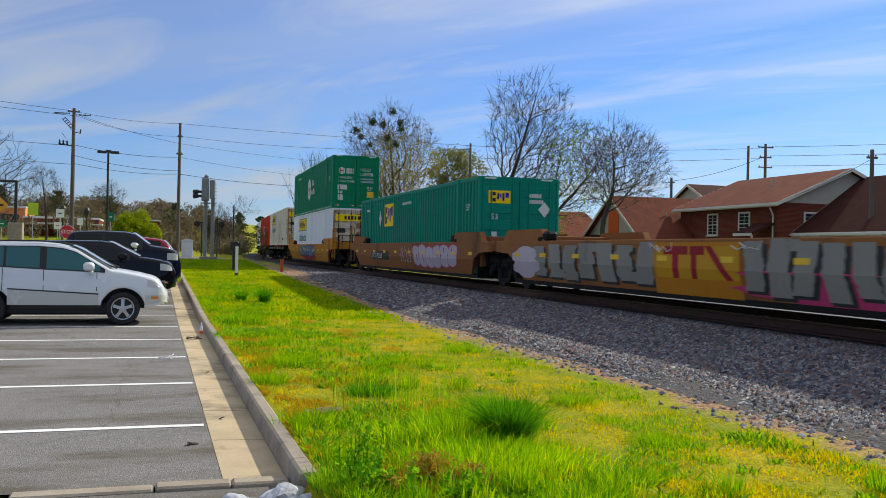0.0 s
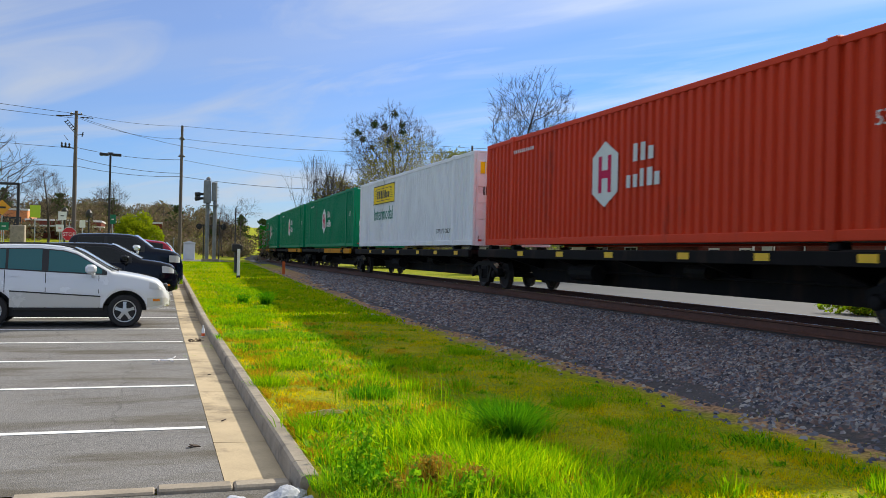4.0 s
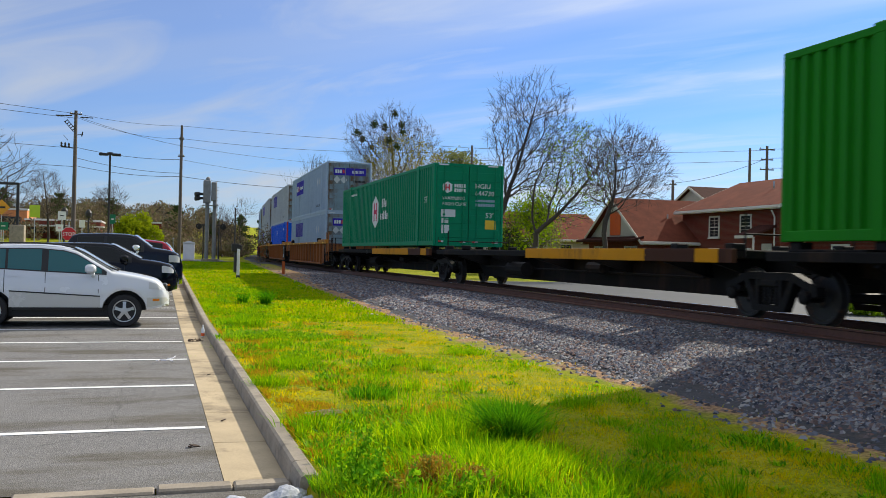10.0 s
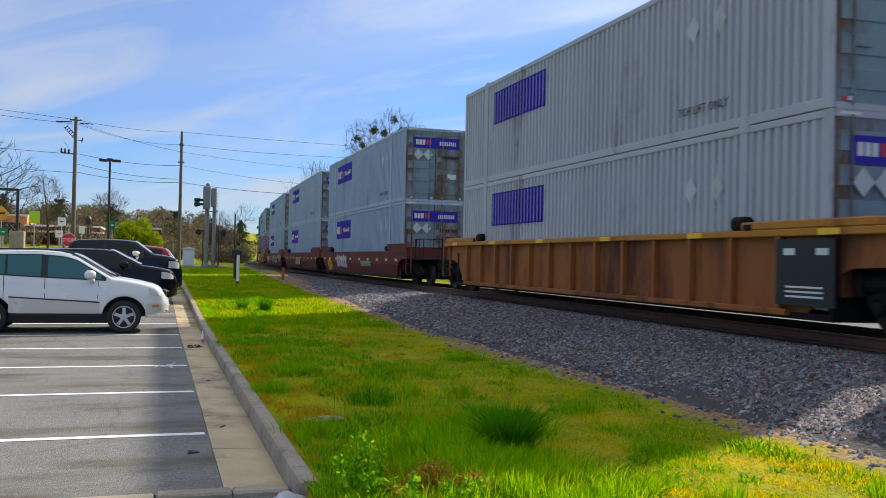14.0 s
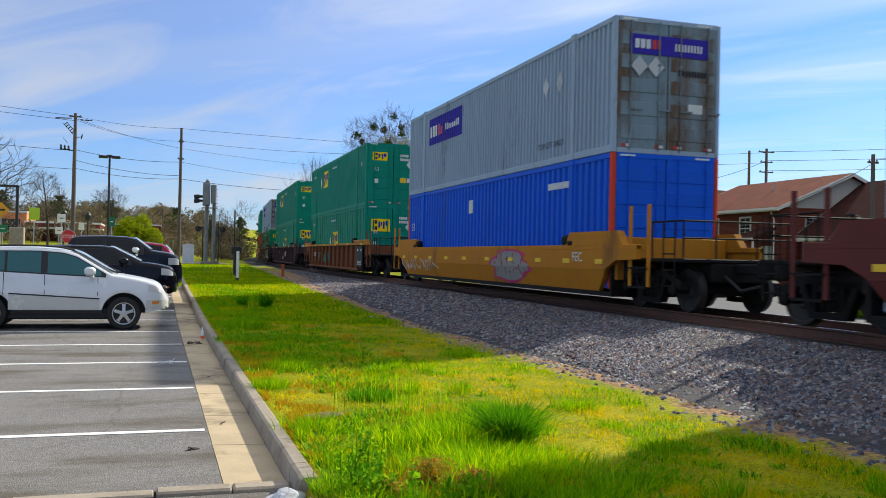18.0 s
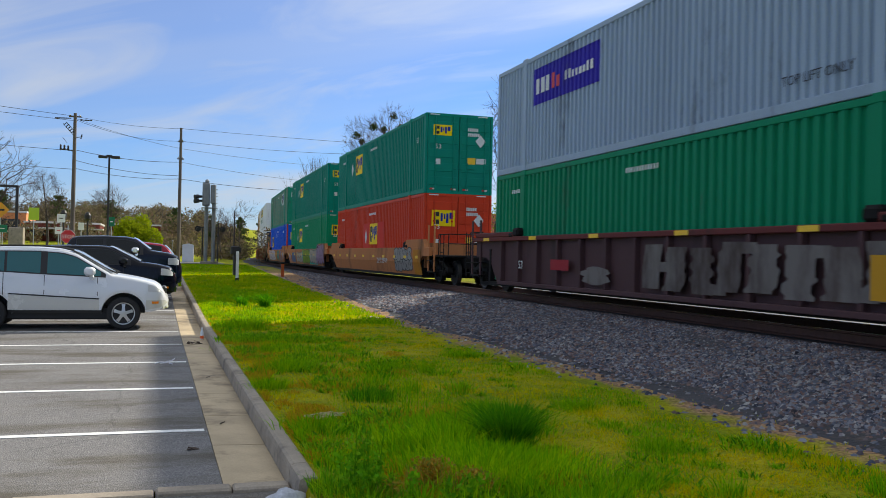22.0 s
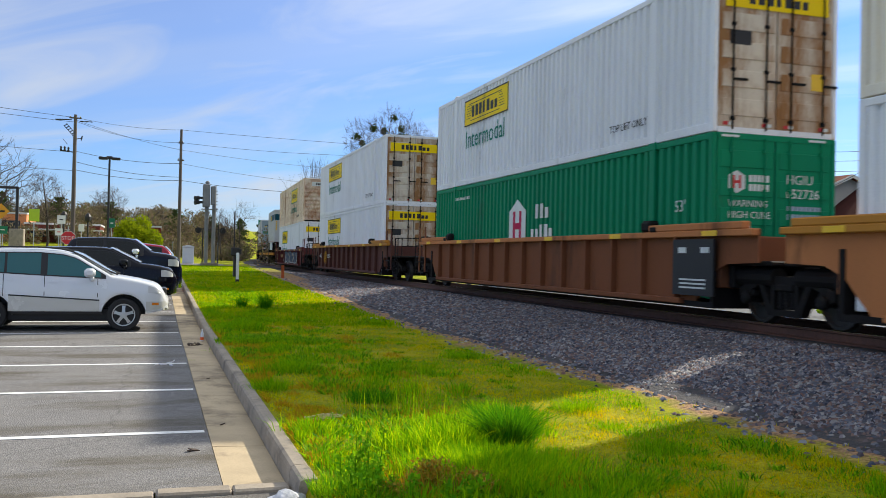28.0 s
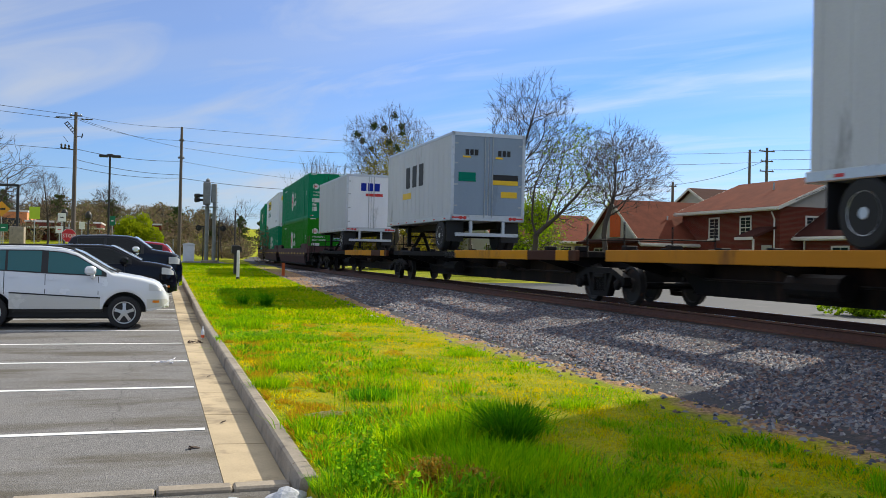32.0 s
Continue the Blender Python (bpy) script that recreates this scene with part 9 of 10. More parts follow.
car(pose(-2.05, 29.75, base_z(29.75)), "dark navy pickup truck parked nose to kerb", BLUEB,
    ((-2.95, 1.30), (-2.85, 1.37), (-0.66, 1.39), (-0.58, 1.50), (-0.40, 1.86), (-0.2, 1.92), (0.55, 1.95), (1.20, 1.93), (1.41, 1.88), (1.87, 1.54), (2.0, 1.52), (2.40, 1.47), (2.70, 1.36), (2.76, 1.20), (2.80, 0.95)),
    ((-2.9, 1.40), (0.0, 1.42), (1.9, 1.40)), 2.80, -2.95, width=2.02, wb=(1.95, -1.75), wheel_r=0.41, arch_r=0.49, sill=0.44, doors=(1.50, 0.55, -0.30), screen=(1.86, 1.36), panes=((1.56, 0.60), (0.50, -0.22)), lamp=(1.10, 1.26), chrome=True, bed=-0.6)
car(pose(-1.60, 35.3, base_z(35.3), 0, 0, 180), "crimson crossover parked tail to kerb", REDC,
    ((-2.30, 1.0), (-2.22, 1.20), (-2.0, 1.50), (-1.8, 1.66), (-1.1, 1.73), (-0.3, 1.74), (0.25, 1.71), (0.45, 1.64), (1.15, 1.18), (1.7, 1.10), (2.1, 0.98), (2.2, 0.80), (2.28, 0.68)),
    ((-2.3, 1.20), (0.0, 1.16), (1.2, 1.12)), 2.28, -2.30, width=1.85, doors=(0.85, -0.2, -1.0), screen=(1.12, 0.36), rear_glass=(-2.16, -1.86), panes=((0.9, -0.15), (-0.26, -0.95), (-1.0, -1.75)))

# ---- trees ----
M_BARK = material("grey_brown_bark", (0.060, 0.048, 0.040), rough=0.95, spread=0.3, scale=4, grain=40, streak=True)
M_TWIG = material("dark_twigs", (0.042, 0.033, 0.028), rough=0.95, spread=0.3, scale=3)
M_TWIG2 = material("reddish_twigs", (0.070, 0.048, 0.036), rough=0.95, spread=0.3, scale=3)
L_YELLOW = islands("young_yellow_leaves", [(0.30, 0.26, 0.02), (0.42, 0.36, 0.02), (0.20, 0.21, 0.03), (0.30, 0.22, 0.04)], 0.7, 0.5)
L_LIME = islands("lime_green_leaves", [(0.18, 0.30, 0.006), (0.28, 0.42, 0.008), (0.09, 0.17, 0.010), (0.30, 0.42, 0.012)], 0.7, 0.5)
L_BUSH = islands("sunlit_bush_leaves", [(0.26, 0.34, 0.006), (0.36, 0.43, 0.008), (0.14, 0.21, 0.008), (0.44, 0.46, 0.012)], 0.7, 0.5)
L_PALE = islands("pale_spring_leaves", [(0.22, 0.25, 0.08), (0.30, 0.30, 0.10), (0.16, 0.20, 0.05)], 0.7, 0.35)
L_DARK = islands("dark_evergreen_leaves", [(0.045, 0.070, 0.022), (0.075, 0.105, 0.032), (0.055, 0.080, 0.026)], 0.8, 0.15)
L_WOOD = islands("far_wood_foliage", [(0.19, 0.135, 0.095), (0.16, 0.13, 0.07), (0.22, 0.155, 0.11), (0.11, 0.115, 0.05), (0.26, 0.19, 0.12), (0.17, 0.18, 0.06)], 0.9, 0.22)


def leaf_cloud(name, mat, pts, size, seed=1, aspect=0.6):
    """Small leaves or clumps of leaves at points, each a bent pair of triangles."""
    rng = np.random.default_rng(seed)
    pts = np.asarray(pts, float)
    n = len(pts)
    a = rng.normal(size=(n, 3)); a /= np.linalg.norm(a, axis=1)[:, None]
    b = rng.normal(size=(n, 3)); b -= (a * b).sum(1)[:, None] * a; b /= np.linalg.norm(b, axis=1)[:, None]
    c = np.cross(a, b)
    s = rng.uniform(size[0], size[1], n)[:, None]
    v = np.stack([pts - a * s, pts + b * s * aspect + c * s * 0.15, pts + a * s, pts - b * s * aspect + c * s * 0.15], 1).reshape(-1, 3)
    f = np.arange(n * 4, dtype=np.int32).reshape(n, 4)[:, [0, 1, 2, 0, 2, 3]].reshape(-1)
    me = bpy.data.meshes.new(name)
    me.vertices.add(len(v)); me.vertices.foreach_set("co", v.reshape(-1))
    me.loops.add(len(f)); me.loops.foreach_set("vertex_index", f)
    me.polygons.add(len(f) // 3); me.polygons.foreach_set("loop_start", np.arange(0, len(f), 3, dtype=np.int32))
    me.update(calc_edges=True)
    me.materials.append(mat)
    return me


def tube_mesh(name, mat, segs, sides=4):
    """Tapered twigs from (p0, p1, r0, r1) rows, built with arrays."""
    p0 = np.array([s[0] for s in segs]); p1 = np.array([s[1] for s in segs])
    r0 = np.array([s[2] for s in segs])[:, None, None]; r1 = np.array([s[3] for s in segs])[:, None, None]
    d = p1 - p0; d /= np.maximum(1e-6, np.linalg.norm(d, axis=1))[:, None]
    ref = np.where(np.abs(d[:, 2:3]) < 0.9, np.array([[0, 0, 1.0]]), np.array([[1.0, 0, 0]]))
    u = np.cross(d, ref); u /= np.linalg.norm(u, axis=1)[:, None]
    w = np.cross(d, u)
    t = 2 * np.pi * np.arange(sides) / sides
    ring = u[:, None] * np.cos(t)[None, :, None] + w[:, None] * np.sin(t)[None, :, None]
    v = np.concatenate([p0[:, None] + ring * r0, p1[:, None] + ring * r1], 1)
    n = len(segs)
    i = np.arange(sides); j = (i + 1) % sides
    q = np.stack([i, j, sides + j, sides + i], 1)
    f = (q[None] + (np.arange(n) * 2 * sides)[:, None, None]).reshape(-1).astype(np.int32)
    me = bpy.data.meshes.new(name)
    me.vertices.add(n * 2 * sides); me.vertices.foreach_set("co", v.reshape(-1))
    me.loops.add(len(f)); me.loops.foreach_set("vertex_index", f)
    me.polygons.add(len(f) // 4); me.polygons.foreach_set("loop_start", np.arange(0, len(f), 4, dtype=np.int32))
    me.update(calc_edges=True)
    me.materials.append(mat)
    return me


def grow(rng, p, d, length, r, level, top, spread, segs, tips, up=0.25, split=(2, 4)):
    """Grows a limb in three bent steps, then forks."""
    steps = 3
    q = np.array(p, float)
    for k in range(steps):
        d = d + rng.normal(size=3) * 0.13
        d[2] += up * 0.2
        d = d / np.linalg.norm(d)
        e = q + d * length / steps
        ra, rb = r * (1 - 0.12 * k), r * (1 - 0.12 * (k + 1))
        segs[min(level, 3)].append((q, e, ra, rb))
        if level > 0 and level < top and k < steps - 1 and rng.random() < 0.75:
            side = d + rng.normal(size=3) * spread
            side /= np.linalg.norm(side)
            grow(rng, e, side, length * rng.uniform(0.45, 0.7), rb * 0.42, level + 1, top, spread, segs, tips, up, split)
        q = e
    if level >= top:
        tips.append(q)
        return
    for _ in range(rng.integers(split[0], split[1] + 1)):
        nd = d + rng.normal(size=3) * spread
        nd[2] += up
        nd /= np.linalg.norm(nd)
        grow(rng, q, nd, length * rng.uniform(0.62, 0.86), r * 0.58, level + 1, top, spread, segs, tips, up, split)


def tree(x, y, height, label, seed, levels=5, spread=0.45, stems=1, lean=(0, 0), leaf=None, leaves=0, leaf_size=(0.10, 0.2), low=0.0, twig=None, clumps=0, r=None, up=0.25, first=0.34):
    rng = np.random.default_rng(seed)
    z0 = ground_z(x, y)
    t = thing("tree", label, "tree", group="trees")
    segs, tips = {0: [], 1: [], 2: [], 3: []}, []
    r = r or height * 0.018
    for i in range(stems):
        d = np.array([lean[0] + (rng.normal() * 0.25 if stems > 1 else 0), lean[1] + (rng.normal() * 0.25 if stems > 1 else 0), 1.0])
        grow(rng, (x + (rng.normal() * 0.2 if stems > 1 else 0), y, z0 - 0.2), d / np.linalg.norm(d), height * first, r / math.sqrt(stems), 0, levels, spread, segs, tips, up)
    ps = np.array(tips)
    k = (height) / max(1e-3, ps[:, 2].max() - z0)
    def fix(rows):
        o = np.array([x, y, z0])
        return [(o + (a - o) * k, o + (b - o) * k, max(ra * k * 0.9, 0.006), max(rb * k * 0.9, 0.004)) for a, b, ra, rb in rows]
    part("trunk", tube_mesh("trunk", M_BARK, fix(segs[0]), 9), M_BARK, t)
    part("branching", tube_mesh("branching", M_BARK, fix(segs[1] + segs[2]), 5), M_BARK, t)
    part("crown", tube_mesh("crown", twig or M_TWIG, fix(segs[3]), 3), M_TWIG, t, "bare crown of fine twigs")
    if leaves:
        base = np.array([x, y, z0]) + (ps - np.array([x, y, z0])) * k
        keep = base[base[:, 2] < z0 + height * (1 if low == 0 else low)]
        if len(keep):
            pick = keep[rng.integers(0, len(keep), leaves)] + rng.normal(size=(leaves, 3)) * height * 0.045
            part("foliage", leaf_cloud("foliage", leaf, pick, leaf_size, seed), leaf, t, "sparse young leaves")
    if clumps:
        base = np.array([x, y, z0]) + (ps - np.array([x, y, z0])) * k
        hi = base[base[:, 2] > z0 + height * 0.72]
        for i in range(clumps):
            c = hi[rng.integers(0, len(hi))]
            pts = c + rng.normal(size=(170, 3)) * height * 0.017
            part("clump", leaf_cloud("clump", L_DARK, pts, (0.08, 0.16), seed + i), L_DARK, t, "dark evergreen clump in the bare crown")
    return t


def crown_tree(x, y, fork, centre, size, label, seed, n=700, limbs=6, r=0.2, twig=None, leaf=None, leaves=0, leaf_size=(0.07, 0.15), leaf_box=None, clumps=0, hollow=0.35, stem=None):
    """A tree whose limbs reach for points spread through its crown, each from the nearest wood that leads outward."""
    rng = np.random.default_rng(seed)
    z0 = ground_z(x, y)
    t = thing("tree", label, "tree", group="trees")
    base = np.array([x, y, z0 - 0.2])
    top = np.array(stem if stem else (x, y, fork), float)
    nodes, parent = [base], [-1]
    for k in range(1, 6):
        nodes.append(base + (top - base) * k / 5 + rng.normal(size=3) * 0.04 * (k < 5)); parent.append(len(nodes) - 2)
    cen, dim = np.array(centre), np.array(size)
    d = rng.normal(size=(n, 3)); d /= np.linalg.norm(d, axis=1)[:, None]
    rad = rng.uniform(hollow ** 3, 1, n) ** (1 / 3) * (1 + 0.13 * np.sin(d[:, 0] * 5 + d[:, 2] * 4 + seed))
    goals = cen + d * rad[:, None] * dim
    goals = goals[goals[:, 2] > fork * 0.8]
    far = np.linalg.norm((goals - top) / dim, axis=1)
    order = np.argsort(far)
    big = order[-1::-max(1, len(order) // (limbs * 3))][:limbs]
    seen = set()
    arr = np.zeros((40000, 3)); cnt = len(nodes); arr[:cnt] = nodes
    dist = np.zeros(40000)
    for g in list(big) + list(order):
        if g in seen:
            continue
        seen.add(g)
        p = goals[g]
        away = np.linalg.norm(arr[:cnt] - p, axis=1)
        cost = away + 0.55 * dist[:cnt]
        cost[:5] += 50
        k = int(np.argmin(cost))
        a = arr[k].copy()
        m = max(2, int(away[k] / 0.45))
        bend = rng.normal(size=3) * 0.035 * away[k]
        bend[2] -= 0.05 * away[k]
        last = k
        for q in range(1, m + 1):
            f = q / m
            pt = a + (p - a) * f + bend * math.sin(math.pi * f) + rng.normal(size=3) * 0.015
            arr[cnt] = pt; dist[cnt] = dist[last] + np.linalg.norm(pt - arr[last]); nodes.append(pt); parent.append(last)
            last = cnt; cnt += 1
    load = np.zeros(cnt)
    has = np.zeros(cnt, bool)
    for k in range(cnt - 1, 0, -1):
        if not has[k]:
            load[k] = 1
        load[parent[k]] += load[k]; has[parent[k]] = True
    wide = r * (load / load[0]) ** 0.52
    segs = {0: [], 1: [], 2: []}
    tips = [k for k in range(cnt) if not has[k]]
    for k in range(1, cnt):
        a = parent[k]
        ra = max(0.007, min(wide[a], wide[k] * 1.25))
        segs[0 if k < 6 else 1 if wide[k] > 0.025 else 2].append((arr[a].copy(), arr[k].copy(), ra, max(0.009, wide[k])))
    for k in tips:
        u = arr[k] - arr[parent[k]]; u /= max(1e-6, np.linalg.norm(u))
        for _ in range(5):
            v = u + rng.normal(size=3) * 0.42; v[2] += 0.10
            segs[2].append((arr[k].copy(), arr[k] + v / np.linalg.norm(v) * rng.uniform(0.35, 0.9), 0.008, 0.004))
    part("trunk", tube_mesh("trunk", M_BARK, segs[0], 9), M_BARK, t)
    part("branching", tube_mesh("branching", M_BARK, segs[1], 5), M_BARK, t)
    part("crown", tube_mesh("crown", twig or M_TWIG, segs[2], 3), twig or M_TWIG, t, "bare crown of fine twigs")
    ends = arr[tips]
    if leaves:
        c, b = (np.array(leaf_box[0]), np.array(leaf_box[1])) if leaf_box else (cen, dim)
        near = ends[np.linalg.norm((ends - c) / b, axis=1) < 1]
        if len(near):
            part("foliage", leaf_cloud("foliage", leaf, near[rng.integers(0, len(near), leaves)] + rng.normal(size=(leaves, 3)) * 0.32, leaf_size, seed), leaf, t, "young spring leaves")
    high = ends[ends[:, 2] > cen[2] + dim[2] * 0.15]
    for k in range(clumps):
        c = high[rng.integers(0, len(high))]
        part("clump", leaf_cloud("clump", L_DARK, c + rng.normal(size=(150, 3)) * 0.15, (0.06, 0.12), seed + k), L_DARK, t, "dark evergreen clump in the bare crown")["kind"] = "stuff"
    return t


crown_tree(20.1, 77.7, 4.0, (19.4, 77.7, 10.0), (4.3, 4.0, 4.5), "large tree with bare upper crown, yellow young leaves and dark clumps", 3, n=1700, limbs=9, r=0.26, twig=M_TWIG2, leaf=L_YELLOW, leaves=15000, leaf_size=(0.04, 0.08), leaf_box=((20.6, 77.2, 8.2), (4.0, 4.5, 4.0)), clumps=10)
tree(12.8, 75.6, 9.6, "upright bare tree with several thin stems", 8, levels=4, spread=0.28, stems=5, up=0.5)
crown_tree(15.3, 80.0, 3.0, (15.3, 80.0, 5.8), (2.2, 2.2, 2.6), "small tree with yellow spring leaves", 12, n=260, r=0.12, leaf=L_YELLOW, leaves=2600)
crown_tree(29.6, 90.0, 5.0, (29.8, 90.0, 9.4), (3.2, 3.0, 3.4), "tree with pale green new leaves", 14, n=420, r=0.16, leaf=L_PALE, leaves=4200, leaf_size=(0.10, 0.2))
crown_tree(20.7, 54.2, 3.6, (22.7, 54.0, 9.3), (2.9, 2.4, 4.1), "tall bare tree with spreading limbs near the houses", 21, n=1000, limbs=8, r=0.20, stem=(20.8, 54.2, 3.9), hollow=0.1)
crown_tree(22.4, 52.6, 2.8, (25.3, 52.3, 7.2), (3.2, 2.2, 3.2), "leaning bare tree with arching limbs", 25, n=650, limbs=5, r=0.17, stem=(22.7, 52.5, 3.2), hollow=0.1, leaf=L_LIME, leaves=1500, leaf_size=(0.05, 0.1))
crown_tree(24.5, 46.7, 3.8, (25.6, 46.7, 6.9), (2.75, 2.4, 2.4), "round-crowned bare tree with fine dense twigs", 31, n=1000, limbs=9, r=0.15, twig=M_TWIG2)
tree(26.5, 62.0, 6.8, "low tree hazed with lime-green leaves", 33, levels=5, spread=0.6, leaf=L_LIME, leaves=3600, leaf_size=(0.06, 0.13), up=0.1)
tree(29.5, 66.0, 6.0, "low tree with pale green leaves behind the cottage", 35, levels=5, spread=0.6, leaf=L_PALE, leaves=2600, leaf_size=(0.06, 0.13), up=0.1)
crown_tree(-14.5, 88.5, 4.2, (-14.2, 88.5, 7.6), (4.0, 3.6, 3.9), "broad bare tree with heavy limbs", 41, n=520, limbs=9, r=0.30, twig=M_TWIG2)
crown_tree(-11.0, 103.0, 3.2, (-11.2, 103.0, 7.2), (2.1, 1.8, 2.4), "fan-shaped bare tree with upright branches", 43, n=380, limbs=12, r=0.13, twig=M_TWIG2, hollow=0.6)
crown_tree(-5.2, 106.4, 3.2, (-5.2, 106.4, 6.8), (1.7, 1.6, 1.7), "fan-shaped bare tree with upright branches", 47, n=300, limbs=10, r=0.11, twig=M_TWIG2, hollow=0.6)
tree(13.0, 150.0, 10.0, "distant bare tree with a rounded crown", 49, levels=5, spread=0.5, twig=M_TWIG2, up=0.15)
tree(8.5, 128.0, 7.6, "distant bare tree with a rounded crown", 52, levels=5, spread=0.5, twig=M_TWIG2, up=0.15)
tree(48.0, 84.0, 8.0, "bare tree behind the houses", 55, levels=5, spread=0.5, up=0.15)


def shrub(x, y, w, h, mat, label, n, size, seed, name="shrub"):
    rng = np.random.default_rng(seed)
    z0 = ground_z(x, y)
    t = thing(name, label, "shrub")
    lob = rng.normal(size=(9, 3)) * np.array([w * 0.22, w * 0.22, h * 0.16])
    pts = []
    for _ in range(n):
        c = lob[rng.integers(0, 9)]
        d = rng.normal(size=3); d /= np.linalg.norm(d)
        rr = rng.uniform(0.6, 1.05)
        pts.append((x + c[0] + d[0] * rr * w * 0.30, y + c[1] + d[1] * rr * w * 0.30, max(z0 + 0.02, z0 + h * 0.5 + c[2] + d[2] * rr * h * 0.34)))
    part("foliage", leaf_cloud("foliage", mat, pts, size, seed), mat, t)
    segs = []
    for i in range(14):
        a = rng.uniform(0, 6.28)
        segs.append((np.array([x, y, z0]), np.array([x + math.cos(a) * w * 0.3, y + math.sin(a) * w * 0.3, z0 + h * rng.uniform(0.4, 0.8)]), 0.04, 0.01))
    part("undergrowth", tube_mesh("undergrowth", M_BARK, segs, 4), M_BARK, t)
    return t


shrub(-2.15, 86.6, 2.95, 4.0, L_BUSH, "large rounded lime-green bush by the crossing road", 15000, (0.06, 0.13), 61)
shrub(17.6, 19.3, 1.7, 0.62, L_LIME, "low bright green bush across the track", 1500, (0.04, 0.08), 62)
shrub(18.9, 18.4, 1.4, 0.5, L_LIME, "low bright green bush across the track", 1200, (0.04, 0.08), 63)
shrub(-7.6, 72.0, 2.6, 0.9, L_DARK, "low clipped dark hedge bush", 1500, (0.06, 0.12), 64)
shrub(-5.2, 73.0, 2.2, 0.8, L_DARK, "low clipped dark hedge bush", 1300, (0.06, 0.12), 65)
shrub(24.8, 64.0, 3.0, 1.8, L_LIME, "green garden bush in front of the pale house", 2200, (0.07, 0.14), 66)
shrub(22.0, 60.0, 2.6, 1.5, L_DARK, "dark evergreen bush beneath the bare trees", 2000, (0.06, 0.13), 67)
shrub(27.0, 68.5, 3.0, 3.0, L_DARK, "tall dark evergreen bush behind the bare trees", 5200, (0.10, 0.2), 69)
shrub(26.0, 57.5, 2.4, 1.3, L_LIME, "green garden bush near the cottage", 1800, (0.06, 0.13), 68)


def woods():
    """Far woods on the rising ground."""
    rng = np.random.default_rng(77)
    pts, segs = [], []
    for i in range(330):
        a = radians(rng.uniform(-14, 62))
        dist = rng.uniform(150, 260)
        x, y = dist * math.sin(a), dist * math.cos(a)
        if abs(x - track_x(y)) < 4.2:
            continue
        z0 = ground_z(x, y)
        h = rng.uniform(5.0, 7.2) * (0.8 if rng.random() < 0.5 else 1.0)
        if a > radians(14):
            h *= 1.15
        w = h * rng.uniform(0.36, 0.58)
        for _ in range(560):
            d = rng.normal(size=3)
            d /= np.linalg.norm(d)
            k = rng.uniform(0.35, 1.0) ** 0.5
            pts.append((x + d[0] * w * k, y + d[1] * w * k, z0 + h * 0.46 + d[2] * h * 0.50 * k))
        segs.append((np.array([x, y, z0 - 0.3]), np.array([x, y, z0 + h * 0.8]), 0.18, 0.05))
        for _ in range(7):
            b = rng.uniform(0, 6.28)
            zz = z0 + h * rng.uniform(0.25, 0.6)
            segs.append((np.array([x, y, zz]), np.array([x + math.cos(b) * w, y + math.sin(b) * w, zz + h * 0.35]), 0.08, 0.02))
    # low brown thicket along the foot of the woods
    for i in range(150):
        a = radians(rng.uniform(-14, 14))
        dist = rng.uniform(122, 160)
        x, y = dist * math.sin(a), dist * math.cos(a)
        if abs(x - track_x(y)) < 4.2:
            continue
        z0 = ground_z(x, y)
        h = rng.uniform(1.6, 3.4)
        w = rng.uniform(1.6, 2.8)
        for _ in range(260):
            d = rng.normal(size=3)
            d /= np.linalg.norm(d)
            k = rng.uniform(0.2, 1.0) ** 0.5
            pts.append((x + d[0] * w * k, y + d[1] * w * k, z0 + h * 0.45 + d[2] * h * 0.5 * k))
    w = thing("far_woods", "distant leafless brown and olive woods on rising ground", "woods", kind="stuff")
    part("foliage", leaf_cloud("foliage", L_WOOD, pts, (0.14, 0.42), 5, 0.30), L_WOOD, w)
    part("undergrowth", tube_mesh("undergrowth", M_BARK, segs, 4), M_BARK, w)
    pine = []
    for x, y, h in ((-16, 165, 6.5), (-8, 170, 6), (3, 168, 6.5), (9, 160, 6.8), (13.5, 158, 7), (18, 165, 7), (-24, 160, 7)):
        z0 = ground_z(x, y)
        for _ in range(420):
            t = rng.random()
            a = rng.uniform(0, 6.28)
            rr = rng.uniform(0.2, 1.0) * 2.6 * (1 - t * 0.6) * (0.6 + 0.4 * math.sin(t * 17 + x))
            pine.append((x + rr * math.cos(a), y + rr * math.sin(a), z0 + h * (0.45 + 0.55 * t)))
    part("evergreens", leaf_cloud("evergreens", L_DARK, pine, (0.16, 0.36), 9), L_DARK, w)


woods()
for i, (x, y, w, h, mat, lab) in enumerate(((15.0, 84.0, 4.6, 4.6, L_WOOD, "brown leafless thicket behind the track"), (18.2, 82.0, 4.4, 5.2, L_YELLOW, "yellow-green spring thicket under the large tree"), (22.4, 83.0, 4.6, 5.6, L_YELLOW, "yellow-green spring thicket under the large tree"), (25.6, 86.0, 4.6, 5.6, L_WOOD, "brown leafless thicket behind the track"), (29.0, 82.0, 4.2, 4.8, L_PALE, "pale green thicket behind the track"), (12.0, 90.0, 4.4, 3.8, L_WOOD, "brown leafless thicket behind the track"), (20.4, 79.5, 3.2, 3.4, L_WOOD, "brown leafless thicket behind the track"), (33.0, 84.0, 4.4, 5.0, L_WOOD, "brown leafless thicket behind the track"))):
    shrub(x, y, w * 1.25, h, mat, lab, 3600, (0.07, 0.17), 600 + i, "thicket")

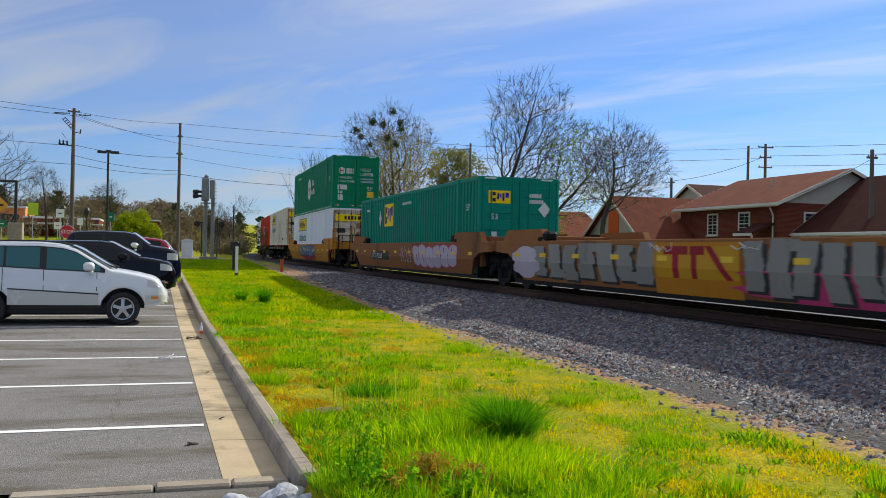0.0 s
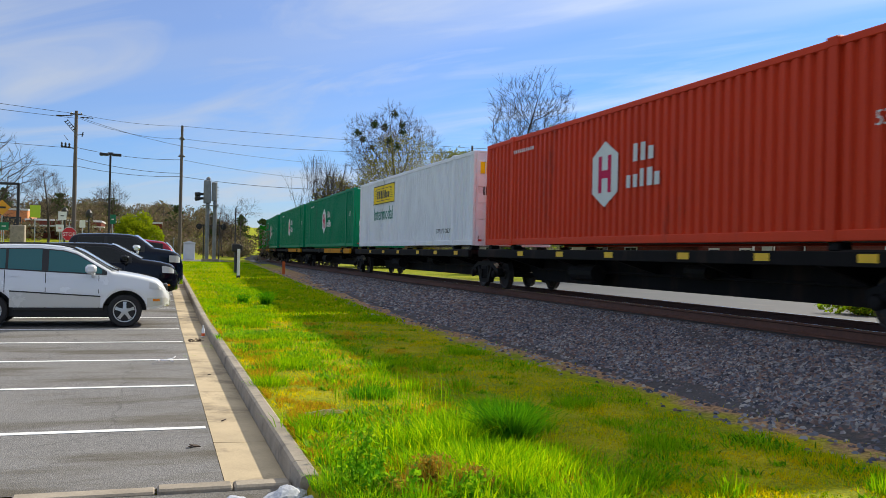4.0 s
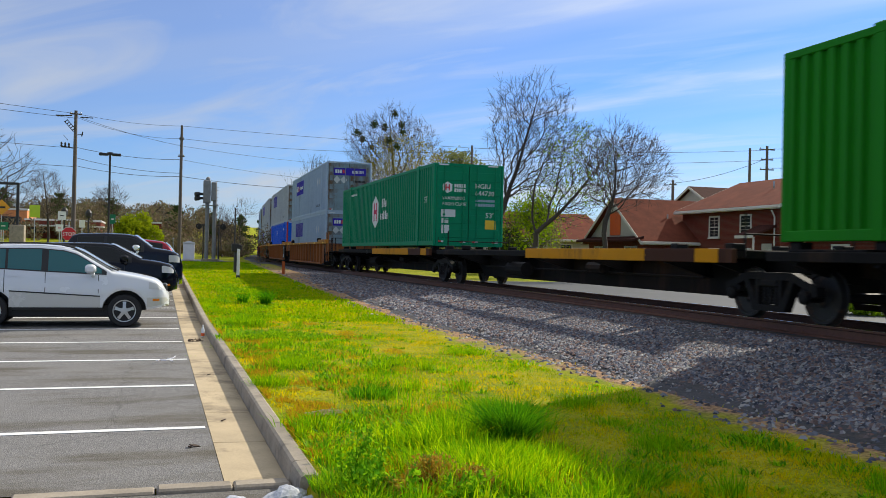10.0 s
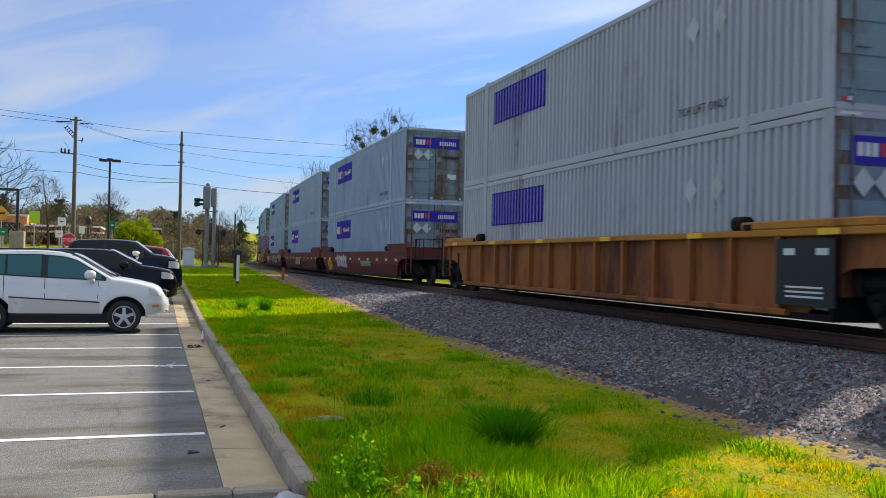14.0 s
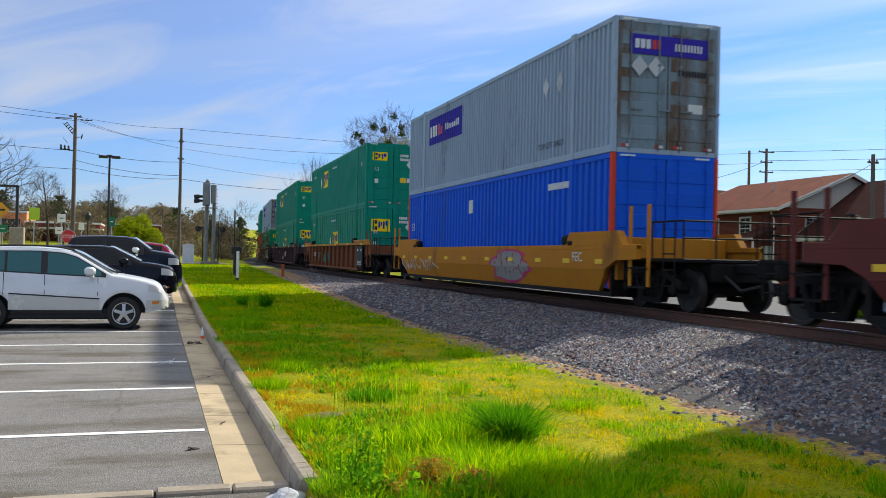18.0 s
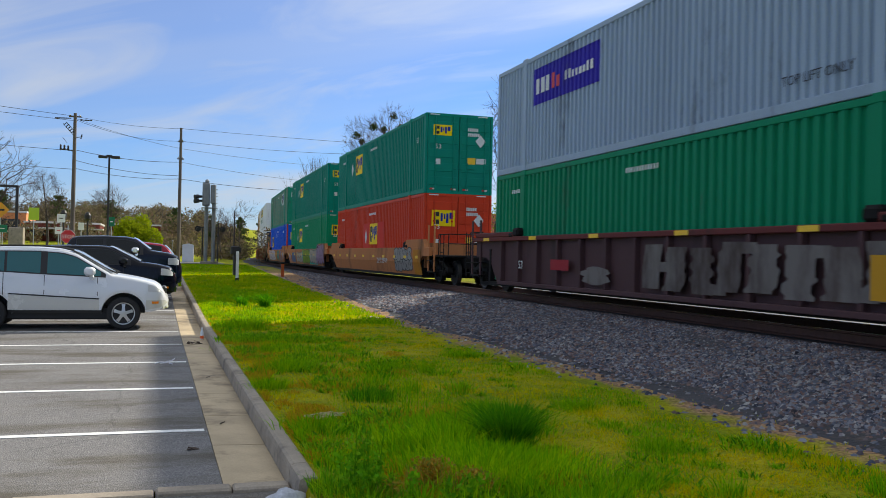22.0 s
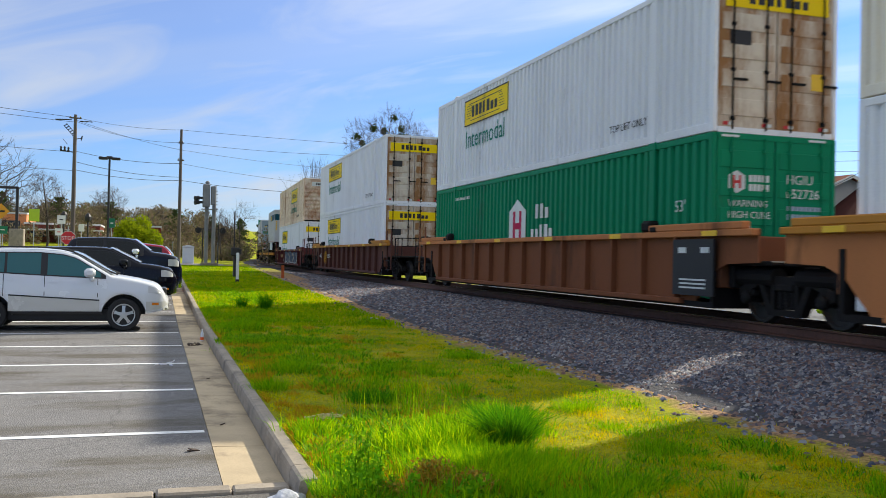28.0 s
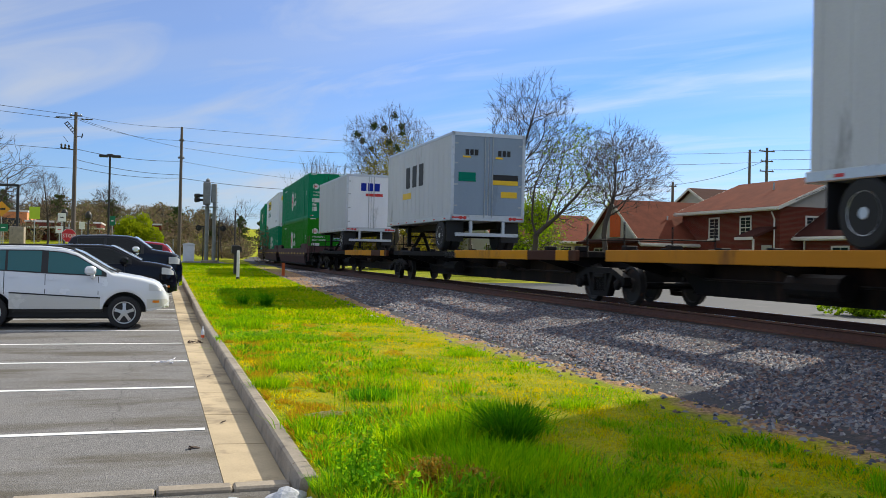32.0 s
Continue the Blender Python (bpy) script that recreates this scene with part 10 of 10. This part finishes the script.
# ---- lawn ----
G_LAWN = islands("lawn_blades", [(0.05, 0.15, 0.002), (0.15, 0.27, 0.002), (0.36, 0.40, 0.002), (0.54, 0.46, 0.002), (0.62, 0.48, 0.003), (0.66, 0.42, 0.006), (0.58, 0.32, 0.015)], 0.8, 0.58, 2.1, 0.62, 0.0, through=(1.25, 1.10, 0.6), face=(0.74, 1.15, 1.0))
G_VERGE = islands("verge_blades", [(0.05, 0.15, 0.002), (0.12, 0.26, 0.002), (0.26, 0.38, 0.002), (0.40, 0.43, 0.002), (0.48, 0.43, 0.003)], 0.8, 0.58, 0.8, 0.6, 0.0, through=(1.2, 1.10, 0.6), face=(0.74, 1.15, 1.0))
G_TALL = islands("tall_grass_blades", [(0.09, 0.29, 0.003), (0.22, 0.43, 0.003), (0.36, 0.50, 0.004), (0.10, 0.24, 0.003)], 0.6, 0.58, 0.0, 0.5, 0.02, through=(1.25, 1.10, 0.6), face=(0.74, 1.15, 1.0))
G_TUFT = islands("dark_tuft_blades", [(0.03, 0.17, 0.004), (0.06, 0.24, 0.005), (0.12, 0.34, 0.004), (0.04, 0.14, 0.004)], 0.6, 0.58, 0.0, 0.5, 0.02, through=(1.25, 1.10, 0.6), face=(0.74, 1.15, 1.0))
G_DEAD = islands("dead_stalks", [(0.55, 0.30, 0.03), (0.42, 0.20, 0.02), (0.60, 0.42, 0.06), (0.24, 0.24, 0.04), (0.20, 0.30, 0.02)], 0.85, 0.3)
G_LEAF = islands("young_weed_leaves", [(0.14, 0.36, 0.010), (0.24, 0.46, 0.014), (0.10, 0.27, 0.010), (0.34, 0.50, 0.02)], 0.6, 0.58, 0.0, 0.5, 0.02, through=(1.25, 1.10, 0.6), face=(0.74, 1.15, 1.0))


def blades(name, mat, xy, height, width, lean, seed, heart=None):
    """Grass blades, each a bent strip of three triangles."""
    rng = np.random.default_rng(seed)
    xy = np.asarray(xy, float)
    n = len(xy)
    h = np.broadcast_to(np.asarray(height, float), (n,)) * rng.uniform(0.6, 1.25, n)
    w = width * rng.uniform(0.7, 1.3, n)
    a = rng.uniform(0, 2 * np.pi, n)
    b = rng.uniform(0, 2 * np.pi, n)
    if heart is not None:
        hub = np.broadcast_to(np.asarray(heart, float), (n, 2))
        b = np.arctan2(xy[:, 1] - hub[:, 1], xy[:, 0] - hub[:, 0]) + rng.normal(size=n) * 0.7
    k = np.abs(rng.normal(size=n)) * lean * h
    wx, wy = np.cos(a) * w / 2, np.sin(a) * w / 2
    dx, dy = np.cos(b) * k, np.sin(b) * k
    z0 = np.array([ground_z(x, y) for x, y in xy]) - 0.01
    v = np.empty((n, 5, 3))
    v[:, 0] = np.stack([xy[:, 0] - wx, xy[:, 1] - wy, z0], 1)
    v[:, 1] = np.stack([xy[:, 0] + wx, xy[:, 1] + wy, z0], 1)
    v[:, 2] = np.stack([xy[:, 0] - wx * 0.8 + dx * 0.35, xy[:, 1] - wy * 0.8 + dy * 0.35, z0 + h * 0.6], 1)
    v[:, 3] = np.stack([xy[:, 0] + wx * 0.8 + dx * 0.35, xy[:, 1] + wy * 0.8 + dy * 0.35, z0 + h * 0.6], 1)
    v[:, 4] = np.stack([xy[:, 0] + dx, xy[:, 1] + dy, z0 + h], 1)
    tri = np.array([(0, 1, 3), (0, 3, 2), (2, 3, 4)])
    f = (tri[None] + (np.arange(n) * 5)[:, None, None]).reshape(-1).astype(np.int32)
    me = bpy.data.meshes.new(name)
    me.vertices.add(n * 5); me.vertices.foreach_set("co", v.reshape(-1))
    me.loops.add(len(f)); me.loops.foreach_set("vertex_index", f)
    me.polygons.add(len(f) // 3); me.polygons.foreach_set("loop_start", np.arange(0, len(f), 3, dtype=np.int32))
    me.update(calc_edges=True)
    me.materials.append(mat)
    return me


def lawn_points(n, seed, y1=46.0, power=2.0, need=None):
    rng = np.random.default_rng(seed)
    out = []
    while len(out) < n:
        y = 3.6 + (y1 - 3.6) * rng.random() ** power
        x = 1.12 + 4.75 * rng.random()
        edge = 5.22 + 0.30 * noise.noise((y * 0.9, 0.5, 2.0)) + 0.12 * noise.noise((y * 4.0, 0.5, 7.0))
        if x > edge and rng.random() < 0.97:
            continue
        if need is not None and noise.noise((x * need[0], y * need[0] * 0.7, need[1])) < need[2] + rng.normal() * 0.08:
            continue
        out.append((x, y))
    return np.array(out)


def far_points(n, seed):
    rng = np.random.default_rng(seed)
    y = 20 + 52 * rng.random(n) ** 1.3
    x = 1.15 + 4.3 * rng.random(n)
    return np.stack([x, y], 1)


P = lawn_points(135000, 3)
hgt = np.array([0.030 + 0.045 * max(0, noise.noise((x * 1.3, y * 1.1, 5.0))) + 0.028 * noise.noise((x * 3, y * 3, 1.0)) for x, y in P])
single("lawn_grass", blades("lawn_grass", G_LAWN, P, hgt, 0.009, 0.9, 4), G_LAWN, "short patchy yellow-green lawn grass", "grass", kind="stuff")
single("verge_grass", blades("verge_grass", G_VERGE, far_points(26000, 6), 0.075, 0.03, 0.6, 7), G_VERGE, "yellow-green grass on the verge farther along", "grass", kind="stuff")
single("lush_grass", blades("lush_grass", G_TALL, lawn_points(15000, 8, 24, 1.8, (0.9, 9.0, 0.18)), 0.060, 0.008, 0.8, 9), G_TALL, "lush brighter green grass in patches", "grass", kind="stuff")


def clumps_at(centres, n, reach, seed):
    """Blade feet gathered round many hearts: the feet, and the heart of each."""
    rng = np.random.default_rng(seed)
    hub = np.repeat(np.asarray(centres, float), n, axis=0)
    size = np.repeat(rng.uniform(reach[0], reach[1], len(centres)), n)[:, None]
    feet = hub + rng.normal(size=hub.shape) * size * np.array([1.0, 1.15])
    keep = feet[:, 0] > 1.14
    return feet[keep], hub[keep], size[keep, 0] / reach[1]


def lawn_hearts(n, seed, test):
    rng = np.random.default_rng(seed)
    out = []
    while len(out) < n:
        y = 4.6 + 30 * rng.random() ** 1.9
        x = 1.16 + 4.0 * rng.random()
        if rng.random() < test(x, y):
            out.append((x, y))
    return out


def lush(x, y):
    """Weeds crowd the kerb side and the foreground, and thin out towards the ballast."""
    side = max(0.05, 1.0 - max(0.0, x - 2.6) / 1.3)
    spot = 0.35 + 1.3 * noise.noise((x * 1.1, y * 0.6, 6.0))
    dry = 0.35 if x < 1.75 and 5.6 < y < 13.5 else 1.0
    return side * dry * max(0.05, spot)


def dry_points(n, seed):
    """Feet of dead grass: a ragged band beside the kerb and loose patches farther in."""
    rng = np.random.default_rng(seed)
    out = []
    while len(out) < n:
        y, x = 5.6 + 16 * rng.random() ** 1.5, 1.14 + 2.6 * rng.random() ** 1.6
        if noise.noise((x * 1.6, y * 0.9, 12.0)) + 0.35 * noise.noise((x * 5, y * 4, 2.0)) > 0.02 + 0.16 * (x - 1.14):
            out.append((x, y))
    return np.array(out)


G_DRY = islands("dry_grass_blades", [(0.52, 0.27, 0.02), (0.64, 0.40, 0.02), (0.40, 0.19, 0.02), (0.58, 0.46, 0.01), (0.34, 0.26, 0.01)], 0.85, 0.45, 0.0, 0.5, 0.0)
single("dry_grass", blades("dry_grass", G_DRY, dry_points(22000, 51), 0.050, 0.010, 0.9, 52), G_DRY, "dead orange-brown grass in a ragged band by the kerb", "grass", kind="stuff")
G_BROAD = islands("broad_weed_leaves", [(0.05, 0.19, 0.003), (0.12, 0.33, 0.004), (0.26, 0.47, 0.005), (0.38, 0.52, 0.006), (0.04, 0.13, 0.003)], 0.6, 0.58, 0.0, 0.5, 0.12, through=(1.25, 1.10, 0.6), face=(0.74, 1.15, 1.0))
xy, hub, rel = clumps_at(lawn_hearts(300, 21, lush), 75, (0.05, 0.15), 22)
single("broadleaf_weeds", blades("broadleaf_weeds", G_BROAD, xy, 0.045 + 0.045 * rel, 0.020, 0.9, 23, hub), G_BROAD, "low bright green broadleaf weeds in clumps", "weeds", kind="stuff")
xy, hub, rel = clumps_at(lawn_hearts(70, 31, lambda x, y: lush(x, y) * (1.0 if y < 12 else 0.4)), 90, (0.035, 0.085), 32)
single("wild_grass", blades("wild_grass", G_TALL, xy, 0.10 + 0.09 * rel, 0.008, 0.6, 33, hub), G_TALL, "wild grass standing in bright green bunches", "grass", kind="stuff")
xy, hub, rel = clumps_at(lawn_hearts(120, 41, lambda x, y: 1.0 if x > 2.6 else 0.2), 40, (0.02, 0.06), 42)
single("clover_spots", blades("clover_spots", G_BROAD, xy, 0.035 + 0.02 * rel, 0.016, 0.9, 43, hub), G_BROAD, "small green clover spots in the short lawn", "weeds", kind="stuff")


def ring_points(x, y, r, n, seed, sq=1.0):
    rng = np.random.default_rng(seed)
    return np.stack([x + rng.normal(size=n) * r, y + rng.normal(size=n) * r * sq], 1)


G_FRESH = islands("fresh_grass_blades", [(0.16, 0.40, 0.004), (0.42, 0.62, 0.005), (0.58, 0.66, 0.006), (0.22, 0.50, 0.004), (0.08, 0.26, 0.004)], 0.6, 0.58, 0.0, 0.5, 0.02, through=(1.25, 1.10, 0.6), face=(0.74, 1.15, 1.0))
G_CLUMP = islands("grass_clump_blades", [(0.03, 0.14, 0.006), (0.06, 0.23, 0.007), (0.13, 0.36, 0.006), (0.025, 0.10, 0.006)], 0.6, 0.58, 0.0, 0.5, 0.02, through=(1.25, 1.10, 0.6), face=(0.74, 1.15, 1.0))
TUFTS = ((1.13, 5.90, 0.10, 260, 0.11, G_BROAD, "green weeds at the kerb corner"), (1.30, 5.55, 0.12, 260, 0.12, G_BROAD, "green weeds at the kerb corner"), (2.45, 6.45, 0.26, 800, 0.16, G_FRESH, "tall fresh yellow-green grass in the foreground"), (2.2, 6.0, 0.24, 650, 0.17, G_FRESH, "tall fresh yellow-green grass in the foreground"), (2.75, 6.05, 0.24, 600, 0.15, G_FRESH, "tall fresh yellow-green grass in the foreground"), (2.25, 7.02, 0.22, 420, 0.22, G_FRESH, "tall fresh yellow-green grass in the foreground"), (2.80, 6.93, 0.075, 1000, 0.36, G_CLUMP, "dense dark green grass tuft on the lawn"), (2.48, 7.15, 0.18, 320, 0.24, G_TALL, "bright green grass tuft on the lawn"), (1.9, 6.3, 0.18, 300, 0.15, G_TALL, "bright green grass tuft on the lawn"), (2.35, 6.1, 0.24, 500, 0.17, G_TALL, "bright green grass tuft on the lawn"),
         (2.25, 9.6, 0.16, 380, 0.14, G_CLUMP, "green grass tuft on the lawn"), (1.55, 16.3, 0.32, 1100, 0.09, G_BROAD, "bright green grass patch beside the kerb"), (2.1, 16.6, 0.30, 1000, 0.10, G_BROAD, "bright green grass patch beside the kerb"), (1.35, 8.0, 0.12, 260, 0.14, G_TALL, "small green grass tuft by the kerb"), (1.28, 10.6, 0.12, 260, 0.14, G_TALL, "small green grass tuft by the kerb"),
         (2.85, 24.9, 0.07, 200, 0.40, G_TUFT, "dark weedy tuft on the verge"), (2.3, 25.6, 0.07, 110, 0.30, G_TUFT, "dark weedy tuft on the verge"), (4.6, 13.4, 0.16, 320, 0.11, G_TALL, "low green tuft by the ballast"), (4.2, 8.6, 0.12, 260, 0.12, G_TALL, "low green tuft on the lawn"), (3.2, 5.6, 0.14, 260, 0.09, G_TALL, "low green tuft on the lawn"), (4.0, 6.6, 0.12, 240, 0.10, G_TALL, "low green tuft on the lawn"), (4.1, 7.6, 0.12, 160, 0.07, G_TALL, "low green tuft on the lawn"), (1.7, 12.2, 0.2, 380, 0.16, G_TALL, "low green tuft on the lawn"), (1.75, 19.0, 0.25, 420, 0.2, G_TALL, "low green tuft on the lawn"))
for i, (x, y, r, n, h, m, lab) in enumerate(TUFTS):
    t = single("grass_tuft", blades("grass_tuft", m, ring_points(x, y, r * 0.85, int(n * 1.5), 100 + i), h, 0.007 if y < 14 else 0.013, 0.75, 200 + i, (x, y)), m, lab, "grass tuft", group="grass tufts", kind="stuff")
# thin seeding stalks and dead brown plants
single("grass_stalks", blades("grass_stalks", G_TALL, ring_points(2.35, 8.6, 0.35, 90, 300, 1.2), 0.42, 0.006, 0.25, 301), G_TALL, "thin upright seeding grass stalks", "grass", kind="stuff")
def dead_plant(x, y, r, h, n, seed):
    """Dry brown weed: thin stalks with curled leaves."""
    rng = np.random.default_rng(seed)
    z0 = ground_z(x, y)
    t = thing("dead_plant", "dead golden-brown leafy weed on the lawn", "weed", group="dead weeds")
    part("stalks", blades("stalks", G_DEAD, ring_points(x, y, r * 0.7, n // 3, seed), h, 0.008, 0.7, seed + 1), G_DEAD, t)
    pts = np.column_stack([x + rng.normal(size=n) * r * 0.5, y + rng.normal(size=n) * r * 0.5, z0 + h * rng.uniform(0.1, 1.0, n) ** 0.8])
    part("foliage", leaf_cloud("foliage", G_DEAD, pts, (0.008, 0.020), seed), G_DEAD, t)


dead_plant(1.80, 5.86, 0.12, 0.19, 520, 311)
dead_plant(2.05, 5.66, 0.11, 0.15, 420, 313)
dead_plant(1.50, 5.62, 0.07, 0.12, 160, 315)


def weed(x, y, h, seed, n=9):
    rng = np.random.default_rng(seed)
    z0 = ground_z(x, y)
    t = thing("weed", "young light green leafy weed by the kerb corner", "weed", group="weeds")
    segs, pts = [], []
    for i in range(n):
        bx, by = x + rng.normal() * 0.06, y + rng.normal() * 0.07
        hh = h * rng.uniform(0.55, 1.0)
        tx, ty = bx + rng.normal() * 0.05, by + rng.normal() * 0.05
        segs.append((np.array([bx, by, z0]), np.array([tx, ty, z0 + hh]), 0.004, 0.002))
        for k in range(26):
            u = 0.15 + 0.85 * k / 26
            pts.append((bx + (tx - bx) * u + rng.normal() * 0.022, by + (ty - by) * u + rng.normal() * 0.022, z0 + hh * u))
    for g in segs:
        part("stem", tube_mesh("stem", G_LEAF, [g], 4), G_LEAF, t)
    part("foliage", leaf_cloud("foliage", G_LEAF, pts, (0.013, 0.028), seed), G_LEAF, t)


weed(1.31, 5.80, 0.46, 401, 11)
weed(1.52, 5.68, 0.24, 402, 9)
weed(1.42, 6.10, 0.22, 403, 8)
weed(1.85, 5.35, 0.22, 404, 7)

# ---- small things on the lot and the verge ----
M_ROCK = material("pale_bluish_boulder", (0.46, 0.48, 0.54), rough=0.9, spread=0.25, scale=6, grain=40, bump=0.8, depth=0.02, dirt=(0.18, 0.19, 0.22), dirt_amount=0.2)


def boulder(x, y, z, s, seed, label):
    rng = np.random.default_rng(seed)
    bm = bmesh.new()
    bmesh.ops.create_icosphere(bm, subdivisions=3, radius=1.0)
    for v in bm.verts:
        d = v.co.copy()
        k = 1 + 0.30 * noise.noise((d.x * 1.3 + seed, d.y * 1.3, d.z * 1.3)) + 0.12 * noise.noise((d.x * 4 + seed, d.y * 4, d.z * 4))
        v.co = Vector((d.x * s[0], d.y * s[1], d.z * s[2])) * k
    me = bpy.data.meshes.new("boulder")
    bm.to_mesh(me)
    bm.free()
    me.materials.append(M_ROCK)
    return single("boulder", me, M_ROCK, label, "rock", group="boulders by the kerb", m=pose(x, y, z, 0, 0, seed * 37))


boulder(0.87, 6.17, -0.02, (0.20, 0.13, 0.12), 1, "pale bluish-grey boulder beside the kerb corner")
boulder(1.08, 6.06, -0.02, (0.15, 0.11, 0.10), 2, "pale bluish-grey boulder beside the kerb corner")
boulder(0.54, 6.08, -0.015, (0.15, 0.10, 0.09), 3, "small pale boulder beside the kerb")
bt = thing("plastic_bottle", "small clear plastic bottle with an orange label lying against the kerb", "bottle", pose(0.87, 18.1, 0.0) @ Matrix.Scale(0.7, 4))
part("bottle_body", Shape().lathe([(0.0, 0.03), (0.01, 0.045), (0.20, 0.045), (0.25, 0.03), (0.27, 0.018), (0.31, 0.018)], "z", 14), material("clear_bottle_plastic", (0.72, 0.75, 0.78), rough=0.15, spread=0.03), bt, smooth=True)
part("bottle_label", Shape().lathe([(0.03, 0.047), (0.11, 0.047)], "z", 14, closed=False), material("orange_label", (0.75, 0.12, 0.02), rough=0.5), bt)
part("bottle_cap", Shape().lathe([(0.31, 0.02), (0.335, 0.02)], "z", 12), M_WHITE, bt)
pm = Shape()
for i in range(7):
    a = i * 0.9
    pm.prism([(0.20 * math.cos(a + 0.3 * k) * (0.6 + 0.1 * k), 0.13 * math.sin(a + 0.5 * k)) for k in range(4)], 0.004 + 0.012 * i, 0.016 + 0.012 * i, "z")
single("paper_litter", pm, material("crumpled_paper", (0.72, 0.72, 0.80), rough=0.7, spread=0.1), "crumpled white and blue paper litter on the asphalt", "litter", m=pose(0.15, 14.05, 0.004, 0, 0, 20))
for i, (x, y, sz) in enumerate(((0.34, 8.05, 0.05), (0.30, 8.02, 0.04), (0.70, 12.6, 0.03), (0.66, 9.2, 0.03))):
    q = Shape().prism([(sz, 0), (0.3 * sz, 0.5 * sz), (-sz, 0.1 * sz), (-0.2 * sz, -0.5 * sz)], 0.003, 0.012, "z")
    single("dead_leaf", q, M_TWIG2, "dry brown leaf on the pavement", "leaf", group="dead leaves", m=pose(x, y, 0.004, 8, 12, i * 70))
single("gutter_weed", blades("gutter_weed", G_TALL, ring_points(0.50, 14.9, 0.05, 120, 500), 0.07, 0.008, 0.8, 501), G_TALL, "small weed growing in the gutter joint", "weed")
dl = Shape()
rl = random.Random(8)
for i in range(34):
    a, b, q = rl.gauss(0.70, 0.07), rl.gauss(17.35, 0.16), rl.uniform(0.008, 0.03)
    dl.prism([(a - q, b), (a, b + 0.5 * q), (a + q, b + 0.2 * q), (a + 0.1 * q, b - 0.6 * q)], 0.0, rl.uniform(0.006, 0.02), "z")
single("leaf_litter", dl, M_TWIG2, "small heap of brown debris in the gutter", "litter", kind="stuff")
bare = Shape()
rs = random.Random(31)
for i in range(26):
    bx, by, q = 1.56 + rs.gauss(0, 0.09), 8.48 + rs.gauss(0, 0.03), rs.uniform(-0.5, 0.5)
    le, z = rs.uniform(0.03, 0.08), LAWN_Z + rs.uniform(0.02, 0.06)
    bare.tube((bx - le, by - q * le, z), (bx + le, by + q * le, z + rs.uniform(-0.015, 0.02)), 0.005, 0.004, n=5)
single("straw_litter", bare, material("dry_straw", (0.62, 0.50, 0.30), rough=0.9, spread=0.2), "dry straw lying on the lawn", "litter", kind="stuff")


def motions():
    """The train runs towards the camera at a steady pace, round the bend and along the straight."""
    times = [float(t) for t in range(33)]
    for ob, s, z in MOVERS:
        walk(ob, [(t, on_track(s - SPEED * t, z)) for t in times])


motions()
